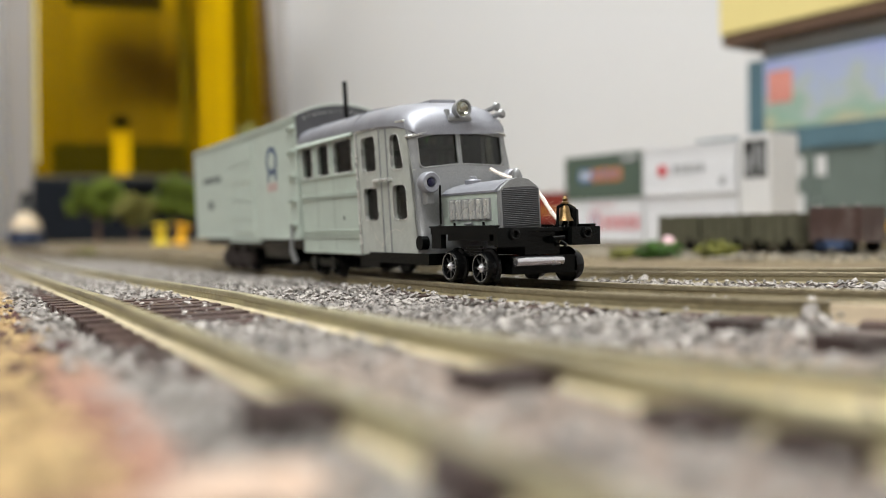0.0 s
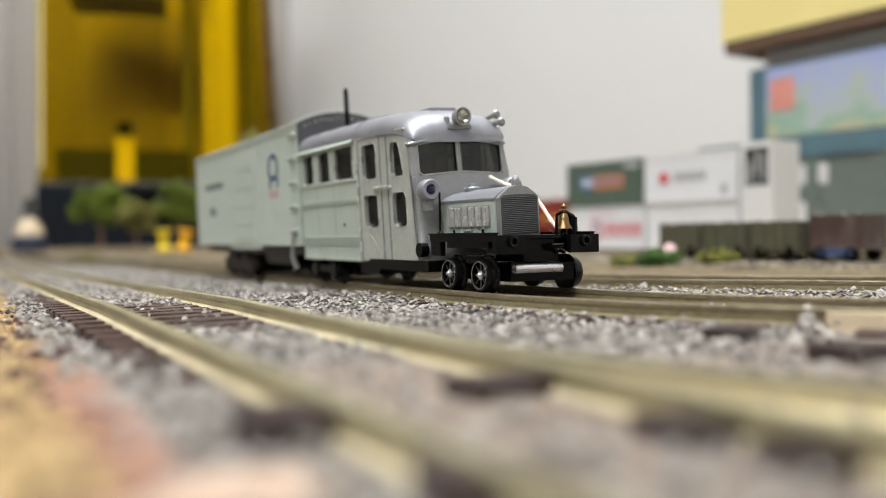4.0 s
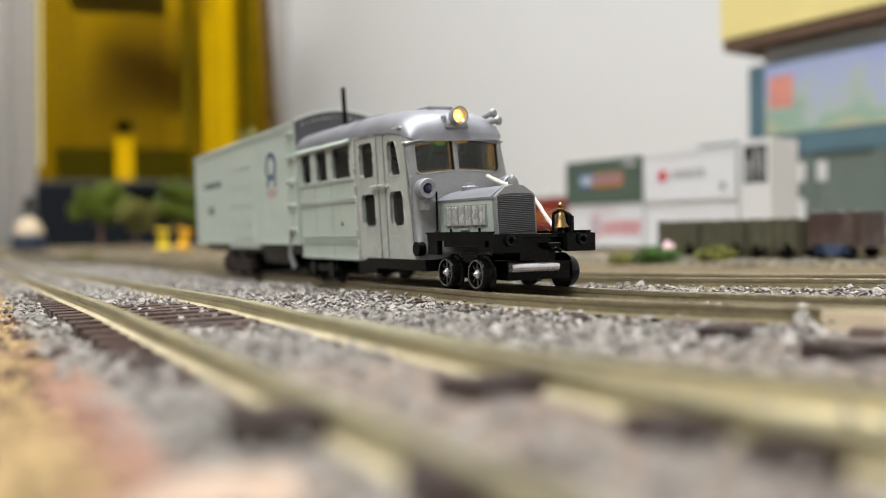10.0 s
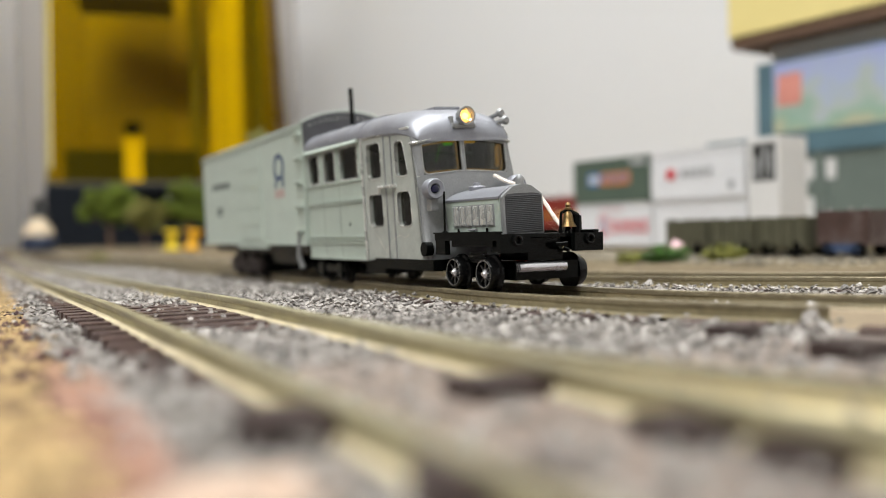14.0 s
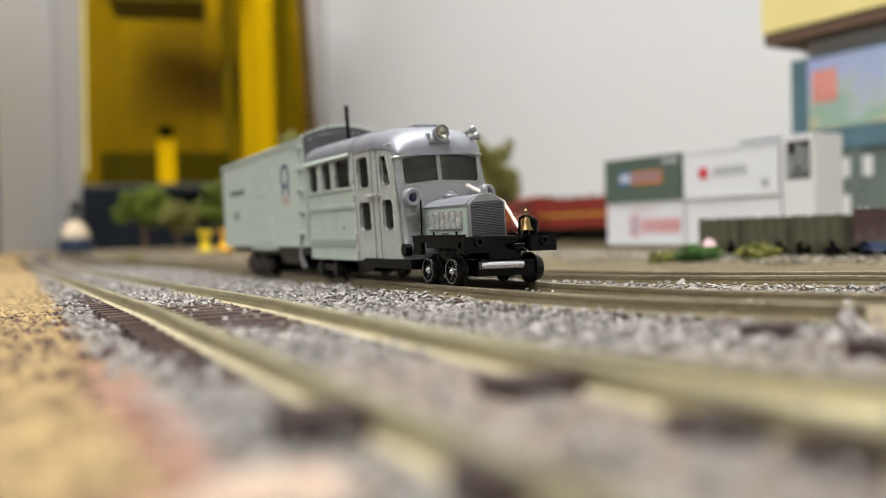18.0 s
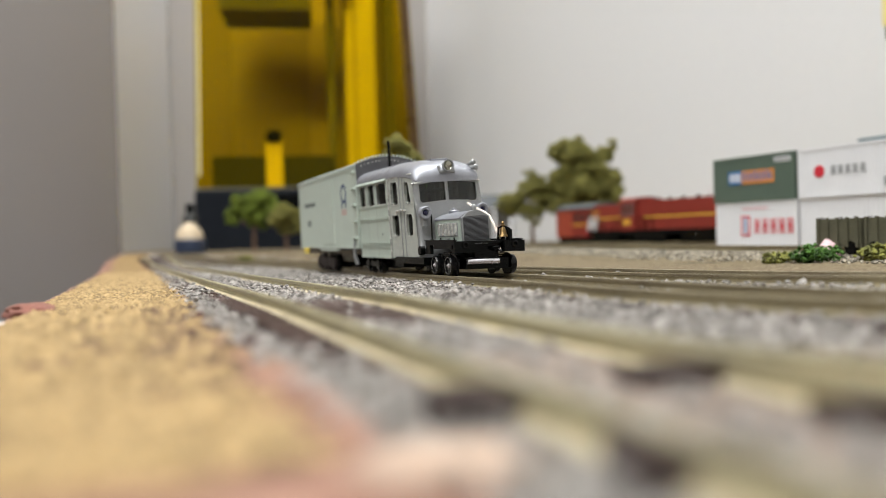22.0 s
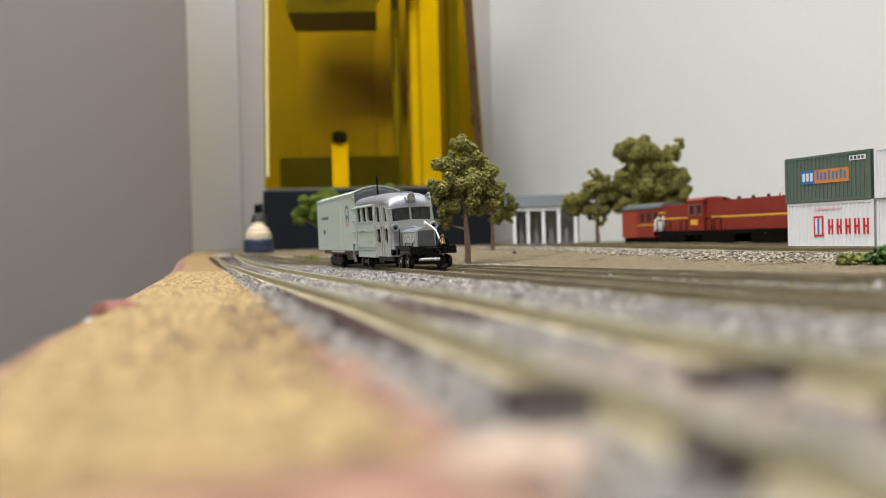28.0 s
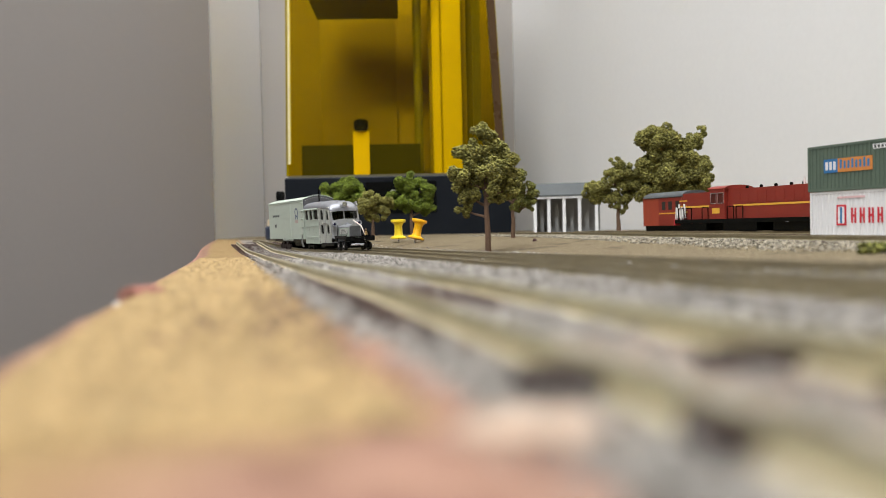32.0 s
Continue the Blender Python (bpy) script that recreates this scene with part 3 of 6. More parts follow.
def ballast():
    rng = np.random.default_rng(4)
    count = 78000
    y = 22 + 480 * rng.random(count) ** 1.9
    x = -2 - 0.25 * y + rng.random(count) ** 0.8 * (120 - 0.05 * y)
    across, back = x + 0.25 * y, x + 0.42 * y
    keep = (across > 8.6 + np.clip((70 - y) * 0.13, 0, 2.6) + rng.normal(0, 1.2, count)) & (back < 150 + rng.normal(0, 8, count))
    rails = []
    for line, gauge in ((FRONT_LINE, 12.6), (GOOSE_LINE, 12.0), (THIRD_LINE, 12.4)):
        d = distance_to([line], x, y)
        rails.append(np.abs(d - gauge / 2) < np.where(y < 78, 2.1, 1.15))
        inside = d < gauge / 2
        bare = np.where((y > 80) & (y < 114), 0.74, 0.05) if line is FRONT_LINE else 0.6
        keep &= ~(inside & (rng.random(count) < bare))
    bed = distance_to([FRONT_LINE], x, y)
    keep &= ~((y > 60) & (y < 160) & (bed > 6) & (bed < 10.4) & (across < 20) & (rng.random(count) < np.where((y > 72) & (y < 118), 0.8, 0.35)))
    for hx, hy, hr in ((5.3, 39.4, 2.6), (10.6, 28.8, 3.2), (16.1, 44.6, 2.8), (20.8, 34.3, 3.0), (23.5, 29.8, 3.2), (40.4, 61.5, 3.4), (41.5, 50, 4.2), (46.2, 66, 4.0), (51, 57.5, 5.0), (47.5, 53, 4.0), (55, 52, 5.0)):
        keep &= (x - hx) ** 2 + ((y - hy) * 1.2) ** 2 > hr ** 2
    keep &= ~((y < 57) & (across > 17) & (rng.random(count) < 0.7))
    for r in rails:
        keep &= ~r
    x, y = x[keep], y[keep]
    size = rng.uniform(0.13, 0.37, len(x)) * np.where(rng.random(len(x)) < 0.05, 1.9, 1.0)
    z = np.array([ground_z(a, b) for a, b in zip(x, y)])
    tall = rng.random(len(x)) ** 2 * np.where(distance_to([FRONT_LINE], x, y) < 6.2, 0.45, 0.85) + 0.08
    v, f = crumbs(rng, np.stack([x, y, z + tall], -1), size)
    ob = join_mesh("ballast_stones", v, f, M_STONE)
    tagged(ob, "loose grey crushed-stone ballast between the tracks", "ballast", kind="stuff")
    count = 11000
    line = spline(BACK_LINE, 300)
    pick = rng.integers(0, len(line), count)
    off = np.where(rng.random(count) < 0.15, rng.uniform(6.3, 11.5, count), -6.4 - 30 * rng.random(count) ** 2.2)
    px = np.array([line[k][0].x + line[k][1].y * o for k, o in zip(pick, off)])
    py = np.array([line[k][0].y - line[k][1].x * o for k, o in zip(pick, off)])
    z = np.array([ground_z(a, b) for a, b in zip(px, py)])
    v, f = crumbs(rng, np.stack([px, py, z + rng.random(count) * 0.35], -1), rng.uniform(0.22, 0.62, count))
    ob = join_mesh("pale_ballast_stones", v, f, mat("pale_tan_ballast", (0.25, 0.22, 0.17), 0.9, 0, 0.5, 900, 0.3, 5, island=0.9))
    tagged(ob, "pale tan stone ballast along the back siding", "ballast", kind="stuff")


ballast()


def scatter():
    rng = np.random.default_rng(9)
    count = 26000
    y = 34 + 330 * rng.random(count) ** 1.7
    x = -13.5 - 0.25 * y + rng.random(count) * 20 + rng.normal(0, 1.0, count)
    z = np.array([ground_z(a, b) for a, b in zip(x, y)])
    v, f = crumbs(rng, np.stack([x, y, z + 0.05], -1), rng.uniform(0.14, 0.42, count) * np.where(rng.random(count) < 0.05, 1.9, 1.0))
    tagged(join_mesh("ochre_scatter", v, f, M_GRAIN), "ochre sawdust scatter along the board edge", "scatter", kind="stuff")
    spots = [(-19.4, 71.4), (-14, 70), (-23, 78), (-8.5, 71), (-26, 90), (-15, 83), (-10, 62), (-31, 118), (-21, 64)]
    px, py = [], []
    for sx, sy in spots:
        k = int(rng.integers(8, 22))
        px += list(rng.normal(sx, 0.9, k))
        py += list(rng.normal(sy, 1.0, k))
    strip = 48 + 70 * rng.random(260)
    px += list(rng.uniform(1.5, 8.0, 260) - 0.25 * strip)
    py += list(strip)
    z = np.array([ground_z(a, b) for a, b in zip(px, py)])
    v, f = crumbs(rng, np.stack([px, py, z + 0.15], -1), rng.uniform(0.15, 0.45, len(px)))
    tagged(join_mesh("dark_scatter", v, f, M_RUST), "dark purple-brown crumbs on the ochre scatter", "scatter", kind="stuff")


scatter()


def clod(name, x, y, r, material, label, category, flat=0.6, seed=1):
    """A lumpy low mound resting on the ground."""
    bm = bmesh.new()
    bmesh.ops.create_icosphere(bm, subdivisions=3, radius=1)
    for v in bm.verts:
        k = 1 + 0.28 * noise.noise(v.co * 2.1 + Vector((seed * 7.3, 0, 0))) + 0.12 * noise.noise(v.co * 6 + Vector((seed, 1, 0)))
        v.co = Vector((v.co.x * r[0] * k, v.co.y * r[1] * k, max(v.co.z, -0.4) * r[2] * k))
    ob = part(name, bm, material, None, smooth=True)
    ob.matrix_world = pose(x * MM, y * MM, (ground_z(x, y) + 0.1 * r[2]) * MM)
    return tagged(ob, label, category)


clod("earth_clod", -44.0, 123, (3.2, 3.4, 1.4), M_CLOD, "rough pinkish-red clod on the board's front edge", "clod", seed=2)
clod("white_chip", -47.0, 121.5, (0.55, 0.5, 0.5), M_CARD, "tiny white chip on the board's edge", "chip", seed=3)
clod("stone", 30.2, 96.6, (0.9, 0.8, 0.6), M_RUST, "small brown stone in the grey ballast", "stone", seed=4)
clod("plaster_lump", 3.6, 31.6, (3.4, 2.2, 0.8), M_PLASTER, "smooth cream plaster lump beside the near rail", "plaster lump", seed=5)
for x, y, rz, size in ((5.3, 39.4, 12, (1.8, 1.7, 1.5)), (10.6, 28.8, -8, (2.4, 1.8, 1.1)), (16.1, 44.6, 20, (2.4, 1.4, 0.75)), (20.8, 34.3, 5, (2.3, 1.6, 0.95)), (23.5, 29.8, 15, (2.7, 1.5, 1.1)), (40.4, 61.3, 30, (2.4, 1.3, 0.9)), (41.5, 50, 22, (2.8, 1.7, 1.0))):
    piece = part("tie_piece", boxed(-size[0], size[0], -size[1], size[1], -0.4, size[2]), M_TIEDARK, None, bevel=0.35)
    piece.matrix_world = pose(x * MM, y * MM, ground_z(x, y) * MM, 0, 3, rz)
    tagged(piece, "dark brown plastic tie end showing through the ballast", "tie piece", "tie pieces")
frog = thing("turnout_frog", 0, 0, 0, 0, "pale tan turnout frog blocks beside a curved rail", "turnout frog")
for x, y, long, rz in ((48.6, 69.2, 4.6, -52), (53.6, 60.2, 9.0, -50)):
    block = part("frog_block", boxed(-long / 2, long / 2, -0.7, 0.7, -0.3, 1.8), M_CREAM, frog, bevel=0.15)
    block.matrix_basis = pose(x * MM, y * MM, 0, 0, 0, rz)
clod("stone", 50.0, 65.0, (0.9, 0.8, 1.9), M_STONE, "upright grey stone beside the curved rail", "stone", seed=9)
clod("stone", 41, 375, (0.9, 0.9, 1.1), M_RUST, "small dark block beside the far track", "stone", seed=14)
clod("stone", 118, 210, (1.5, 1.4, 1.3), M_CARD, "pale stone beside the back siding", "stone", seed=7)


# ---- the railcar ----
LEAN = Matrix.Rotation(0.047, 3, "X")
BUS_Y = 7.17


def leaned(bm):
    bmesh.ops.rotate(bm, cent=(0, 0, 0), matrix=LEAN, verts=bm.verts)
    return bm


WHEELS = []


def wheel(parent, s, side, radius=1.85, spoked=True, drop=0.0):
    """A wheel with flange, turned round its own middle; the face looks outwards. side: -1 or 1."""
    prof = [(radius + 0.32, 0), (radius + 0.32, 0.28), (radius, 0.42), (radius - 0.04, 1.25), (radius - 0.14, 1.42), (radius - 0.36, 1.42), (radius - 0.44, 0.9), (radius - 0.5, 0.55), (0.3, 0.55)]
    if side < 0:
        prof = [(r, -h) for r, h in prof[::-1]]
    w = part("wheel", lathed(prof, (0, 0, 0), "Y", 32), M_TYRE, parent, "glossy black wheel", smooth=True)
    home = Matrix.Translation(Vector((s, side * 5.2, radius + 0.05 + drop)) * MM)
    w.matrix_basis = home
    WHEELS.append((w, home, radius))
    if spoked:
        bm = bmesh.new()
        for k in range(8):
            a = k * math.pi / 4
            c, d = math.cos(a), math.sin(a)
            tube(bm, (c * 0.3, side * 1.12, d * 0.3), (c * (radius - 0.42), side * 1.14, d * (radius - 0.42)), 0.17, 0.12, 6)
        # dead black disc puts the shade between the spokes into colour
        part("spoke_shade", lathed([(radius - 0.44, side * 0.56), (radius - 0.5, side * 0.62), (0.2, side * 0.62)][::side], (0, 0, 0), "Y", 28), M_VOID, w, "black disc for the shade between the spokes")
        part("spokes", bm, M_WEB, w, "dark gunmetal spokes")
        # pale ring added as the highlight round the black rim
        rim = bmesh.new()
        for k in range(24):
            a, b = (Vector((math.cos(q) * (radius - 0.34), side * 1.42, math.sin(q) * (radius - 0.34))) for q in (k * math.tau / 24, (k + 1) * math.tau / 24))
            tube(rim, a, b, 0.075, 0.075, 6)
        part("wheel_rim", rim, M_SPOKE, w, "pale metal ring for the highlight on the rim", smooth=True)
        part("hub", lathed([(0.62, side * 0.6), (0.52, side * 1.3), (0.28, side * 1.5), (0.2, side * 1.62)][::side], (0, 0, 0), "Y", 14), M_STEEL, w, "bright hub", smooth=True)
    return w


def grid_panel(bm, xs, zs, holes, y, t):
    """One connected wall strip on a grid of x and z lines, with whole cells left open."""
    made = {}

    def vert(i, k, d):
        if (i, k, d) not in made:
            made[(i, k, d)] = bm.verts.new((xs[i], y + t * d, zs[k]))
        return made[(i, k, d)]

    solid = {(i, k) for i in range(len(xs) - 1) for k in range(len(zs) - 1)
             if not any(a <= (xs[i] + xs[i + 1]) / 2 <= b and c <= (zs[k] + zs[k + 1]) / 2 <= d for a, b, c, d in holes)}
    for i, k in solid:
        for d in (0, 1):
            bm.faces.new([vert(*q, d) for q in ((i, k), (i + 1, k), (i + 1, k + 1), (i, k + 1))])
        for (a, b), other in ((((i, k), (i + 1, k)), (i, k - 1)), (((i, k + 1), (i + 1, k + 1)), (i, k + 1)), (((i, k), (i, k + 1)), (i - 1, k)), (((i + 1, k), (i + 1, k + 1)), (i + 1, k))):
            if other not in solid:
                bm.faces.new((vert(*a, 0), vert(*b, 0), vert(*b, 1), vert(*a, 1)))


def side_panel(bm, s0, s1, z0, z1, y, t, holes):
    xs = sorted({s0, s1, *(h[0] for h in holes), *(h[1] for h in holes)})
    zs = sorted({z0, z1, 14.0, *(h[2] for h in holes), *(h[3] for h in holes)})
    grid_panel(bm, xs, zs, holes, y, t)


def rounded(a, b, za, zb, r, n=5):
    """The corners of a rounded rectangle in x and z, in order."""
    out = []
    for cx, cz, a0 in ((b - r, zb - r, 0), (a + r, zb - r, 90), (a + r, za + r, 180), (b - r, za + r, 270)):
        out += [(cx + r * math.cos(radians(a0 + 90 * k / n)), cz + r * math.sin(radians(a0 + 90 * k / n))) for k in range(n + 1)]
    return out


def round_frame(a, b, za, zb, y, out, w=0.3, r=0.75):
    """A window surround with rounded corners, from the wall face y out to out."""
    bm = bmesh.new()
    inner, outer = rounded(a, b, za, zb, r), rounded(a - w, b + w, za - w, zb + w, r + w)
    rings = [[bm.verts.new((x, yy, z)) for x, z in loop] for loop, yy in ((inner, y), (inner, out), (outer, out), (outer, y))]
    for p, q in zip(rings, rings[1:] + rings[:1]):
        for k in range(len(p)):
            bm.faces.new((p[k], p[(k + 1) % len(p)], q[(k + 1) % len(p)], q[k]))
    return bm


def corner_webs(a, b, za, zb, y0, y1, r):
    """The four small webs that round a square opening."""
    bm = bmesh.new()
    loop = rounded(a, b, za, zb, r)
    for k, (cx, cz) in enumerate(((b, zb), (a, zb), (a, za), (b, za))):
        ring = [(cx, cz)] + loop[k * 6:k * 6 + 6]
        lo, hi = ([bm.verts.new((x, y, z)) for x, z in ring] for y in (y0, y1))
        bm.faces.new(lo)
        bm.faces.new(hi[::-1])
        for j in range(len(ring)):
            bm.faces.new((lo[j], lo[(j + 1) % 7], hi[(j + 1) % 7], hi[j]))
    return bm


def swept(bm):
    """Leans the front door leaf back towards its top, as the cab corner does."""
    for v in bm.verts:
        share = smooth_step(v.co.x, -16.6, -12.8)
        v.co.x -= share * (0.05 * (v.co.z - 3.5) + 0.22 * max(0.0, v.co.z - 14.0))
    return bm


def window_frame(bm, a, b, za, zb, y, w=0.28, d=0.3):
    for q in ((a - w, b + w, za - w, za), (a - w, b + w, zb, zb + w), (a - w, a, za, zb), (b, b + w, za, zb)):
        box(bm, q[0], q[1], y - d / 2, y + d / 2, q[2], q[3])


def front_s(z):
    return -10.0 - 0.10 * (z - 3.5)


def screen_low(y):
    return 14.5 - 0.4 * min(1.0, abs(y + 0.3) / 6)


def screen_high(y):
    return 18.62 - 0.72 * min(1.0, abs(y + 0.2) / 6.2) ** 1.6


def cab_profile(y_side, z, depth):
    """A point of the cab's wrap-round front: y_side runs from -9 (near door) over the front to 9 (far door)."""
    r, b = 0.95 - 0.7 * depth, BUS_Y - depth
    s0 = front_s(z) - depth
    side = math.copysign(1, y_side)
    u = abs(y_side)
    flat = BUS_Y - 0.95
    if u <= flat:
        return s0, y_side, z
    if u <= 8.0:
        a = (u - flat) / (8.0 - flat) * math.pi / 2
        return s0 - r + r * math.cos(a), side * (flat + r * math.sin(a)), z
    k = u - 8.0
    door = -10.7 - 0.05 * (z - 3.5) - 0.22 * max(0.0, z - 14.0)
    return (s0 - r) * (1 - k) + (door + 0.02) * k, side * b, z


def cab_front_shell():
    """The wrap-round cab front in one skin, with two windscreen openings."""
    cols = [-9, -8, -7.55, -7.1, -6.65, -6.2, -0.5, -0.1, 6.2, 6.65, 7.1, 7.55, 8, 9]
    rows = [lambda y: 3.5, lambda y: 9.0, lambda y: 12.5, screen_low, lambda y: 0.5 * (screen_low(y) + screen_high(y)), screen_high, lambda y: 19.4 - 0.5 * min(1, abs(y) / 7)]
    bm = bmesh.new()
    made = {}

    def vert(i, k, d):
        if (i, k, d) not in made:
            y = cols[i]
            made[(i, k, d)] = bm.verts.new(cab_profile(y, rows[k](max(-6.2, min(6.2, y))), 0.6 * d))
        return made[(i, k, d)]

    solid = {(i, k) for i in range(len(cols) - 1) for k in range(len(rows) - 1) if not (k in (3, 4) and (cols[i], cols[i + 1]) in ((-6.2, -0.5), (-0.1, 6.2)))}
    for i, k in solid:
        for d in (0, 1):
            bm.faces.new([vert(*q, d) for q in ((i, k), (i + 1, k), (i + 1, k + 1), (i, k + 1))])
        for (a, b), other in ((((i, k), (i + 1, k)), (i, k - 1)), (((i, k + 1), (i + 1, k + 1)), (i, k + 1)), (((i, k), (i, k + 1)), (i - 1, k)), (((i + 1, k), (i + 1, k + 1)), (i + 1, k))):
            if other not in solid:
                bm.faces.new((vert(*a, 0), vert(*b, 0), vert(*b, 1), vert(*a, 1)))
    return bm


def screen_loop(y0, y1, inset):
    """The outline of one windscreen pane, its outer lower corner rounded."""
    a, b = y0 + inset, y1 - inset
    n = 10
    low = [(a + (b - a) * k / n, screen_low(a + (b - a) * k / n) + inset) for k in range(n + 1)]
    high = [(a + (b - a) * k / n, screen_high(a + (b - a) * k / n) - inset) for k in range(n, -1, -1)]
    outer = 0 if abs(a) > abs(b) else -1
    r = 0.75
    y, z = low[outer]
    sign = 1 if outer == 0 else -1
    arc = [(y + sign * r * (1 - math.cos(q)), z + r * (1 - math.sin(q))) for q in (0.0, 0.4, 0.8, 1.2, 1.57)]
    low = arc + [p for p in low if abs(p[0] - y) > r] if outer == 0 else [p for p in low if abs(p[0] - y) > r] + arc[::-1]
    return low + high


def railcar():
    car = thing("railcar", 36.59, 98.27, 2.0, -75.5, "silver-grey model railcar with bus cab, bonnet and box body", "railcar")
    # underframe and running gear
    part("underframe", boxed(-50.2, -9.5, -5.4, 5.4, 2.3, 3.3), M_BLACK, car, "black underframe", bevel=0.15)
    for y in (-6.9, 6.3):
        bar = bmesh.new()
        box(bar, -8.6, 5.4, y, y + 0.6, 5.62, 6.5)
        box(bar, -8.8, 5.4, y - 0.12, y + 0.72, 6.42, 6.62)
        box(bar, -8.4, -6.1, y + 0.02, y + 0.7, 3.95, 5.62)
        box(bar, -5.0, 4.0, y + 0.3, y + 0.9, 4.9, 5.62)
        part("front_frame", bar, M_BLACK, car, "glossy black front frame", bevel=0.1)
    part("frame_deck", boxed(-9.0, 5.2, -6.2, 6.2, 5.9, 6.3), M_BLACK, car, "glossy black frame deck", bevel=0.1)
    for y0, y1, sock in ((-6.95, -3.0, -4.85), (3.0, 7.05, 5.0)):
        beam = part("buffer_beam", boxed(5.4, 6.1, y0, y1, 4.25, 6.32), M_BLACK, car, "glossy black buffer beam", bevel=0.16)
        part("socket", lathed(((0.62, 0), (0.62, 0.35), (0.5, 0.42), (0.36, 0.35), (0.36, 0.05)), (6.05, sock, 5.6), "X", 20), M_TYRE, beam, smooth=True)
        part("beam_bracket", boxed(3.2, 5.4, y0 + 0.6, y1 - 0.8, 4.4, 5.9), M_BLACK, beam, bevel=0.2)
    part("coupler_pocket", boxed(-1, 4.6, -2.4, 2.4, 3.3, 5.8), M_BLACK, car, "black coupler pocket", bevel=0.3)
    knuckle = bmesh.new()
    tube(knuckle, (4.6, 1.2, 4.9), (5.6, 1.4, 4.9), 0.45, 0.4, 12)
    tube(knuckle, (5.4, 0.9, 5.0), (5.8, 2.2, 5.1), 0.3, 0.25, 10)
    tube(knuckle, (5.0, 2.3, 4.6), (5.6, 2.6, 4.3), 0.3, 0.22, 10)
    part("coupler", knuckle, M_BLACK, car, "small black coupler", smooth=True)
    part("axle_guard", tubed((5.5, -4.3, 2.6), (5.5, 2.0, 2.6), 0.5, seg=18), M_STEEL, car, "bright metal bar between the wheels", smooth=True)
    part("front_bogie", boxed(-7.4, 4.9, -4.3, 4.3, 1.2, 3.2), M_BLACK, car, "black front bogie", bevel=0.4)
    spring = bmesh.new()
    for y in (-5.6, 5.2):
        for k in range(4):
            box(spring, -3.6 + 0.4 * k, 1.6 - 0.4 * k, y, y + 0.5, 3.1 + 0.32 * k, 3.36 + 0.32 * k)
    part("leaf_springs", spring, M_BLACK, car, "black leaf springs", bevel=0.05)
    for s in (2.0, -4.75):
        for side in (-1, 1):
            wheel(car, s, side)
        part("axle", tubed((s, -5.2, 1.9), (s, 5.2, 1.9), 0.4, seg=10), M_BLACK, car)
    for axles in ((-39.0, -46.5), ):
        part("bogie", boxed(-49.5, -36.5, -3.6, 3.6, 0.4, 2.4), M_BLACK, car, "black middle bogie", bevel=0.3)
        for y in (-6.9, 6.3):
            side_frame = bmesh.new()
            box(side_frame, -48.6, -37.2, y, y + 0.5, 0.9, 2.0)
            for a in axles:
                box(side_frame, a - 0.9, a + 0.9, y - 0.2, y + 0.7, 0.2, 2.3)
            part("bogie_side_frame", side_frame, M_BLACK, car, bevel=0.12)
        for s in axles:
            for side in (-1, 1):
                wheel(car, s, side, 1.95, False, -0.65)
    for y in (-1, 1):
        lo, hi = min(y * 5.4, y * 7.5), max(y * 5.4, y * 7.5)
        part("step_board", boxed(-24.8, -8.0, lo, hi, 1.95, 3.3), M_BLACK, car, "black step board under the doors", bevel=0.2)
        part("jacking_pad", lathed(((0.9, -0.5), (0.9, 0.5)), (-10.4, y * 7.0, 4.6), "Y", 14), M_BLACK, car, "black round pad", smooth=True)
        part("under_tank", boxed(-33, -26.5, min(y * 2.4, y * 5.2), max(y * 2.4, y * 5.2), 0.9, 2.3), M_BLACK, car, bevel=0.3)
    # bus body
    bus_windows = [(-48.7, -44.5, 15.05, 19.6), (-42.1, -37.8, 15.05, 19.6), (-35.6, -29.2, 15.05, 19.6)]
    for y, t in ((-BUS_Y, 0.6), (BUS_Y, -0.6)):
        sg = -1 if y < 0 else 1

        def span(a, b):
            """A depth outwards from the wall face, in order."""
            return min(y + sg * a, y + sg * b), max(y + sg * a, y + sg * b)

        bm = bmesh.new()
        side_panel(bm, -50.3, -27.5, 3.2, 20.5, y, t, bus_windows)
        wall = part("bus_side", leaned(bm), M_BODY, car, "pale green-grey bus side", bevel=0.05)
        for z, h, o in ((11.5, 0.24, 0.22), (11.86, 0.24, 0.22), (6.5, 0.22, 0.2), (6.02, 0.22, 0.2), (5.54, 0.22, 0.2), (14.55, 0.26, 0.2)):
            part("moulding", leaned(boxed(-50.2, -27.7, *span(0, o), z, z + h)), M_BODY, wall, bevel=0.07)
        # thin dark strips draw the shadowed grooves between panels
        for s in (-43.4, -36.7):
            part("seam_shade", leaned(boxed(s, s + 0.1, *span(0, 0.012), 3.3, 5.5)), M_SEAM, wall, "dark line for the shade in a panel seam")
            part("seam_shade", leaned(boxed(s, s + 0.1, *span(0, 0.012), 6.75, 11.45)), M_SEAM, wall, "dark line for the shade in a panel seam")
            part("seam_shade", leaned(boxed(s, s + 0.1, *span(0, 0.012), 12.15, 14.5)), M_SEAM, wall, "dark line for the shade in a panel seam")
        for s in np.arange(-49.6, -28.2, 0.72):
            part("rivet", leaned(lathed(((0.085, -0.02), (0.07, 0.05), (0.02, 0.07)) if sg > 0 else ((0.02, -0.07), (0.07, -0.05), (0.085, 0.02)), (s, y, 12.45), "Y", 6)), M_BODY, wall)
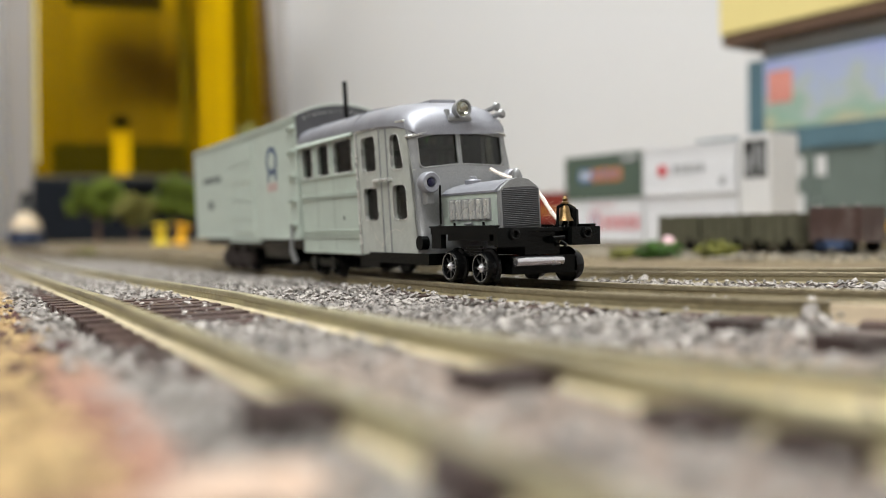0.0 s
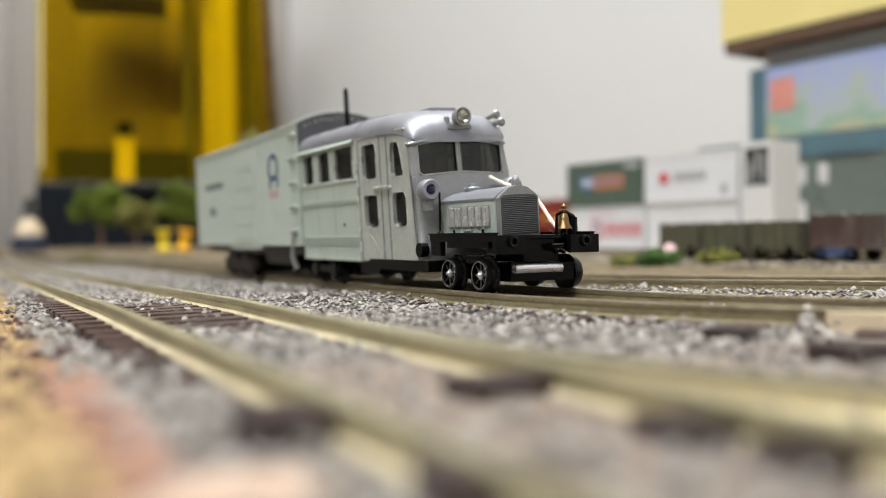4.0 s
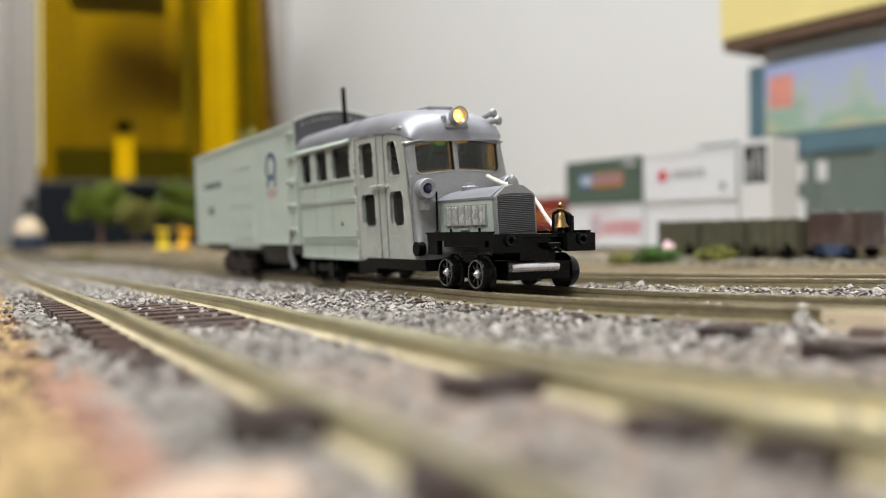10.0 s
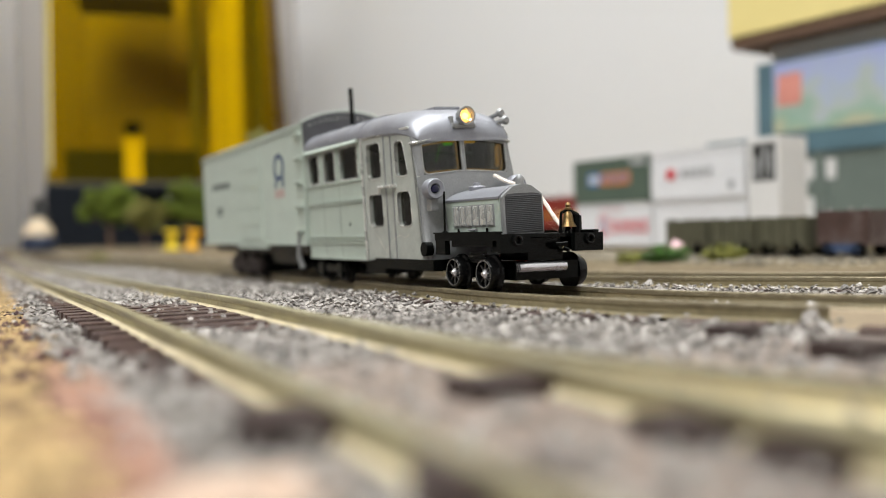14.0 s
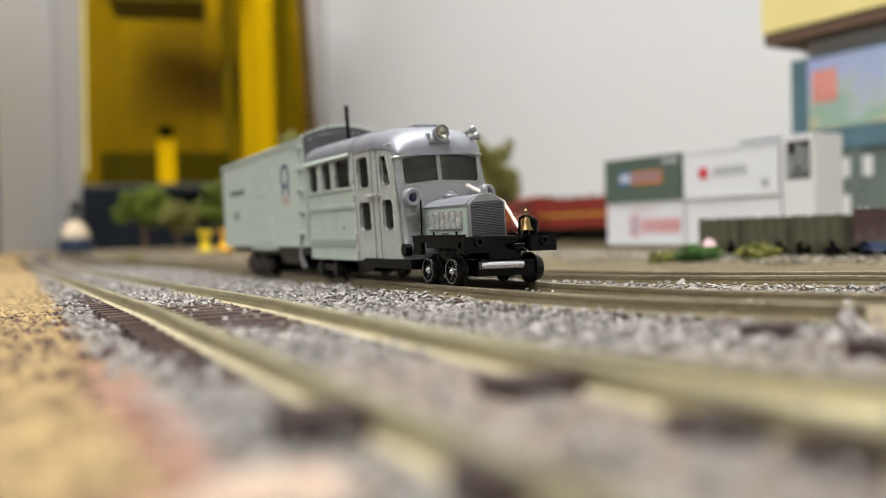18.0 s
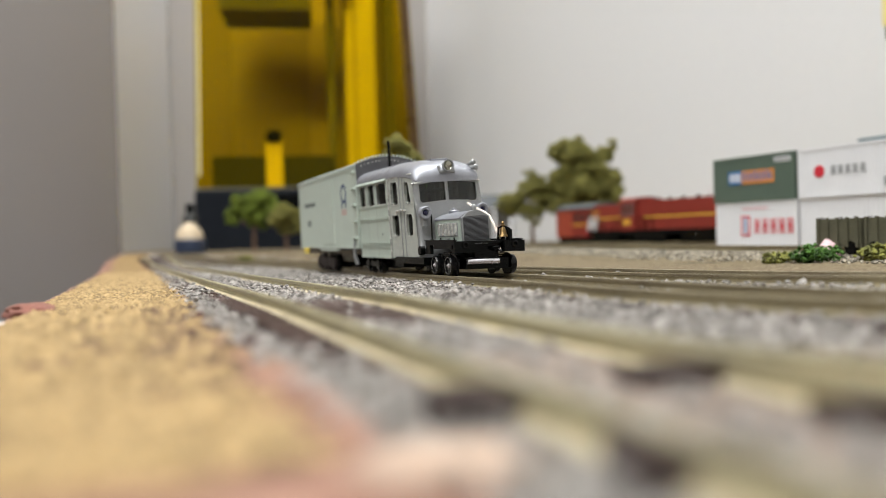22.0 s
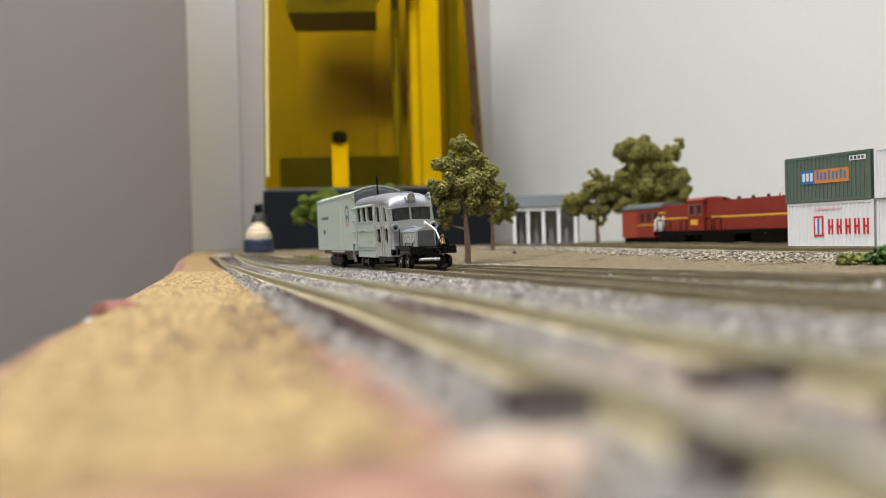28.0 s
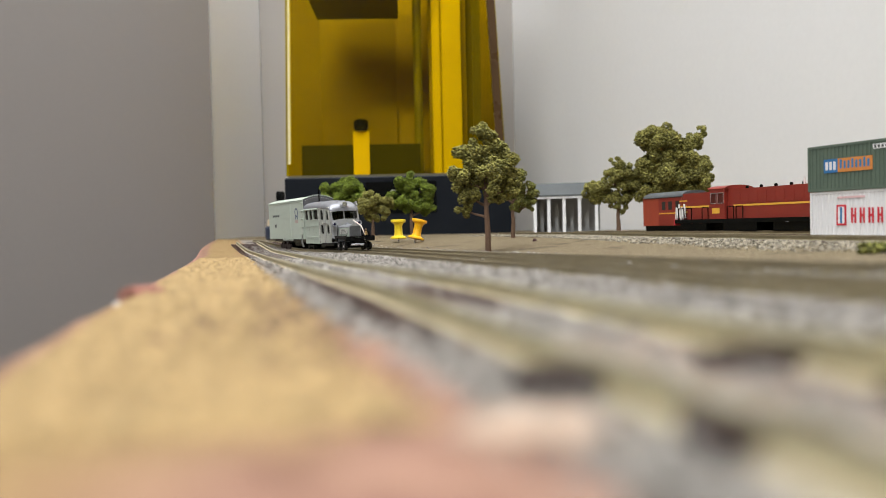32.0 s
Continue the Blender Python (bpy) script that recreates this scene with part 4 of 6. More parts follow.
        part("filler_hole", leaned(lathed(((0.3, -0.05), (0.3, 0.03), (0.16, 0.05)) if sg > 0 else ((0.16, -0.05), (0.3, -0.03), (0.3, 0.05)), (-33.2, y, 8.45), "Y", 12)), M_RUBBER, wall, "small dark filler hole")
        for a, b, za, zb in bus_windows:
            part("window_pane", leaned(boxed(a, b, y + t * 0.62, y + t * 0.72, za, zb)), M_PANE, wall, "dark glazing")
            part("window_frame", leaned(round_frame(a, b, za, zb, y + t * 0.8, y - t * 0.12, 0.2, 0.22)), M_FRAME, wall, "thin silver window surround", smooth=True)
            part("window_blind", leaned(boxed(a + 0.45 * (b - a), a + 0.85 * (b - a), y + t * 2.0, y + t * 2.3, za, zb)), M_BLIND, wall, "pale inner post", bevel=0.1)
        for s in (-43.3, -36.7):
            part("window_post", leaned(boxed(s - 0.34, s + 0.34, *span(0, 0.16), 14.9, 19.8)), M_BODY, wall, bevel=0.1)
        ring = [(y + sg * 0.0, 20.62), (y + sg * 0.62, 20.0), (y + sg * 0.62, 19.82), (y, 20.0)]
        part("window_canopy", leaned(loft([[(s, a, b) for a, b in ring] for s in (-50.2, -28.3)])), M_BODY, wall, "pale drip canopy over the windows", bevel=0.04)
        part("body_post", leaned(boxed(-27.75, -27.25, *span(0, 0.22), 3.2, 20.4)), M_FRAME, wall, "bright silver post beside the doors", bevel=0.08)
        part("sill_strip", leaned(boxed(-50.2, -27.8, *span(0, 0.14), 3.2, 3.6)), M_BODY, wall, bevel=0.06)
        # folding doors
        for k, (a, b) in enumerate(((-27.2, -20.4), (-18.0, -10.7))):
            u0, u1 = (-25.8, -21.5) if k == 0 else (-17.0, -12.95)
            holes = [(u0, u1, 7.95, 12.3), (u0, u1, 14.5 - 0.15 * k, 19.2 - 0.45 * k)]
            bm = bmesh.new()
            side_panel(bm, a, b, 3.4, 20.0 - 0.35 * k, y, t, holes)
            door = part("folding_door", leaned(swept(bm)), M_DOOR, car, "grey aluminium folding door leaf", bevel=0.05)
            for p, q, za, zb in holes:
                part("window_pane", leaned(swept(boxed(p, q, y + t * 0.75, y + t * 0.85, za, zb))), M_PANE, door, "dark glazing")
                part("window_corner", leaned(swept(corner_webs(p, q, za, zb, y + t * 0.02, y + t * 0.9, 0.75))), M_DOOR, door)
                part("window_frame", leaned(swept(round_frame(p, q, za, zb, y + t * 0.5, y - t * 0.1, 0.13, 0.75))), M_FRAME, door, "bright worn window edge", smooth=True)
                part("curtain_rod", leaned(swept(boxed(p + 0.55 * (q - p), p + 0.66 * (q - p), y + t * 1.4, y + t * 1.7, za, zb))), M_BLIND, door, "pale inner rod")
        post = part("door_post", leaned(boxed(-20.4, -18.0, *span(-0.5, -0.06), 3.4, 20.0)), M_DOOR, car, "grey aluminium centre strip between the door leaves", bevel=0.05)
        for s in (-20.35, -18.25):
            part("door_edge", leaned(boxed(s, s + 0.2, *span(-0.1, 0.12), 3.4, 20.0)), M_DARKSILVER, post, "dark door edge", bevel=0.06)
        part("door_lintel", leaned(swept(boxed(-27.2, -10.7, *span(-0.3, 0.16), 20.02, 20.35))), M_FRAME, car, "bright rounded trim over the doors", bevel=0.1)
        bar = bmesh.new()
        tube(bar, (-21.6, y + sg * 0.45, 13.15), (-17.0, y + sg * 0.45, 13.15), 0.24, 0.24, 10)
        for s in (-21.4, -17.2):
            tube(bar, (s, y - sg * 0.2, 13.1), (s, y + sg * 0.5, 13.15), 0.24, 0.24, 8)
        tube(bar, (-21.5, y + sg * 0.45, 13.15), (-21.7, y + sg * 0.4, 12.2), 0.2, 0.16, 8)
        part("door_handle", leaned(bar), M_FRAME, post, "bright bent door handle", smooth=True)
        hair = bmesh.new()
        for pts in (((-24.2, 7.0), (-23.0, 6.2), (-21.8, 5.2), (-20.6, 4.4), (-19.8, 4.9)), ((-21.2, 3.6), (-20.2, 5.0), (-18.6, 6.2), (-16.6, 6.7), (-14.8, 6.4), (-13.9, 6.9))):
            for (s0, z0), (s1, z1) in zip(pts, pts[1:]):
                tube(hair, (s0, y + sg * 0.16, z0), (s1, y + sg * 0.2, z1), 0.018, 0.018, 5)
        part("stray_fibre", leaned(hair), M_TWINE, post, "pale stray fibre on the doors")
    # cab front
    front = part("cab_front", leaned(cab_front_shell()), M_DARKSILVER, car, "dark silver wrap-round cab front", smooth=True, bevel=0.05)
    for y0, y1 in ((-6.2, -0.5), (-0.1, 6.2)):
        loop = screen_loop(y0, y1, 0.02)
        pane = bmesh.new()
        lo, hi = ([pane.verts.new((front_s(z) - d, y, z)) for y, z in loop] for d in (0.34, 0.42))
        pane.faces.new(lo)
        pane.faces.new(hi[::-1])
        for k in range(len(lo)):
            pane.faces.new((lo[k], lo[(k + 1) % len(lo)], hi[(k + 1) % len(lo)], hi[k]))
        part("windscreen_pane", leaned(pane), M_SCREEN, front, "dark windscreen glass")
        rim = bmesh.new()
        for p, q in zip(loop, loop[1:] + loop[:1]):
            tube(rim, (front_s(p[1]) - 0.02, p[0], p[1]), (front_s(q[1]) - 0.02, q[0], q[1]), 0.11, 0.11, 6)
        part("windscreen_frame", leaned(rim), M_RIM, front, "thin worn windscreen rim", smooth=True)
    # bus roof, rounded and drooping at the front
    sections = []
    for s, z, rise, half in ((-50.4, 20.55, 3.1, 7.35), (-40, 20.55, 3.15, 7.35), (-28, 20.4, 3.2, 7.4), (-20, 20.15, 3.15, 7.4), (-16, 19.85, 3.05, 7.4), (-14, 19.5, 2.95, 7.35), (-12.9, 19.2, 2.75, 7.25), (-12.1, 18.9, 2.4, 7.1), (-11.55, 18.72, 1.85, 6.9), (-11.25, 18.6, 1.2, 6.7), (-11.15, 18.55, 0.6, 6.5)):
        ring = []
        for a in np.linspace(0, math.pi, 25):
            c = math.cos(a)
            ring.append((s, half * math.copysign(abs(c) ** 0.85, c), z + rise * max(0.0, math.sin(a)) ** 0.8))
        ring += [(s, -half + 0.25, z - 0.3), (s, half - 0.25, z - 0.3)]
        sections.append(ring)
    roof = part("bus_roof", leaned(loft(sections)), M_SILVER, car, "silver painted bus roof", smooth=True)
    for s in (-44.6, -38.4, -32.4, -27.4):
        rib = []
        for k in (-0.16, 0.16):
            ring = []
            for a in np.linspace(0.02, math.pi - 0.02, 25):
                c = math.cos(a)
                ring.append((s + k, 7.42 * math.copysign(abs(c) ** 0.85, c), 20.5 + 3.24 * max(0.0, math.sin(a)) ** 0.8))
            rib.append(ring + [(s + k, -7.1, 20.3), (s + k, 7.1, 20.3)])
        part("roof_rib", leaned(loft(rib)), M_SILVER, roof, smooth=True)
    part("roof_hatch", leaned(boxed(-20.5, -15.5, -1.6, 2.2, 22.6, 23.22)), M_SILVER, roof, "low silver roof hatch", bevel=0.15)
    brow = bmesh.new()
    n = 28
    line = []
    for k in range(n + 1):
        y = -8.6 + 17.2 * k / n
        c = cab_profile(max(-8.9, min(8.9, y)), 18.98 - 0.85 * min(1.0, abs(y) / 7.0) ** 2, -0.16)
        line.append(Vector((c[0], c[1], c[2])))
    for p, q in zip(line, line[1:]):
        tube(brow, p, q, 0.2, 0.2, 8)
    part("rain_gutter", leaned(brow), M_FRAME, roof, "bright worn gutter over the windscreen", smooth=True)
    # interior
    part("cab_floor", boxed(-50, -10.8, -6.4, 6.4, 3.4, 3.9), M_RUBBER, car)
    part("interior_bulkhead", leaned(boxed(-50.1, -49.6, -6.4, 6.4, 3.9, 20.2)), M_SEAT, car)
    for s in (-45.5, -39.5, -33.5):
        for y in (-3.8, 3.8):
            part("seat", boxed(s, s + 3.2, y - 1.8, y + 1.8, 3.9, 13.2), M_SEAT, car, bevel=0.4)
    part("dashboard", leaned(boxed(-14.0, -11.6, -6, 6, 10.5, 13.8)), M_RUBBER, car, "black dashboard", bevel=0.4)
    part("circuit_board", leaned(boxed(-30, -15, -3.4, 3.4, 16.8, 17.2)), M_PCB, car, "green circuit board under the roof")
    part("motor_block", leaned(boxed(-30, -18, -3.2, 3.2, 4.6, 11.5)), M_SEAT, car, "grey motor block", bevel=0.4)
    # bonnet
    half_at = lambda s: 3.65 - (s + 10.6) / 11.4 * 0.65
    sections = []
    for s in (-10.7, -6, -2, 0.5):
        half = half_at(s)
        sections.append([(s, -half, 6.3), (s, -half, 10.55), (s, -half * 0.5, 11.5), (s, 0, 11.85), (s, half * 0.5, 11.5), (s, half, 10.55), (s, half, 6.3)])
    bonnet = part("bonnet", leaned(loft(sections)), M_BODY, car, "pale green-grey bonnet", bevel=0.12)
    top = []
    for s in (-10.6, -6, -2, 0.6):
        half = half_at(s) + 0.1
        crest = 0.12 * smooth_step(s, -4, 0.6)
        top.append([(s, -half, 10.5), (s, -half, 10.75), (s, -half * 0.78, 11.25), (s, -half * 0.5, 11.62 + crest), (s, 0, 11.98 + crest), (s, half * 0.5, 11.62 + crest), (s, half * 0.78, 11.25), (s, half, 10.75), (s, half, 10.5), (s, 0, 11.0)])
    part("bonnet_top", leaned(loft(top)), M_SILVER, bonnet, "silver bonnet top", smooth=True)
    for side in (-1, 1):
        # darker strip on the bonnet side, for the shadows between the louvres
        strip = [[(s, side * (half_at(s) + d), z) for d, z in ((-0.05, 7.35), (-0.05, 9.95), (0.05, 9.95), (0.05, 7.35))] for s in (-8.95, -0.35)]
        part("louvre_shade", leaned(loft(strip)), M_DARKSILVER, bonnet, "darker strip for the shade between the louvres")
        for k in range(6):
            s = -8.75 + k * 1.42
            for o, w in ((0.08, 0.62), (0.84, 0.16)):
                h = half_at(s + o)
                part("louvre", leaned(boxed(s + o, s + o + w, min(side * h, side * (h + 0.3)), max(side * h, side * (h + 0.3)), 7.5, 9.85)), M_FRAME, bonnet, bevel=0.12)
        for s in (-7.7, -1.7):
            h = half_at(s)
            catch = bmesh.new()
            tube(catch, (s, side * (h + 0.2), 6.4), (s, side * (h + 0.25), 7.2), 0.17, 0.14, 8)
            part("bonnet_catch", leaned(catch), M_BLACK, bonnet, smooth=True)
        h = half_at(-4.7)
        pull = bmesh.new()
        tube(pull, (-5.5, side * (h + 0.25), 7.0), (-3.9, side * (h + 0.2), 7.0), 0.16, 0.16, 8)
        part("catch_handle", leaned(pull), M_DARKSILVER, bonnet, smooth=True)
    grille = [(-2.8, 6.2), (-2.8, 10.7), (-2.45, 11.05), (-1.3, 11.85), (0, 12.15), (1.3, 11.85), (2.45, 11.05), (2.8, 10.7), (2.8, 6.2)]
    radiator = part("radiator", leaned(loft([[(s, y, z) for y, z in grille] for s in (0.2, 1.1)])), M_DARKSILVER, car, "dark silver radiator shell", bevel=0.12)
    core = [(y * 0.9, 6.4 + (z - 6.2) * 0.93) for y, z in grille]
    part("radiator_core", leaned(loft([[(s, y, min(z, 11.0)) for y, z in core] for s in (1.05, 1.13)])), M_CORE, radiator, "dark grey radiator core")
    for k in range(20):
        z = 6.6 + k * 0.215
        slat = bmesh.new()
        tube(slat, (1.15, -2.5, z), (1.15, 2.5, z), 0.075, 0.075, 6)
        part("radiator_slat", leaned(slat), M_CORE, radiator)
    part("filler_cap", leaned(lathed(((1.05, -0.3), (1.05, 0.22), (0.95, 0.34), (0.5, 0.42), (0.45, 0.75), (0.1, 0.8)), (-8.7, -0.1, 12.0), "Z", 20)), M_SILVER, bonnet, smooth=True)
    part("radiator_cap", leaned(lathed(((0.5, -0.3), (0.5, 0.5), (0.42, 0.9), (0.2, 1.15), (0.05, 1.2)), (0.6, 0, 12.0), "Z", 14)), M_DARKSILVER, radiator, smooth=True)
    # lamps, horns, bell
    lamp = part("headlamp", leaned(lathed(((0.45, 0), (0.95, 0.3), (1.1, 1.0), (1.18, 1.5), (1.18, 1.7), (1.0, 1.7), (0.9, 1.0), (0.3, 0.55)), (-11.8, 0.0, 21.35), "X", 28)), M_DARKSILVER, car, "round roof headlamp", smooth=True)
    part("reflector", leaned(lathed(((0.2, 0.62), (0.6, 0.76), (0.92, 1.25), (0.94, 1.28), (0.62, 0.86), (0.2, 0.66)), (-11.8, 0, 21.35), "X", 28)), M_REFLECT, lamp, smooth=True)
    base = boxed(-12.6, -11.0, -1.7, 1.7, 19.9, 20.5)
    for y in (-1.5, 1.5):
        box(base, -12.2, -11.4, y - 0.22, y + 0.22, 20.4, 21.5)
    part("lamp_bracket", leaned(base), M_DARKSILVER, lamp, bevel=0.15)
    bulb = part("bulb", lathed(((0.1, -0.4), (0.3, -0.3), (0.42, 0.0), (0.34, 0.25), (0.05, 0.4)), (0, 0, 0), "X", 16), M_BULB, lamp, "small warm bulb", smooth=True)
    # glowing tubes stand in for lamp light caught in the windscreen edges
    edge = bmesh.new()
    for y0, y1 in ((-6.1, -0.6), (0.0, 6.1)):
        loop = screen_loop(y0, y1, 0.26)
        for p, q in zip(loop, loop[1:]):
            if p[1] < 15.0 or abs(p[0]) > 5.6 or p[0] < -0.7 or min(abs(p[0] + 0.7), abs(p[0])) < 0.3:
                tube(edge, (front_s(p[1]) - 0.62, p[0], p[1]), (front_s(q[1]) - 0.62, q[0], q[1]), 0.1, 0.1, 6)
    box(edge, -12.2, -11.95, 5.05, 5.6, 14.9, 17.6)
    edge_light = part("edge_glow", leaned(edge), M_EDGE, car, "glowing tubes for amber light in the glazing edge")
    # self-lit pieces added for the amber and green glints in the glass
    glint = bmesh.new()
    for y0, y1, h in ((-2.6, -0.9, 0.18), (0.3, 2.2, 0.16), (-4.4, -3.4, 0.08)):
        tube(glint, (0, y0, 0), (0, y1, 0.1), h, h * 0.8, 8)
    cab_glint = part("cab_glint", glint, M_STRIP, car, "glowing strips for warm glints behind the windscreen", smooth=True)
    guide = bmesh.new()
    tube(guide, (0, -2.5, -0.35), (0, -1.2, -0.3), 0.22, 0.16, 8)
    tube(guide, (0.1, -3.0, -0.6), (0.1, -3.6, -2.6), 0.06, 0.05, 6)
    part("green_glint", guide, M_GREENGLOW, cab_glint, "glowing green strips for a glint behind the windscreen", smooth=True)
    for (s1, y1, z1), (s0, y0, z0) in (((-12.2, 6.2, 21.9), (-14.6, 5.4, 21.3)), ((-11.0, 6.1, 20.8), (-14.6, 5.4, 20.5))):
        horn = bmesh.new()
        tube(horn, (s0, y0, z0), (s1, y1, z1), 0.24, 0.34, 10)
        tube(horn, (s1 - 0.25, y1, z1), (s1 + 0.25, y1, z1), 0.34, 0.62, 14)
        tube(horn, (s1 + 0.25, y1, z1), (s1 + 0.6, y1, z1), 0.62, 0.36, 14)
        part("horn", leaned(horn), M_DARKSILVER, car, "dark silver air horn", smooth=True)
    part("horn_bracket", leaned(boxed(-15.0, -14.3, 4.9, 5.7, 19.9, 21.8)), M_DARKSILVER, car, bevel=0.12)
    for y in (-1, 1):
        lamp_y = y * 6.1
        m = part("marker_lamp", leaned(lathed(((0.9, -0.3), (1.25, 0.0), (1.32, 0.5), (1.32, 1.2), (1.15, 1.45), (0.7, 1.4), (0.55, 1.15)), (-9.9, lamp_y, 12.25), "X", 24)), M_SILVER, car, "round silver marker lamp", smooth=True)
        part("lens", leaned(lathed(((0.56, 0), (0.45, 0.25), (0.05, 0.36)), (-8.75, lamp_y, 12.25), "X", 14)), M_LENSBLUE, m, "violet-blue lens", smooth=True)
        part("lamp_post", leaned(boxed(-10.2, -9.0, lamp_y - 0.55, lamp_y + 0.55, 9.6, 11.2)), M_DARKSILVER, m, bevel=0.15)
        part("stay_rod", tubed((-8.5, y * 5.5, 6.3), (-8.5, y * 5.55, 11.6), 0.14, seg=8), M_BLACK, car)
        part("stay_foot", lathed(((0.5, 0), (0.4, 0.3), (0.2, 0.45)), (-8.5, y * 5.5, 6.35), "Z", 10), M_BLACK, car)
    bell = part("bell", lathed(((0.95, 0), (0.9, 0.18), (0.66, 0.5), (0.56, 1.2), (0.45, 1.6), (0.2, 1.85), (0.14, 1.95)), (4.0, 3.7, 6.95), "Z", 22), M_BRASS, car, "small brass bell", smooth=True)
    part("bell_finial", lathed(((0.4, 0), (0.46, 0.2), (0.22, 0.35), (0.34, 0.6), (0.2, 0.85), (0.05, 0.95)), (4.0, 3.7, 8.88), "Z", 14), M_BRASS, bell, smooth=True)
    yoke = bmesh.new()
    tube(yoke, (3.8, 5.05, 6.3), (3.8, 5.1, 8.3), 0.62, 0.55, 14)
    tube(yoke, (3.8, 5.1, 8.2), (3.9, 3.6, 8.95), 0.42, 0.3, 10)
    tube(yoke, (3.8, 2.75, 6.3), (3.9, 2.8, 8.6), 0.2, 0.16, 8)
    tube(yoke, (3.9, 2.8, 8.55), (3.95, 3.7, 8.95), 0.18, 0.18, 8)
    tube(yoke, (4.0, 3.7, 6.3), (4.0, 3.7, 7.2), 0.5, 0.2, 10)
    part("bell_bracket", yoke, M_BLACK, bell, "black bell bracket", smooth=True)
    rope = [Vector(q) for q in ((-10.5, 3.1, 13.8), (-8.5, 3.4, 13.0), (-6.3, 3.5, 12.4), (-3.8, 3.5, 11.8), (-1.4, 3.5, 11.0), (0.2, 3.6, 9.4), (1.6, 3.6, 8.0), (3.4, 3.5, 6.7))]
    rng = random.Random(5)
    strands = bmesh.new()
    for k in range(5):
        last = None
        for j, q in enumerate(rope):
            a = k * math.tau / 5 + j * 1.4
            p = q + Vector((0.05, 0.15 * math.cos(a), 0.15 * math.sin(a)))
            if last:
                tube(strands, last, p, 0.14, 0.14, 6)
            last = p
    part("twine", strands, M_TWINE, car, "pale twisted twine over the bonnet", smooth=True)
    fray = bmesh.new()
    for k in range(34):
        a = Vector((rng.uniform(0.4, 3.2), 3.5 + rng.uniform(-0.5, 0.5), rng.uniform(6.9, 9.2)))
        b = a + Vector((rng.uniform(-0.9, 0.9), rng.uniform(-0.4, 1.2), rng.uniform(-0.7, 0.7)))
        tube(fray, a, b, 0.022, 0.018, 5)
    part("frayed_fibres", fray, M_FIBRE, car, "frayed reddish fibres beside the bell")
    part("exhaust_stack", leaned(tubed((-46.4, 0.0, 22.5), (-46.4, 0.0, 30.4), 0.36, 0.36, 12)), M_BLACK, car, "thin black roof stack", smooth=True)
    return car, bulb, cab_glint, edge_light


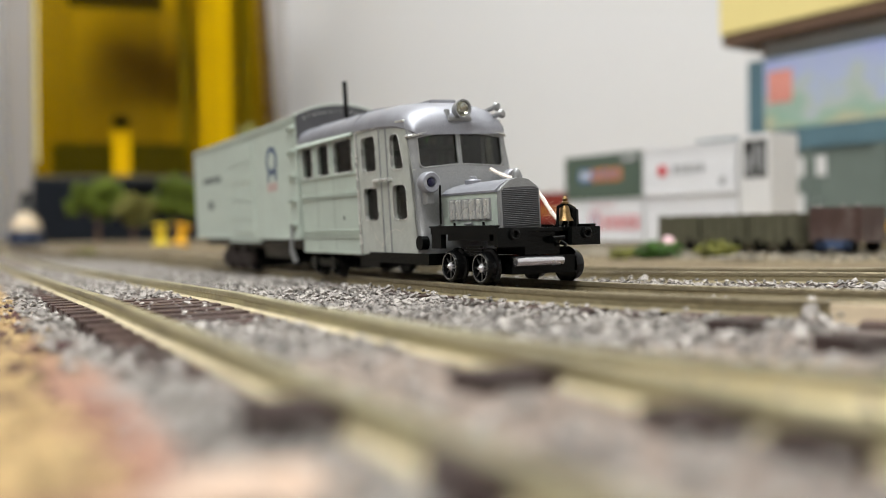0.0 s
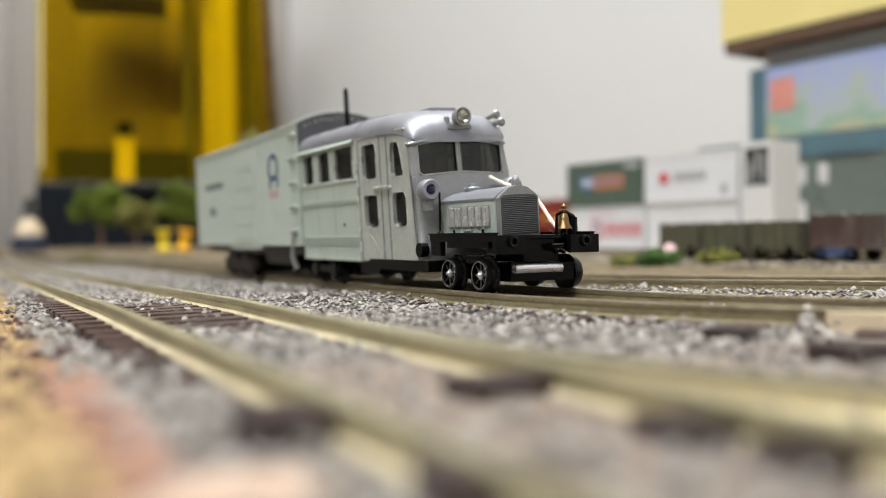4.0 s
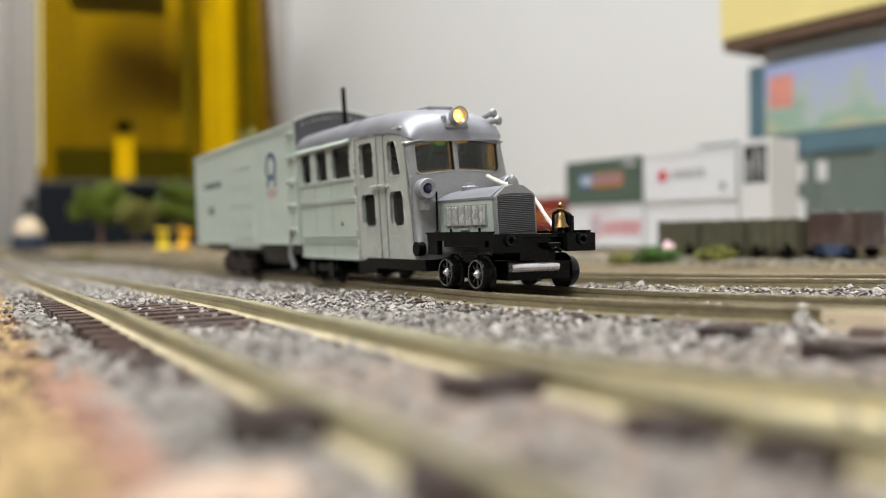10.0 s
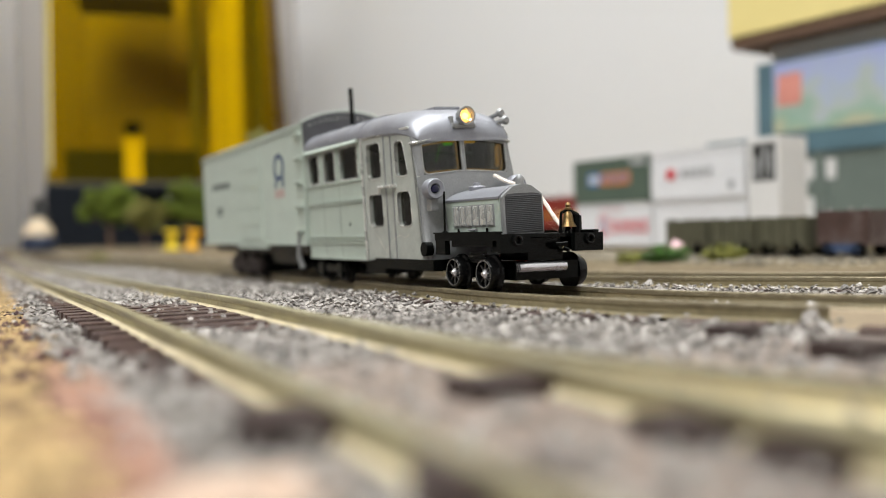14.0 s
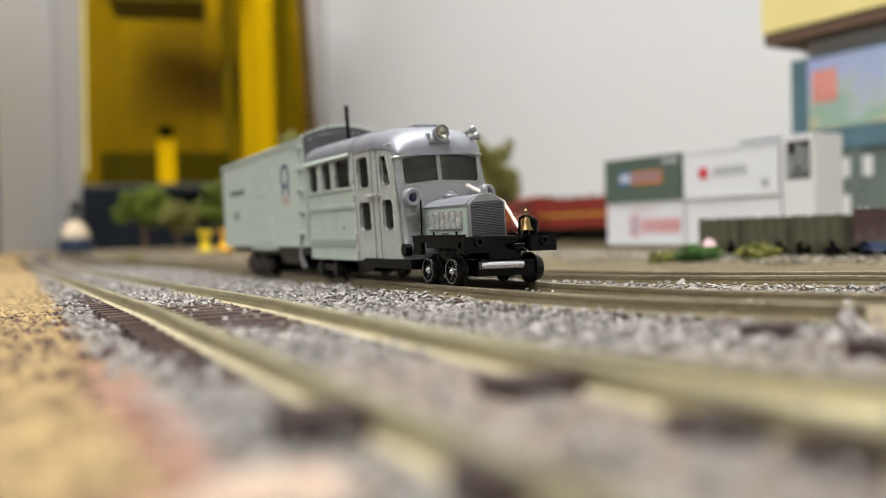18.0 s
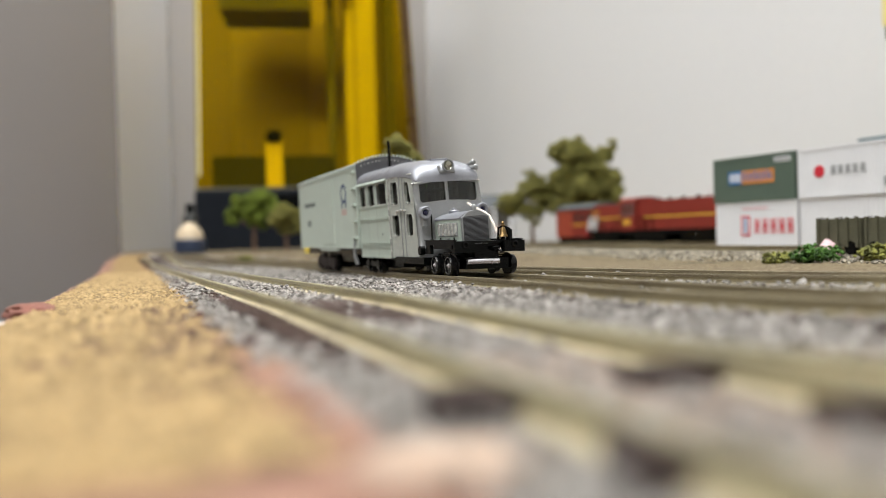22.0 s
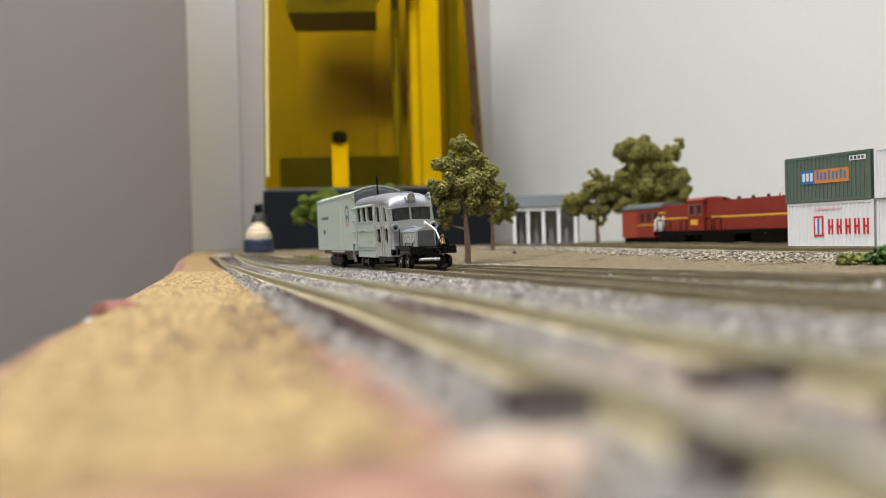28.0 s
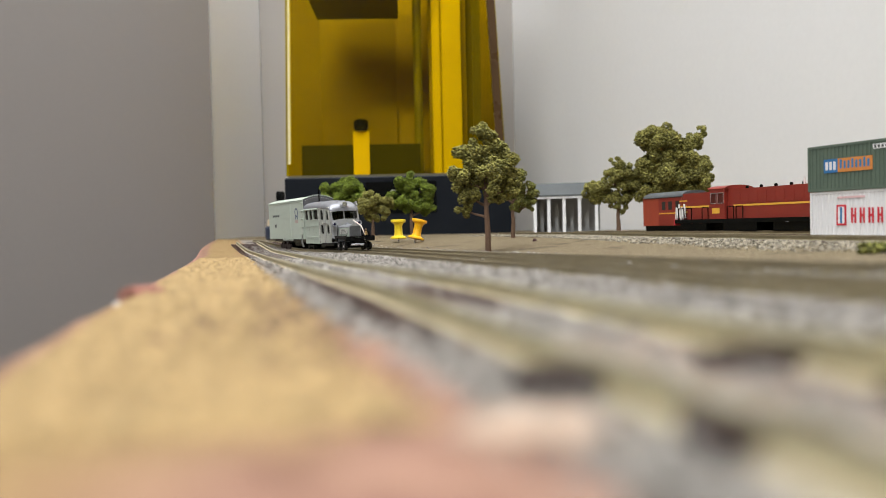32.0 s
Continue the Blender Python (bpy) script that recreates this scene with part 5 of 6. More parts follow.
def freight_box(car):
    """The box body on its own pivot behind the bus; its space starts at the pivot."""
    L, W, Z0, Z1 = 72.0, 7.8, 5.1, 25.0
    crown = lambda y: 2.0 * (1 - (y / 8.2) ** 2)
    body = part("box_body", boxed(-L, 0, -W, W, Z0, Z1), M_BOX, car, "pale green-grey box body", bevel=0.15)
    ring = [(y, Z1 + 0.05 + crown(y)) for y in np.linspace(8.1, -8.1, 17)]
    part("box_roof", loft([[(s, y, z) for y, z in ring] + [(s, -7.8, Z1 - 0.15), (s, 7.8, Z1 - 0.15)] for s in (-L - 0.3, 0.35)]), M_BOX, body, "pale arched box roof", smooth=True)
    ring = [(y, Z1 + 0.14 + crown(y)) for y in np.linspace(7.9, -7.9, 15)]
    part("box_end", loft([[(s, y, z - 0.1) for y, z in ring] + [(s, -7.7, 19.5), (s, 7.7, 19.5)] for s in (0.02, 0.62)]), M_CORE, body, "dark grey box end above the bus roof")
    for k in range(19):
        y = 8.0 - 16.0 * k / 18
        part("roof_rivet", lathed(((0.27, -0.15), (0.25, 0.36), (0.1, 0.5)), (0.25, y, Z1 + 0.08 + crown(y)), "Z", 8), M_BOX, body)
    for k in range(15):
        y = 6.6 - 13.2 * k / 14
        part("end_rivet", lathed(((0.2, -0.05), (0.16, 0.12), (0.05, 0.18)), (0.5, y, Z1 - 0.9 + crown(y)), "X", 8), M_FRAME, body)
    part("underframe", boxed(-L + 1, -1, -5.6, 5.6, 3.4, 5.05), M_BLACK, body, "black underframe", bevel=0.2)
    part("rear_bogie", boxed(-52, -28.5, -4.8, 4.8, -0.4, 3.4), M_BLACK, body, "black rear bogie", bevel=0.3)
    for y in (-7.1, 6.5):
        frame_bm = bmesh.new()
        box(frame_bm, -51.4, -29.2, y, y + 0.6, 0.5, 2.2)
        for a in (-44.6, -36.0):
            box(frame_bm, a - 1.3, a + 1.3, y - 0.1, y + 0.7, -0.2, 3.3)
        for a in (-49.0, -40.2, -31.6):
            box(frame_bm, a - 1.3, a + 1.3, y - 0.25, y + 0.85, -0.5, 2.4)
        part("bogie_side_frame", frame_bm, M_BOGIE, body, bevel=0.15)
    for s in (-49.0, -40.2, -31.6):
        for side in (-1, 1):
            wheel(body, s, side, 2.4, False, -1.35)
    part("battery_box", boxed(-26, -10, -5.8, 5.8, 1.6, 3.4), M_BLACK, body, bevel=0.2)
    for sg in (-1, 1):
        def side(a, b):
            return min(sg * a, sg * b), max(sg * a, sg * b)

        hose = bmesh.new()
        tube(hose, (-3.6, sg * 7.4, 1.2), (-3.9, sg * 8.0, 3.4), 0.5, 0.45, 10)
        tube(hose, (-3.9, sg * 8.0, 3.3), (-3.2, sg * 8.0, 7.2), 0.38, 0.3, 10)
        part("brake_hose", hose, M_DARKSILVER, body, "grey upright hose", smooth=True)
        for k in range(5):
            z = 7.6 + k * 3.95
            rung = bmesh.new()
            tube(rung, (-3.4, sg * 8.35, z), (-0.7, sg * 8.35, z + 0.2), 0.26, 0.26, 8)
            for s in (-3.4, -0.7):
                tube(rung, (s, sg * 7.6, z - 0.1), (s, sg * 8.45, z + 0.05), 0.36, 0.3, 8)
            part("grab_iron", rung, M_BOX, body, smooth=True)
        for k in range(21):
            z = 5.9 + k * 0.93
            part("corner_rivet", lathed(((0.24, -0.1), (0.2, 0.14), (0.06, 0.22)) if sg > 0 else ((0.06, -0.22), (0.2, -0.14), (0.24, 0.1)), (-0.4, sg * W, z), "Y", 8), M_BOX, body)
        corner = boxed(-0.9, 0.1, *side(W - 0.2, W + 0.12), Z0, Z1)
        part("corner_strip", corner, M_BOX, body, bevel=0.06)
        door = part("sliding_door", boxed(-40, -24.5, *side(W - 0.1, W + 0.22), 6.2, 23.0), M_BOX, body, "pale sliding door panel", bevel=0.12)
        for k in range(4):
            part("door_rib", boxed(-39.6, -24.9, *side(W + 0.2, W + 0.32), 9.0 + k * 3.6, 9.3 + k * 3.6), M_BOX, door, bevel=0.08)
        for s in (-39.4, -34.6, -29.8, -25.1):
            for k in range(12):
                part("door_rivet", lathed(((0.16, -0.05), (0.12, 0.1), (0.04, 0.15)) if sg > 0 else ((0.04, -0.15), (0.12, -0.1), (0.16, 0.05)), (s, sg * (W + 0.22), 7.2 + k * 1.32), "Y", 6), M_BOX, door)
        part("side_sill", boxed(-L + 0.2, -1.0, *side(W - 0.1, W + 0.16), Z0, Z0 + 0.6), M_BOX, body, bevel=0.08)
        part("eave_strip", boxed(-L + 0.2, -1.0, *side(W - 0.1, W + 0.2), Z1 - 0.7, Z1 - 0.2), M_BOX, body, bevel=0.08)
        step = boxed(-42, -22, *side(W - 0.4, W + 0.3), 4.4, 4.9)
        part("door_step", step, M_BOX, body, bevel=0.1)
        # printed emblem and lettering bars
        emblem = bmesh.new()
        for k in range(22):
            a, b = k * math.tau / 22, (k + 1) * math.tau / 22
            vs = [emblem.verts.new((-13.4 + 3.1 * r * math.cos(t), sg * (W + 0.02), 18.9 + 2.5 * r * math.sin(t))) for r, t in ((1.0, a), (1.0, b), (0.64, b), (0.64, a))]
            emblem.faces.new(vs)
        for s in (-16.1, -12.0):
            vs = [emblem.verts.new((s + q[0], sg * (W + 0.02), q[1])) for q in ((0, 15.3), (1.3, 15.3), (1.6, 17.0), (0.6, 17.0))]
            emblem.faces.new(vs)
        part("emblem_ring", emblem, M_BLUE, body, "dark blue printed ring emblem")
        part("emblem_foot", boxed(-16.2, -10.6, *side(W, W + 0.02), 13.5, 15.0), M_RED, body, "faded red printed foot")
        for a, b in ((-63.2, -60.2), (-59.6, -56.4), (-55.8, -52.6), (-52.0, -48.2)):
            part("lettering_bar", boxed(a, b, *side(W, W + 0.02), 17.2, 18.4), M_INK, body, "unreadable dark lettering")
        for a, b in ((-59.4, -57.6), (-57.2, -55.2)):
            part("lettering_bar", boxed(a, b, *side(W, W + 0.02), 11.4, 13.2), M_INK, body, "unreadable dark numerals")
    part("end_door", boxed(-L - 0.3, -L, -2.5, 2.5, 6.0, 20.5), M_BOX, body, bevel=0.1)
    return body


CAR, BULB, CAB_GLINT, EDGE_LIGHT = railcar()
BOX_BODY = freight_box(CAR)
cam.data.dof.use_dof = True
FOCUS = new("focus_mark")
FOCUS.empty_display_size = 0.005
cam.data.dof.focus_object = FOCUS
cam.data.dof.aperture_fstop = 18.0


# ---- trees and bushes ----
def tree(x, y, height, crowns, foliage, label, seed, trunk=1.3, lean=(0, 0)):
    """A tapered trunk with limbs and a crown of foam crumbs. crowns: (x, y, z, radius) lobes above the foot."""
    rng = np.random.default_rng(seed)
    t = thing("tree", x, y, ground_z(x, y) - 0.4, 0, label, "tree", "model trees")
    bm = bmesh.new()
    top = Vector((lean[0], lean[1], height * 0.72))
    steps = [Vector((0, 0, 0)).lerp(top, k / 6) + Vector((rng.normal(0, 0.25), rng.normal(0, 0.25), 0)) * (k > 0) for k in range(7)]
    tube(bm, (0, 0, -0.3), (0, 0, 0.8), trunk * 1.5, trunk * 1.05, 10)
    for k in range(6):
        tube(bm, steps[k], steps[k + 1], trunk * (1.05 - k * 0.13), trunk * (1.05 - (k + 1) * 0.13), 9)
    part("trunk", bm, M_BARK, t, smooth=True)
    for cx, cy, cz, r in crowns:
        start = Vector((0, 0, 0)).lerp(top, min(0.95, max(0.3, (cz - r * 0.9) / top.z)))
        bm = bmesh.new()
        mid = start.lerp(Vector((cx, cy, cz)), 0.55) + Vector((0, 0, -r * 0.12))
        tube(bm, start, mid, trunk * 0.5, trunk * 0.32, 7)
        tube(bm, mid, Vector((cx, cy, cz)), trunk * 0.32, trunk * 0.14, 7)
        part("limb", bm, M_BARK, t, smooth=True)
    vs, fs, base = [], [], 0
    for cx, cy, cz, r in crowns:
        clumps = max(10, int(2.2 * r))
        d = rng.normal(size=(clumps, 3))
        d /= np.linalg.norm(d, axis=1)[:, None]
        centres = np.array([cx, cy, cz]) + d * (r * rng.uniform(0.45, 0.98, clumps))[:, None] * np.array([1, 1, 0.86])
        size = r * rng.uniform(0.22, 0.40, clumps)
        for c, s in zip(centres, size):
            k = int(44 + 17 * s * s) if s < 4 else 300
            e = rng.normal(size=(k, 3))
            e /= np.linalg.norm(e, axis=1)[:, None]
            places = c + e * s * rng.uniform(0.7, 1.08, k)[:, None]
            v, f = crumbs(rng, places, rng.uniform(0.26, 0.62, k) * (0.75 + 0.12 * s), 0.9)
            vs.append(v)
            fs += (np.array(f) + base).tolist()
            base += len(v)
    crown = join_mesh("crown", np.concatenate(vs), fs, foliage, t)
    return t


tree(17.8, 330, 54, [(-1, 0, 46, 5), (2, 1, 39, 7.5), (-6, 0, 38, 6.5), (8, 0, 33, 7), (-11, 0, 30, 6), (-1, -2, 29, 8), (5, 3, 24, 6), (-7, 1, 23, 5.5), (-9, 1, 17, 3.4), (11, 1, 26, 4.5)], M_LEAF, "tall olive-green model tree beside the tracks", 3, 1.25)
tree(37, 440, 38, [(2, 0, 31, 7), (8, 1, 25, 6), (-5, 1, 24, 6), (4, 0, 19, 5.5), (10, 0, 18, 4)], M_LEAF_Y, "smaller yellow-green model tree behind another", 5, 1.2)
tree(146, 545, 72, [(-8, 0, 60, 11), (3, 2, 54, 13), (17, 0, 58, 6), (21, 1, 64, 5), (11, 0, 43, 13), (20, 0, 35, 10), (-9, 0, 43, 11), (0, -2, 36, 12), (18, 2, 44, 9), (-8, 0, 30, 9), (8, 0, 28, 10)], M_LEAF, "broad olive-green model tree behind the red train", 7, 2.6)
tree(115, 552, 44, [(-14, 0, 27, 8.5), (-12, 0, 29, 7.5), (12, 0, 36, 7), (-5, 0, 37, 7), (4, 0, 39, 8), (8, 0, 28, 9), (-4, 1, 24, 7), (-1, 0, 47, 4), (2, 0, 18, 5)], M_LEAF, "bushy olive-green model tree beside a shed", 11, 1.5)
tree(-72, 610, 49, [(-8, 0, 33, 9), (5, 0, 37, 10), (14, 0, 29, 8), (-14, 0, 25, 7), (2, 0, 25, 9)], M_LEAF_B, "bright green model tree before the machine", 13, 1.4)
tree(-21, 600, 49, [(-3, 0, 39, 9), (7, 0, 33, 9), (-9, 0, 27, 8), (10, 1, 22, 8), (0, 0, 25, 8)], M_LEAF_B, "bright green model tree before the machine", 17, 1.4)
tree(-48, 590, 36, [(0, 0, 26, 8), (8, 0, 23, 7), (-8, 0, 22, 6), (2, 0, 17, 7)], M_LEAF, "dull olive model tree between green ones", 19, 1.2)


def bush(x, y, r, foliage, label, seed):
    rng = np.random.default_rng(seed)
    k = int(260 * r / 4)
    d = rng.normal(size=(k, 3))
    d /= np.linalg.norm(d, axis=1)[:, None]
    places = d * (r * rng.uniform(0.3, 1.0, k))[:, None] * np.array([1.25, 0.8, 0.5]) + np.array([0, 0, r * 0.28])
    v, f = crumbs(rng, places, rng.uniform(0.3, 0.7, k), 0.9)
    ob = join_mesh("bush", v, f, foliage)
    ob.matrix_world = pose(x * MM, y * MM, ground_z(x, y) * MM)
    return tagged(ob, label, "bush", "low bushes")


bush(103, 184, 5, M_BUSH, "low green foam bush beside the siding", 21)
bush(113, 176, 4.5, M_LEAF_Y, "low yellow-green foam bush beside the siding", 22)
bush(97, 190, 3.2, M_LEAF_Y, "small yellow-green foam tuft", 23)
bush(-60, 470, 4, M_LEAF_Y, "small yellow-green tuft on the tan earth", 24)


# ---- push pins ----
def push_pin(x, y, rx, ry, material, label):
    pin = thing("push_pin", x, y, 0, 0, label, "push pin", "push pins")
    pin.matrix_world = pose(x * MM, y * MM, (ground_z(x, y) + 2.0) * MM, rx, ry, 20)
    body = [(4.3, 0), (4.6, 0.4), (4.5, 1.0), (2.7, 1.8), (2.3, 3.2), (2.2, 7.2), (2.6, 8.6), (4.1, 9.5), (4.3, 10.2), (4.1, 10.8), (2.5, 11.0)]
    part("pin_body", lathed(body, (0, 0, 0), "Z", 26), material, pin, smooth=True)
    part("pin_needle", tubed((0, 0, -3), (0, 0, 0.2), 0.5, seg=8), M_STEEL, pin, "steel needle")


push_pin(-24.6, 480, 0, 0, M_PIN_Y, "yellow plastic push pin standing upright in the layout")
push_pin(-14.4, 462, 0, 14, M_PIN_O, "orange-yellow plastic push pin leaning in the layout")


# ---- the red train ----
def van():
    t = thing("guard_van", 136.8, 440, 4.4, 0, "orange-red model van with a grey curved roof", "railway van")
    t.matrix_world = pose(125.0 * MM, 492 * MM, (back_lift(118, 490) + 1.0) * MM, 0, 0, -71.6) @ Matrix.Scale(1.14, 4)
    body = part("van_body", boxed(0, 33, -7.5, 7.5, 3.4, 17.2), M_REDVAN, t, "orange-red van body", bevel=0.2)
    roof = [[(s, 8.0 * math.cos(a), 17.1 + 2.9 * max(0, math.sin(a))) for a in np.linspace(0, math.pi, 13)] + [(s, -7.6, 16.8), (s, 7.6, 16.8)] for s in (0.3, 33.6)]
    part("van_skirt", boxed(0.2, 32.8, -6.6, 6.6, 0.8, 3.3), M_BLACK, t, "black underframe", bevel=0.2)
    for y in (-7.62, 7.62):
        part("side_panel", boxed(13.5, 32.6, min(y, y * 0.985), max(y, y * 0.985), 3.6, 17.0), M_REDLOCO, body, "darker red side panel", bevel=0.05)
    part("van_roof", loft(roof), M_GREYROOF, t, "grey curved roof", smooth=True)
    part("van_end", loft([[(s, 7.6 * math.cos(a), 17.0 + 2.7 * max(0, math.sin(a))) for a in np.linspace(0, math.pi, 13)] + [(s, -7.5, 3.2), (s, 7.5, 3.2)] for s in (-0.5, 0.1)]), M_REDVAN, t, "plain orange-red end")
    for y in (-7.55, 7.55):
        part("waist_line", boxed(14, 32, y - 0.12, y + 0.12, 9.0, 9.6), M_YLINE, body, "yellow waist line")
        for s in (16.5, 22, 28):
            part("van_window", boxed(s, s + 3, y - 0.12, y + 0.12, 11, 15), M_RUBBER, body, "dark window")
    for s in (6, 27):
        for y in (-5.2, 5.2):
            part("wheel", lathed(((2.2, -0.7), (2.2, 0.7)), (s, y, 2.2), "Y", 18), M_TYRE, t)
        part("bogie", boxed(s - 4, s + 4, -5.6, 5.6, 1.6, 3.4), M_BLACK, t, bevel=0.2)
    return t


def locomotive():
    t = thing("locomotive", 0, 0, 0, 0, "brick-red model diesel locomotive with yellow lining", "locomotive")
    t.matrix_world = pose(132.7 * MM, 457 * MM, (back_lift(130, 457) + 1.0) * MM, 0, 0, -71.6) @ Matrix.Scale(1.12, 4)
    part("footplate", boxed(0, 95, -7.2, 7.2, 4.4, 6.2), M_BLACK, t, "black footplate", bevel=0.15)
    hood = part("short_bonnet", boxed(4, 27, -5.2, 5.2, 6.2, 18.4), M_REDLOCO, t, "red short bonnet", bevel=0.5)
    cab = part("cab", boxed(27.1, 38, -7.3, 7.3, 6.2, 19.6), M_REDLOCO, t, "red cab", bevel=0.4)
    part("cab_roof", loft([[(s, 7.6 * math.cos(a), 19.4 + 1.6 * max(0, math.sin(a))) for a in np.linspace(0, math.pi, 11)] + [(s, -7.4, 19.2), (s, 7.4, 19.2)] for s in (26.4, 38.8)]), M_REDLOCO, cab, smooth=True)
    long_hood = part("long_bonnet", boxed(38.1, 92, -5.6, 5.6, 6.2, 18.9), M_REDLOCO, t, "red long bonnet", bevel=0.5)
    for y in (-1, 1):
        for s in (28.6, 33.6):
            part("cab_window", boxed(s, s + 3.6, min(y * 7.25, y * 7.36), max(y * 7.25, y * 7.36), 13.2, 17.4), M_PANE, cab, "cab window")
            fb = bmesh.new()
            window_frame(fb, s, s + 3.6, 13.2, 17.4, y * 7.35, 0.3, 0.2)
            part("window_frame", fb, M_STEEL, cab)
        part("number_panel", boxed(29.2, 34.5, min(y * 7.25, y * 7.36), max(y * 7.25, y * 7.36), 8.6, 11.0), M_YLINE, cab, "small yellow number panel, unreadable")
        part("lining", boxed(5, 26.5, min(y * 5.2, y * 5.3), max(y * 5.2, y * 5.3), 11.6, 12.4), M_YLINE, hood, "yellow lining")
        for k in range(3):
            part("lining", boxed(1.2 + 3 * 0, 7.5, min(y * 5.22, y * 5.34), max(y * 5.22, y * 5.34), 9.5 + k * 2.6, 10.1 + k * 2.6), M_YLINE, hood, "short yellow chevron line")
        part("lining", boxed(42, 92, min(y * 5.6, y * 5.72), max(y * 5.6, y * 5.72), 11.4, 12.2), M_YLINE, long_hood, "yellow lining")
        for k in range(9):
            s = 42 + k * 5.4
            part("access_door", boxed(s, s + 4.6, min(y * 5.6, y * 5.72), max(y * 5.6, y * 5.72), 12.8, 17.6), M_REDLOCO, long_hood, bevel=0.1)
        for s in (3.0, 9.0, 21.5, 27.0, 39.5, 45.5):
            rail_bm = bmesh.new()
            tube(rail_bm, (s, y * 7.1, 6.0), (s, y * 7.1, 11.4), 0.22, seg=8)
            tube(rail_bm, (s, y * 7.1, 11.4), (s + 4.4, y * 7.1, 11.4), 0.22, seg=8)
            tube(rail_bm, (s + 4.4, y * 7.1, 11.4), (s + 4.4, y * 7.1, 6.0), 0.22, seg=8)
            part("handrail", rail_bm, M_BLACK, t, "black handrail")
        part("fuel_tank", boxed(36, 58, min(y * 3.4, y * 6.6), max(y * 3.4, y * 6.6), 0.6, 4.4), M_BLACK, t, bevel=0.4)
        pipes = bmesh.new()
        for k in range(4):
            tube(pipes, (-0.6 + k * 2.1, y * 6.2, 5.4 + k % 2), (0.8 + k * 2.1, y * 6.6, 12.0 + 1.5 * (k % 2)), 0.42, seg=8)
            tube(pipes, (0.8 + k * 2.1, y * 6.6, 12.0 + 1.5 * (k % 2)), (1.6 + k * 2.1, y * 6.4, 7.0), 0.35, seg=8)
        part("end_pipework", pipes, M_CARD, t, "white end pipes and hoses")
    for s in (44, 53, 62, 71, 78, 84):
        part("roof_vent", lathed(((0.7, 0), (0.7, 1.2), (0.4, 1.5)), (s, 0, 18.8), "Z", 12), M_BLACK, long_hood)
    part("roof_horn", lathed(((0.4, 0), (0.4, 3.0), (0.3, 3.4)), (80.5, -2, 18.8), "Z", 10), M_CARD, long_hood, "white roof fitting")
    for c in (14, 78):
        part("bogie", boxed(c - 10, c + 10, -6.7, 6.7, 0.7, 4.3), M_BLACK, t, bevel=0.3)
        for s in (c - 7, c, c + 7):
            for y in (-5.2, 5.2):
                part("wheel", lathed(((2.6, -0.7), (2.6, 0.7)), (s, y, 2.6), "Y", 20), M_TYRE, t)
    part("buffer_beam", boxed(-0.8, 0, -7, 7, 3.6, 6.4), M_LOGORED, t, "red buffer beam", bevel=0.1)
    return t


van()
locomotive()


# ---- containers ----
def container(x, y, z, rz, length, paint, label, logo):
    """A ribbed shipping container; its long side looks to -y of its own space."""
    t = thing("shipping_container", x, y, z, rz, label, "shipping container", "stacked containers")
    w, h = 15.2, 16.3
    shell = part("shell", boxed(0, length, 0.3, w - 0.3, 0.4, h - 0.4), paint, t)
    for a, b, c, d in ((0, 1.0, 0, 1.0), (length - 1, length, 0, 1.0), (0, 1.0, w - 1.0, w), (length - 1, length, w - 1.0, w)):
        part("corner_post", boxed(a, b, c, d, 0, h), paint, t, bevel=0.1)
    for z0 in (0, h - 0.9):
        for a, b, c, d in ((1.02, length - 1.02, 0, 0.8), (1.02, length - 1.02, w - 0.8, w), (0, 0.8, 1.02, w - 1.02), (length - 0.8, length, 1.02, w - 1.02)):
            part("edge_rail", boxed(a, b, c, d, z0, z0 + 0.9), paint, t, bevel=0.08)
    n = int(length / 1.9)
    for k in range(n):
        s = 1.6 + k * (length - 3.2) / n
        part("side_rib", boxed(s, s + 0.7, 0.08, 0.5, 0.9, h - 0.9), paint, t, bevel=0.12)
    for k in range(6):
        part("end_rib", boxed(0.05, 0.5, 1.6 + k * 2.1, 2.4 + k * 2.1, 0.9, h - 0.9), paint, t, bevel=0.12)
    logo(t, length)
    return t


def flat(t, a, b, z0, z1, material, label, out=0.0):
    return part("printed_mark", boxed(a, b, -0.04 - out, 0.1 - out * 0.5, z0, z1), material, t, label)


def logo_green(t, n):
    flat(t, 7.8, 14.2, 6.4, 11.2, M_LOGOBLUE, "blue square mark")
    flat(t, 14.2, 29.2, 6.4, 11.2, M_LOGOORANGE, "orange panel mark")
    for k in range(3):
        flat(t, 8.6 + k * 1.8, 9.8 + k * 1.8, 7.4, 10.3, M_WHITE, "pale bar on the mark", 0.03)
    for k in range(8):
        flat(t, 15.2 + k * 1.7, 16.1 + k * 1.7, 7.6, 10.2 if k % 3 else 10.8, M_LOGOBLUE, "dark bar on the mark", 0.03)
    flat(t, 29.5, 36.2, 13.2, 14.8, M_WHITE, "small white stencil plate")
    for k in range(4):
        flat(t, 30 + k * 1.5, 30.9 + k * 1.5, 13.5, 14.5, M_INK, "dark stencil bar", 0.03)


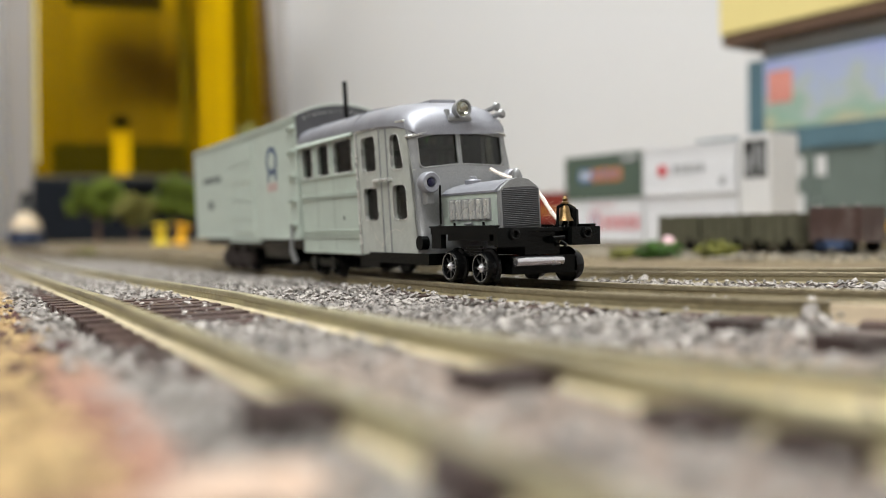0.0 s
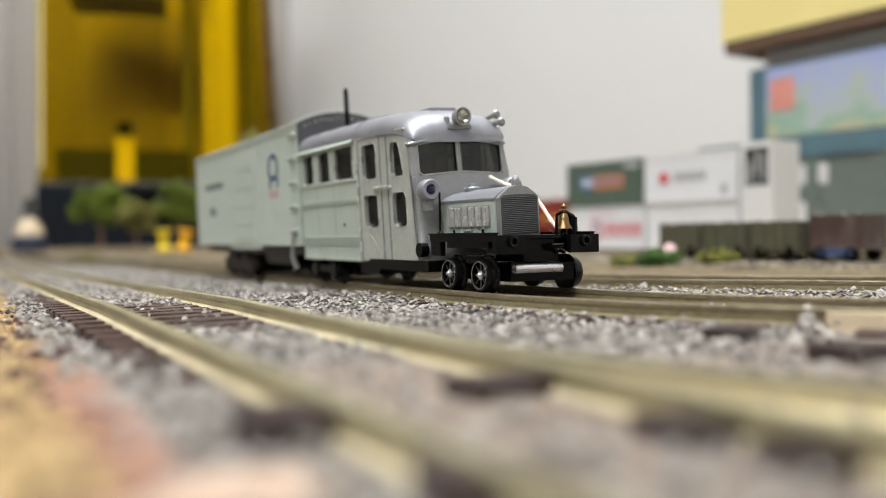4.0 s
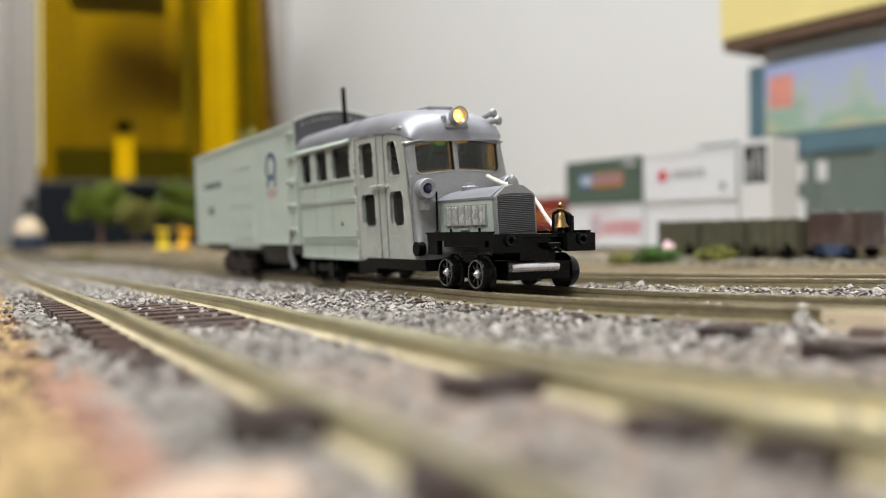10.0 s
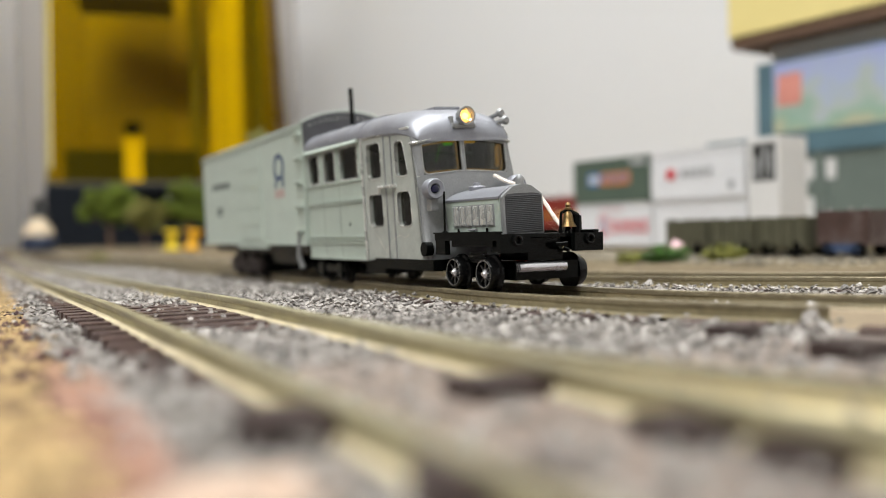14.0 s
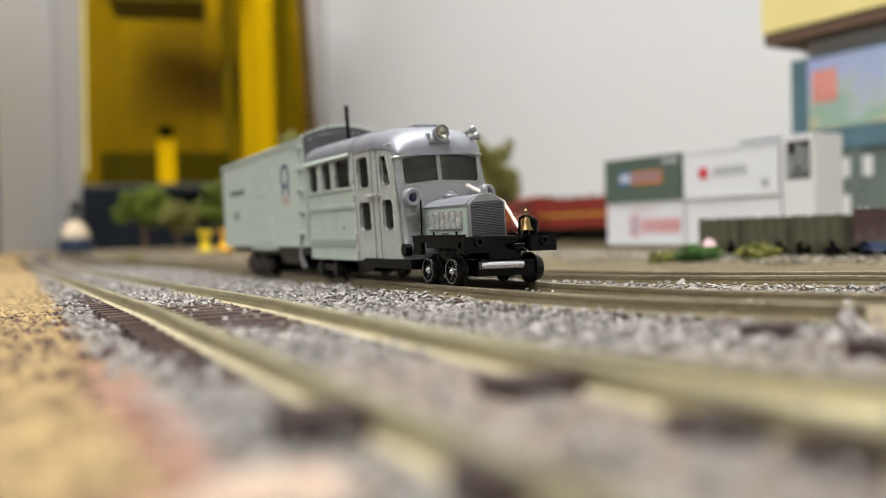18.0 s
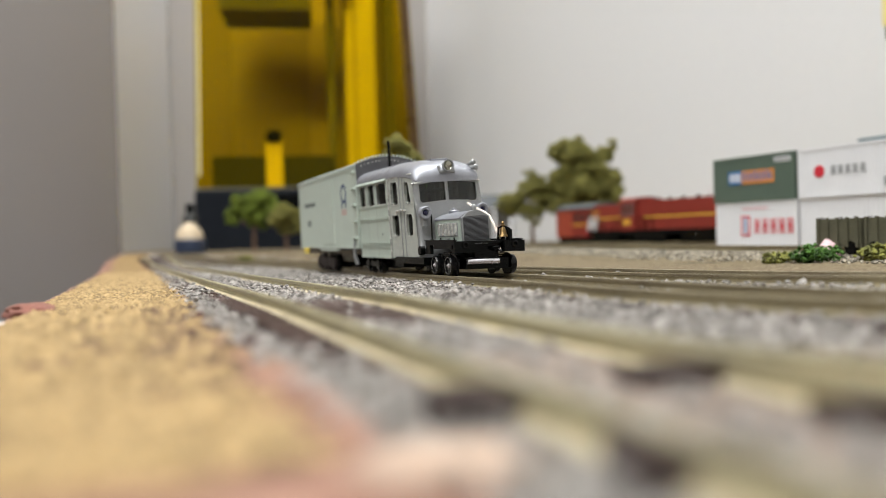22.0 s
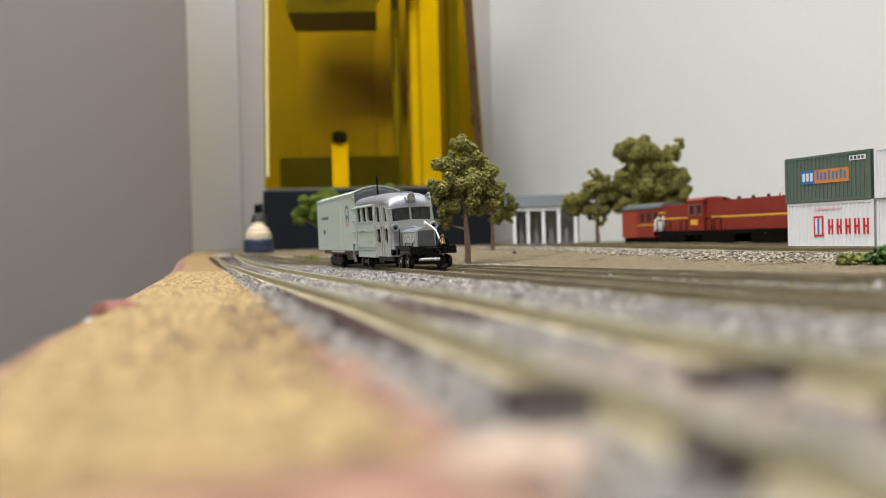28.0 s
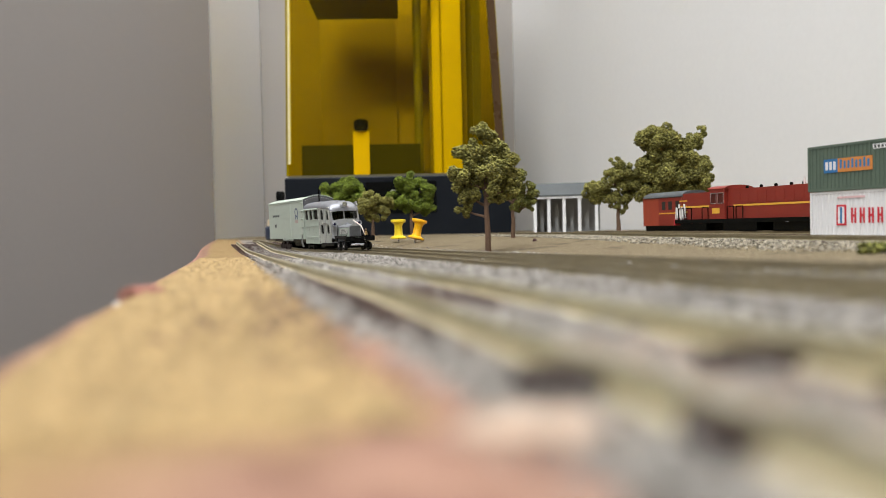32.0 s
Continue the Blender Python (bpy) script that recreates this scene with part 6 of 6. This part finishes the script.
def logo_red(t, n):
    flat(t, 12.5, 16.8, 4.2, 11.4, M_LOGORED, "red square mark")
    flat(t, 13.2, 16.1, 4.9, 10.7, M_WHITE, "white inset of the mark", 0.03)
    flat(t, 14.2, 15.1, 5.0, 10.6, M_LOGOBLUE, "blue stroke of the mark", 0.05)
    for k in range(5):
        a = 19.0 + k * 3.7
        flat(t, a, a + 0.75, 5.0, 10.2, M_LOGORED, "red bar mark")
        flat(t, a + 1.5, a + 2.2, 5.0, 10.2, M_LOGORED, "red bar mark")
        flat(t, a + 0.75, a + 1.5, 7.2, 8.0, M_LOGORED, "red bar mark")
    flat(t, 13, 25, 13.6, 14.3, M_PINK, "faint pink lettering bar")


def logo_dot(t, n):
    dot = bmesh.new()
    tube(dot, (8.6, -0.05, 8.4), (8.6, 0.2, 8.4), 2.0, 2.0, 20)
    part("printed_mark", dot, M_LOGORED, t, "round red mark")
    for k in range(5):
        flat(t, 13.2 + k * 2.7, 14.9 + k * 2.7, 7.2, 9.9, M_SHEDGREY, "grey lettering bar")
    flat(t, n - 6, n - 4, 2.5, 5.0, M_SHEDGREY, "small grey stencil bar")


def logo_none(t, n):
    pass


ZC = 1.5
container(134.9, 310, ZC, -70.5, 38, M_WHITE, "white shipping container with red marks, bottom of the stack", logo_red)
container(134.4, 310.5, ZC + 16.4, -70.5, 38, M_GREEN, "grey-green shipping container on a white one", logo_green)
container(148.2, 273.5, ZC, -70.5, 38, M_WHITE, "plain white shipping container at the bottom", logo_none)
container(147.6, 273.5, ZC + 16.4, -70.5, 38, M_WHITE, "white shipping container with a round red mark", logo_dot)


def poster_panel():
    t = thing("display_card", 161.8, 236.5, ZC + 16.5, -70.5, "white card with a dark square picture beside the containers", "display card")
    t.matrix_world = pose(161.6 * MM, 235.5 * MM, ZC * MM, 0, 0, -70.5)
    part("card", boxed(-1.5, 9.5, 0, 14, 0, 34), M_CARD, t, bevel=0.2)
    part("dark_picture", boxed(0.2, 8.2, -0.06, 0.3, 20.5, 32.0), M_RUBBER, t, "dark square picture")
    for k, (a, b, c, d) in enumerate(((1.0, 2.6, 21.5, 28), (3.6, 5.2, 24, 31), (4.2, 5.0, 21, 23.4), (6.2, 7.4, 22, 30))):
        part("picture_mark", boxed(a, b, -0.1, 0.2, c, d), M_SHEDGREY, t, "grey mark in the picture")


poster_panel()


# ---- olive wagons before the containers ----
def open_wagon(s, label):
    t = thing("open_wagon", 0, 0, 0, 0, label, "open wagon", "olive wagons")
    x, y = 117.5 + 0.335 * s, 203 - 0.945 * s
    t.matrix_world = pose(x * MM, y * MM, (back_lift(x, y) + 0.5) * MM, 0, 0, -70.5)
    part("wagon_floor", boxed(0, 12.6, -4.8, 4.8, 1.6, 2.6), M_OLIVE, t, bevel=0.15)
    for y0, y1 in ((-5, -4.3), (4.3, 5)):
        part("wagon_side", boxed(0, 12.6, y0, y1, 2.6, 8.6), M_OLIVE, t, "olive wagon side", bevel=0.12)
    for x0, x1 in ((0, 0.7), (11.9, 12.6)):
        part("wagon_end", boxed(x0, x1, -4.2, 4.2, 2.6, 8.6), M_OLIVE, t, bevel=0.12)
    for k in range(5):
        for y0 in (-5.5, 5.05):
            part("side_stake", boxed(0.4 + k * 2.75, 1.1 + k * 2.75, y0, y0 + 0.45, 1.8, 8.9), M_OLIVE, t, bevel=0.1)
    # small steel domes added to give the glints along the wagon top
    for s2 in (1.5, 7.0, 11.0):
        part("glint_dome", lathed(((0.5, 0), (0.42, 0.35), (0.05, 0.5)), (s2, -4.7, 8.65), "Z", 12), M_STEEL, t, "tiny steel dome added for a bright glint", smooth=True)
    for s2 in (2.8, 9.8):
        for y0 in (-4.6, 4.6):
            part("wheel", lathed(((1.6, -0.6), (1.6, 0.6)), (s2, y0, 1.6), "Y", 16), M_TYRE, t)
    return t


for k in range(3):
    open_wagon(k * 13.4, "olive drab open model wagon with upright stakes")
clod("pink_load", 113.6, 197.5, (2.4, 2.4, 3.6), M_PINK, "pale pink rounded lump beside the olive wagons", "lump", seed=12)


def dark_wagon():
    t = thing("dark_wagon", 0, 0, 0, 0, "dark brown model wagon with a blue sill", "wagon")
    x, y = 131.4, 163.8
    t.matrix_world = pose(x * MM, y * MM, (back_lift(x, y) + 0.5) * MM, 0, 0, -70.5)
    part("wagon_body", boxed(0, 11.8, -4.6, 4.6, 2.4, 9.8), M_TIE, t, "dark brown body", bevel=0.3)
    part("blue_sill", boxed(1.5, 9.6, -4.9, -4.62, 1.0, 2.8), M_BLUE, t, "deep blue sill")
    # steel domes added here too, only for their glints
    for s2 in (0.8, 2.6, 7.4, 10.6):
        part("glint_dome", lathed(((0.5, 0), (0.42, 0.35), (0.05, 0.5)), (s2, -4.0, 9.85), "Z", 12), M_STEEL, t, "tiny steel dome added for a bright glint", smooth=True)
    for s2 in (2.5, 9.3):
        for y0 in (-4.3, 4.3):
            part("wheel", lathed(((1.5, -0.6), (1.5, 0.6)), (s2, y0, 1.5), "Y", 16), M_TYRE, t)


dark_wagon()


# ---- boxes stacked at the right ----
def kit_boxes():
    base = thing("storage_case", 222, 326, 1.2, -70.5, "sage-green storage case with a pale window", "case")
    part("case_shell", boxed(-20, 150, 0, 60, 0, 36), M_SAGE, base, bevel=0.8)
    part("case_lid", boxed(-21, 150, -1.2, 60, 36.1, 44), M_TEAL, base, "dark teal lid", bevel=0.8)
    part("case_label", boxed(-14, 40, -0.4, 0.3, 25, 33), M_CARD, base, "pale glossy label strip")
    part("case_latch", boxed(2, 9, -2.4, -0.2, 30, 40), M_SHEDGREY, base, "grey latch", bevel=0.4)
    for k in range(5):
        part("case_rib", boxed(3 + k * 28, 8 + k * 28, -0.8, 0.2, 2, 40), M_SAGE, base, bevel=0.3)
    part("case_window", boxed(12, 36, -0.6, 0.3, 8, 18), M_CARD, base, "pale window panel")
    part("case_stripe", boxed(62, 130, -0.5, 0.3, 3, 6), M_YLINE, base, "dull yellow stripe")
    pic = thing("picture_box", 224, 322, 45.4, -70.5, "card box with a colourful landscape picture", "box")
    part("card_box", boxed(0, 130, 0, 55, 0, 31), M_TEAL, pic, "dark teal card box", bevel=0.3)
    m = bpy.data.materials.new("colourful_print")
    m.use_nodes = True
    n, l = m.node_tree.nodes, m.node_tree.links
    tc, noise_node, sep, ramp = n.new("ShaderNodeTexCoord"), n.new("ShaderNodeTexNoise"), n.new("ShaderNodeSeparateXYZ"), n.new("ShaderNodeValToRGB")
    noise_node.inputs["Scale"].default_value = 55
    l.new(tc.outputs["Object"], noise_node.inputs["Vector"])
    l.new(tc.outputs["Object"], sep.inputs[0])
    add = n.new("ShaderNodeMath")
    add.operation = "MULTIPLY_ADD"
    l.new(sep.outputs["Z"], add.inputs[0])
    add.inputs[1].default_value = 26.0
    l.new(noise_node.outputs["Fac"], add.inputs[2])
    shift = n.new("ShaderNodeMath")
    shift.operation = "MULTIPLY"
    l.new(add.outputs[0], shift.inputs[0])
    shift.inputs[1].default_value = 0.72
    l.new(shift.outputs[0], ramp.inputs[0])
    els = ramp.color_ramp.elements
    els[0].position, els[0].color = 0.38, (0.50, 0.50, 0.34, 1)
    els[1].position, els[1].color = 0.95, (0.38, 0.42, 0.72, 1)
    for pos, col in ((0.50, (0.30, 0.46, 0.36, 1)), (0.62, (0.46, 0.52, 0.48, 1)), (0.72, (0.42, 0.48, 0.66, 1))):
        e = els.new(pos)
        e.color = col
    l.new(ramp.outputs[0], n["Principled BSDF"].inputs["Base Color"])
    n["Principled BSDF"].inputs["Roughness"].default_value = 0.3
    part("printed_front", boxed(8, 129, -0.3, 0.2, 1, 30), m, pic, "colourful landscape print")
    part("printed_patch", boxed(10, 21, -0.5, 0.1, 12, 25), M_PATCH, pic, "orange-red printed patch")
    part("printed_patch", boxed(62, 78, -0.5, 0.1, 8, 22), M_PINK, pic, "pale pink printed patch")
    carton = thing("white_carton", 232, 322, 76.6, -70.5, "flat white carton between two boxes", "carton")
    part("carton_body", boxed(0, 120, 0, 48, 0, 7.7), M_CARD, carton, bevel=0.4)
    top = thing("yellow_box", 216.5, 331, 84.5, -70.5, "large pale yellow card box on top of a stack", "box")
    part("box_base", boxed(0.8, 149, 0.8, 69, 0, 9.0), M_BARK, top, "brown box base", bevel=0.4)
    part("box_lid", boxed(0, 150, 0, 70, 5.0, 60), M_PALEYELLOW, top, "pale yellow lid", bevel=1.2)


kit_boxes()


# ---- shed ----
def shed():
    t = thing("open_shed", 72, 625, 0, 0, "pale grey open model shed with white posts", "shed")
    t.matrix_world = pose(70 * MM, 628 * MM, (ground_z(75, 625) - 0.2) * MM, 0, 0, -14)
    roof = [[(s, y, z) for y, z in ((-14, 28), (0, 37), (14, 30), (14, 29), (0, 36), (-14, 27))] for s in (-3, 48)]
    part("roof", loft(roof), M_GREYROOF, t, "grey shed roof")
    part("back_wall", boxed(0, 46, 11, 12, 0, 29), M_SHEDGREY, t, bevel=0.1)
    part("end_wall", boxed(0, 0.8, -3, 11, 0, 29), M_SHEDGREY, t, bevel=0.1)
    part("fascia", boxed(-3, 48, -13.6, -13, 25.4, 28), M_WHITE, t, "white fascia", bevel=0.1)
    for s in (0, 10, 21, 32, 44):
        part("post", boxed(s, s + 2.2, -13, -10.8, 0, 26), M_WHITE, t, "white post", bevel=0.1)
    for k in range(4):
        part("stall_board", boxed(3 + k * 11, 5.5 + k * 11, 2, 3, 0, 22), M_SHEDGREY, t, bevel=0.1)


shed()


# ---- resin printer ----
def printer():
    t = thing("resin_printer", -38, 860, 3.6, 0, "desktop resin printer with an amber cover on a black base", "printer")
    t.matrix_world = pose(-38 * MM, 760 * MM, 3.4 * MM, 0, 0, 2)
    base = [[(x, y, z) for x, y in ((-101 + i, 0 + i), (103 - i, 0 + i), (103 - i, 190 - i), (-101 + i, 190 - i))] for z, i in ((-2.2, 0), (50, 0), (51, 0.8))]
    part("base", loft(base), M_PRBLACK, t, "blue-black printer base", bevel=1.5)
    part("screen", boxed(-30, 34, -0.5, 0.4, 18, 46), M_BLACK, t, "dark glossy screen", bevel=0.2)
    part("knob", lathed(((2.6, 0), (2.6, 1.5), (2, 2)), (-5, -2.0, 36), "Y", 20), M_CARD, t, "small pale badge", smooth=True)
    part("rim", boxed(-98, 99, 3, 187, 51.2, 53), M_LINING, t, "amber lower rim of the cover")

    def sheet(a, b, c, d):
        """A thin slanting panel with corners a, b, c, d."""
        bm = bmesh.new()
        pts = [Vector(p) for p in (a, b, c, d)]
        nrm = (pts[1] - pts[0]).cross(pts[3] - pts[0]).normalized() * 2.4
        lo = [bm.verts.new(p) for p in pts]
        hi = [bm.verts.new(p + nrm) for p in pts]
        bm.faces.new(lo)
        bm.faces.new(hi)
        for k in range(4):
            bm.faces.new((lo[k], lo[(k + 1) % 4], hi[(k + 1) % 4], hi[k]))
        return bm

    z0, z1 = 53.2, 330
    lo = [(-98, 6), (96, 6), (96, 185), (-98, 185)]
    hi = [(-94, 14), (83, 14), (83, 177), (-94, 177)]
    for k in range(4):
        a, b = k, (k + 1) % 4
        p = part("cover_panel", sheet((*lo[a], z0), (*lo[b], z0), (*hi[b], z1), (*hi[a], z1)), M_AMBER, t, "transparent amber cover panel")
        p.visible_shadow = False
    part("cover_top", boxed(-94, 84, 14, 177, z1 + 3, z1 + 6), M_AMBER, t, "amber cover top").visible_shadow = False
    for x0, x1 in ((90, 97), ):
        edge = [[(x + d, y, z) for x, y in ((x0, 3), (x1, 3), (x1, 9), (x0, 9))] for z, d in ((z0, 0), (z1, -13))]
        part("cover_edge", loft(edge), M_COVEREDGE, t, "dark amber cover edge")
    part("vat", boxed(-91, 21, 45, 150, 53.2, 84), M_RUBBER, t, "dark resin vat", bevel=2)
    part("tower", boxed(33, 72, 130, 160, 53.2, 300), M_GOLD, t, "tall ochre lift tower", bevel=1)
    part("tower_rail", boxed(36, 66, 122, 129.6, 53.2, 300), M_YPLATE, t, "bright yellow lift rail", bevel=0.6)
    part("lead_screw", tubed((21, 126, 53.2), (21, 126, 290), 4.6, seg=16), M_SCREW, t, "grey lead screw", smooth=True)
    # pale tube added as the reflection streak on the acrylic corner
    part("corner_glint", tubed((-97, 5, 63.5), (-93, 13, 330), 1.5, seg=10), M_GLINT, t, "pale tube for the highlight along the cover corner", smooth=True)
    part("build_arm", boxed(-20, 40, 100, 125, 257, 270), M_LINING, t, "dark build arm", bevel=2)
    # dark block added as the band of shade beneath the round plate
    part("plate_shade", boxed(-82, 2, 52, 128, 222, 240.8), M_LINING, t, "dark block for the shade under the build plate", bevel=2)
    part("side_lining", boxed(73, 81, 60, 166, 63.5, 290), M_LINING, t, "dark side lining")
    part("inner_back", boxed(-84, -2, 168, 172, 63, 300), M_GOLD, t, "ochre back sheet")
    part("inner_back", boxed(-2, 81, 172, 174, 63, 300), M_PLASTER, t, "tan back sheet")
    part("rail_groove", boxed(44, 46, 121.6, 121.96, 53.2, 300), M_GOLD, t, "dark groove in the lift rail")
    part("plate_post", boxed(-42, -27, 40, 44, 53.2, 96), M_YPLATE, t, "bright yellow upright plate", bevel=0.4)
    part("plate_knob", lathed(((5, 0), (7, 3), (7, 9), (5, 11)), (-34.5, 42, 96.2), "Z", 18), M_BLACK, t, "black knob", smooth=True)
    part("top_plate", lathed(((38, 0), (46, 3), (48, 9), (34, 15)), (-40, 90, 241), "Z", 40), M_YPLATE, t, "bright yellow round plate", smooth=True)
    return t


printer()


def jar():
    t = thing("jar", -124, 652, 0.9, 0, "dark blue jar with a cream stepped lid", "jar")
    part("jar_body", lathed(((10.5, 0), (11.5, 1), (11.5, 9), (10, 10.5)), (0, 0, 0), "Z", 28), mat("navy_jar", (0.02, 0.03, 0.06), 0.4, 0, 0.1, 60, 0.05, 10), t, "dark blue jar body", smooth=True)
    part("lid", lathed(((9.8, 10.6), (9.8, 15), (8.2, 16), (7.8, 18.5), (5, 20), (4.6, 22.5), (2, 23)), (0, 0, 0), "Z", 28), M_CREAM, t, "cream stepped lid", smooth=True)


def dark_bottle():
    t = thing("bottle", -128, 676, 0.9, 0, "small dark brown bottle behind a cream-lidded jar", "bottle")
    part("bottle_body", lathed(((5.4, 0), (5.8, 0.8), (5.8, 26), (4.2, 30), (3.0, 31)), (0, 0, 0), "Z", 24), M_RUBBER, t, "dark brown bottle body", smooth=True)
    part("cap", lathed(((3.4, 31.1), (3.4, 37), (2.8, 38)), (0, 0, 0), "Z", 20), M_BLACK, t, "black cap", smooth=True)


jar()
dark_bottle()


def motions():
    """The railcar stands, then runs backwards along its curve; its lamp is lit for a while."""
    rows = [
        (0, 36.6, 98.3, 14.7), (14.3, 36.6, 98.3, 14.7), (15.2, 36.6, 98.3, 14.7), (15.8, 36.55, 98.6, 14.8), (16.5, 36.3, 100.0, 15.0), (17, 35.6, 103.3, 15.1), (18, 33.0, 114.4, 15.3),
        (19, 30.7, 125.1, 15.7), (20, 28.0, 137.5, 16.1), (21, 25.2, 149.5, 16.1), (22, 22.6, 160.5, 16.1), (23, 19.9, 171.4, 16.1), (24, 17.4, 182.0, 16.3), (25, 14.6, 193.7, 16.6), (26, 11.2, 208.2, 17.1),
        (27, 6.7, 226.8, 17.8), (28, 1.4, 249.3, 18.7), (29, -5.5, 277.4, 20.3), (30, -14.9, 311.0, 22.5), (31, -26.2, 347.8, 24.7), (32, -39.6, 387.1, 26.8)]
    walk(CAR, [(t, pose(x * MM, y * MM, (2.0 + back_lift(x, y)) * MM, 0, 0, a - 90)) for t, x, y, a in rows])
    # the box body swings on its pivot as the curve takes it
    turns = ((0, -0.7), (15, -0.7), (16.5, -1.2), (18, -1.6), (20, -1.9), (23, -1.2), (25, -1.1), (28, -1.5), (32, -1.6))
    swing = [(t, pose(-50.5 * MM, 0, 0, 1.3, 0, a)) for t, a in turns]
    walk(BOX_BODY, swing)
    # the wheels roll as far as the car runs
    gone, path = 0.0, [(rows[0][0], 0.0)]
    for (t0, x0, y0, _), (t1, x1, y1, _) in zip(rows, rows[1:]):
        gone += math.hypot(x1 - x0, y1 - y0)
        path.append((t1, gone))
    times, ways = zip(*path)
    for ob, home, radius in WHEELS:
        steps = max(2, int(gone / (radius * 1.25)))
        spins = [(0.0, home)]
        for k in range(1, steps + 1):
            way = gone * k / steps
            t = float(np.interp(way, ways, times))
            if frame(t) > frame(spins[-1][0]) and t > 14.3:
                spins.append((t, home @ Matrix.Rotation(-way / radius, 4, "Y")))
        spins.insert(1, (14.3, home))
        walk(ob, spins)
    # the bulb and the glowing cab glints come forward into view while lit
    for ob, lit, dark in ((BULB, (-10.75, 0, 21.35), (-14.0, 0, 21.0)), (CAB_GLINT, (-12.4, 0, 18.2), (-13.6, 0, 19.9))):
        a, b = (Matrix.Translation(LEAN @ Vector(p) * MM) for p in (lit, dark))
        walk(ob, [(0, b), (4.35, b), (4.45, a), (14.1, a), (14.2, b), (32, b)])
    # the lens refocuses slowly as the railcar draws away
    walk(FOCUS, [(t, pose(0.02, y * MM, 0.01)) for t, y in ((0, 102), (15, 102), (17, 106), (19, 122), (21, 143), (23, 166), (25, 192), (28, 250), (30, 312), (32, 385))])
    a, b = Matrix.Identity(4), Matrix.Translation(Vector((0.5, 0, -5.4)) * MM)
    walk(EDGE_LIGHT, [(0, b), (4.35, b), (4.45, a), (14.1, a), (14.2, b), (32, b)])


motions()
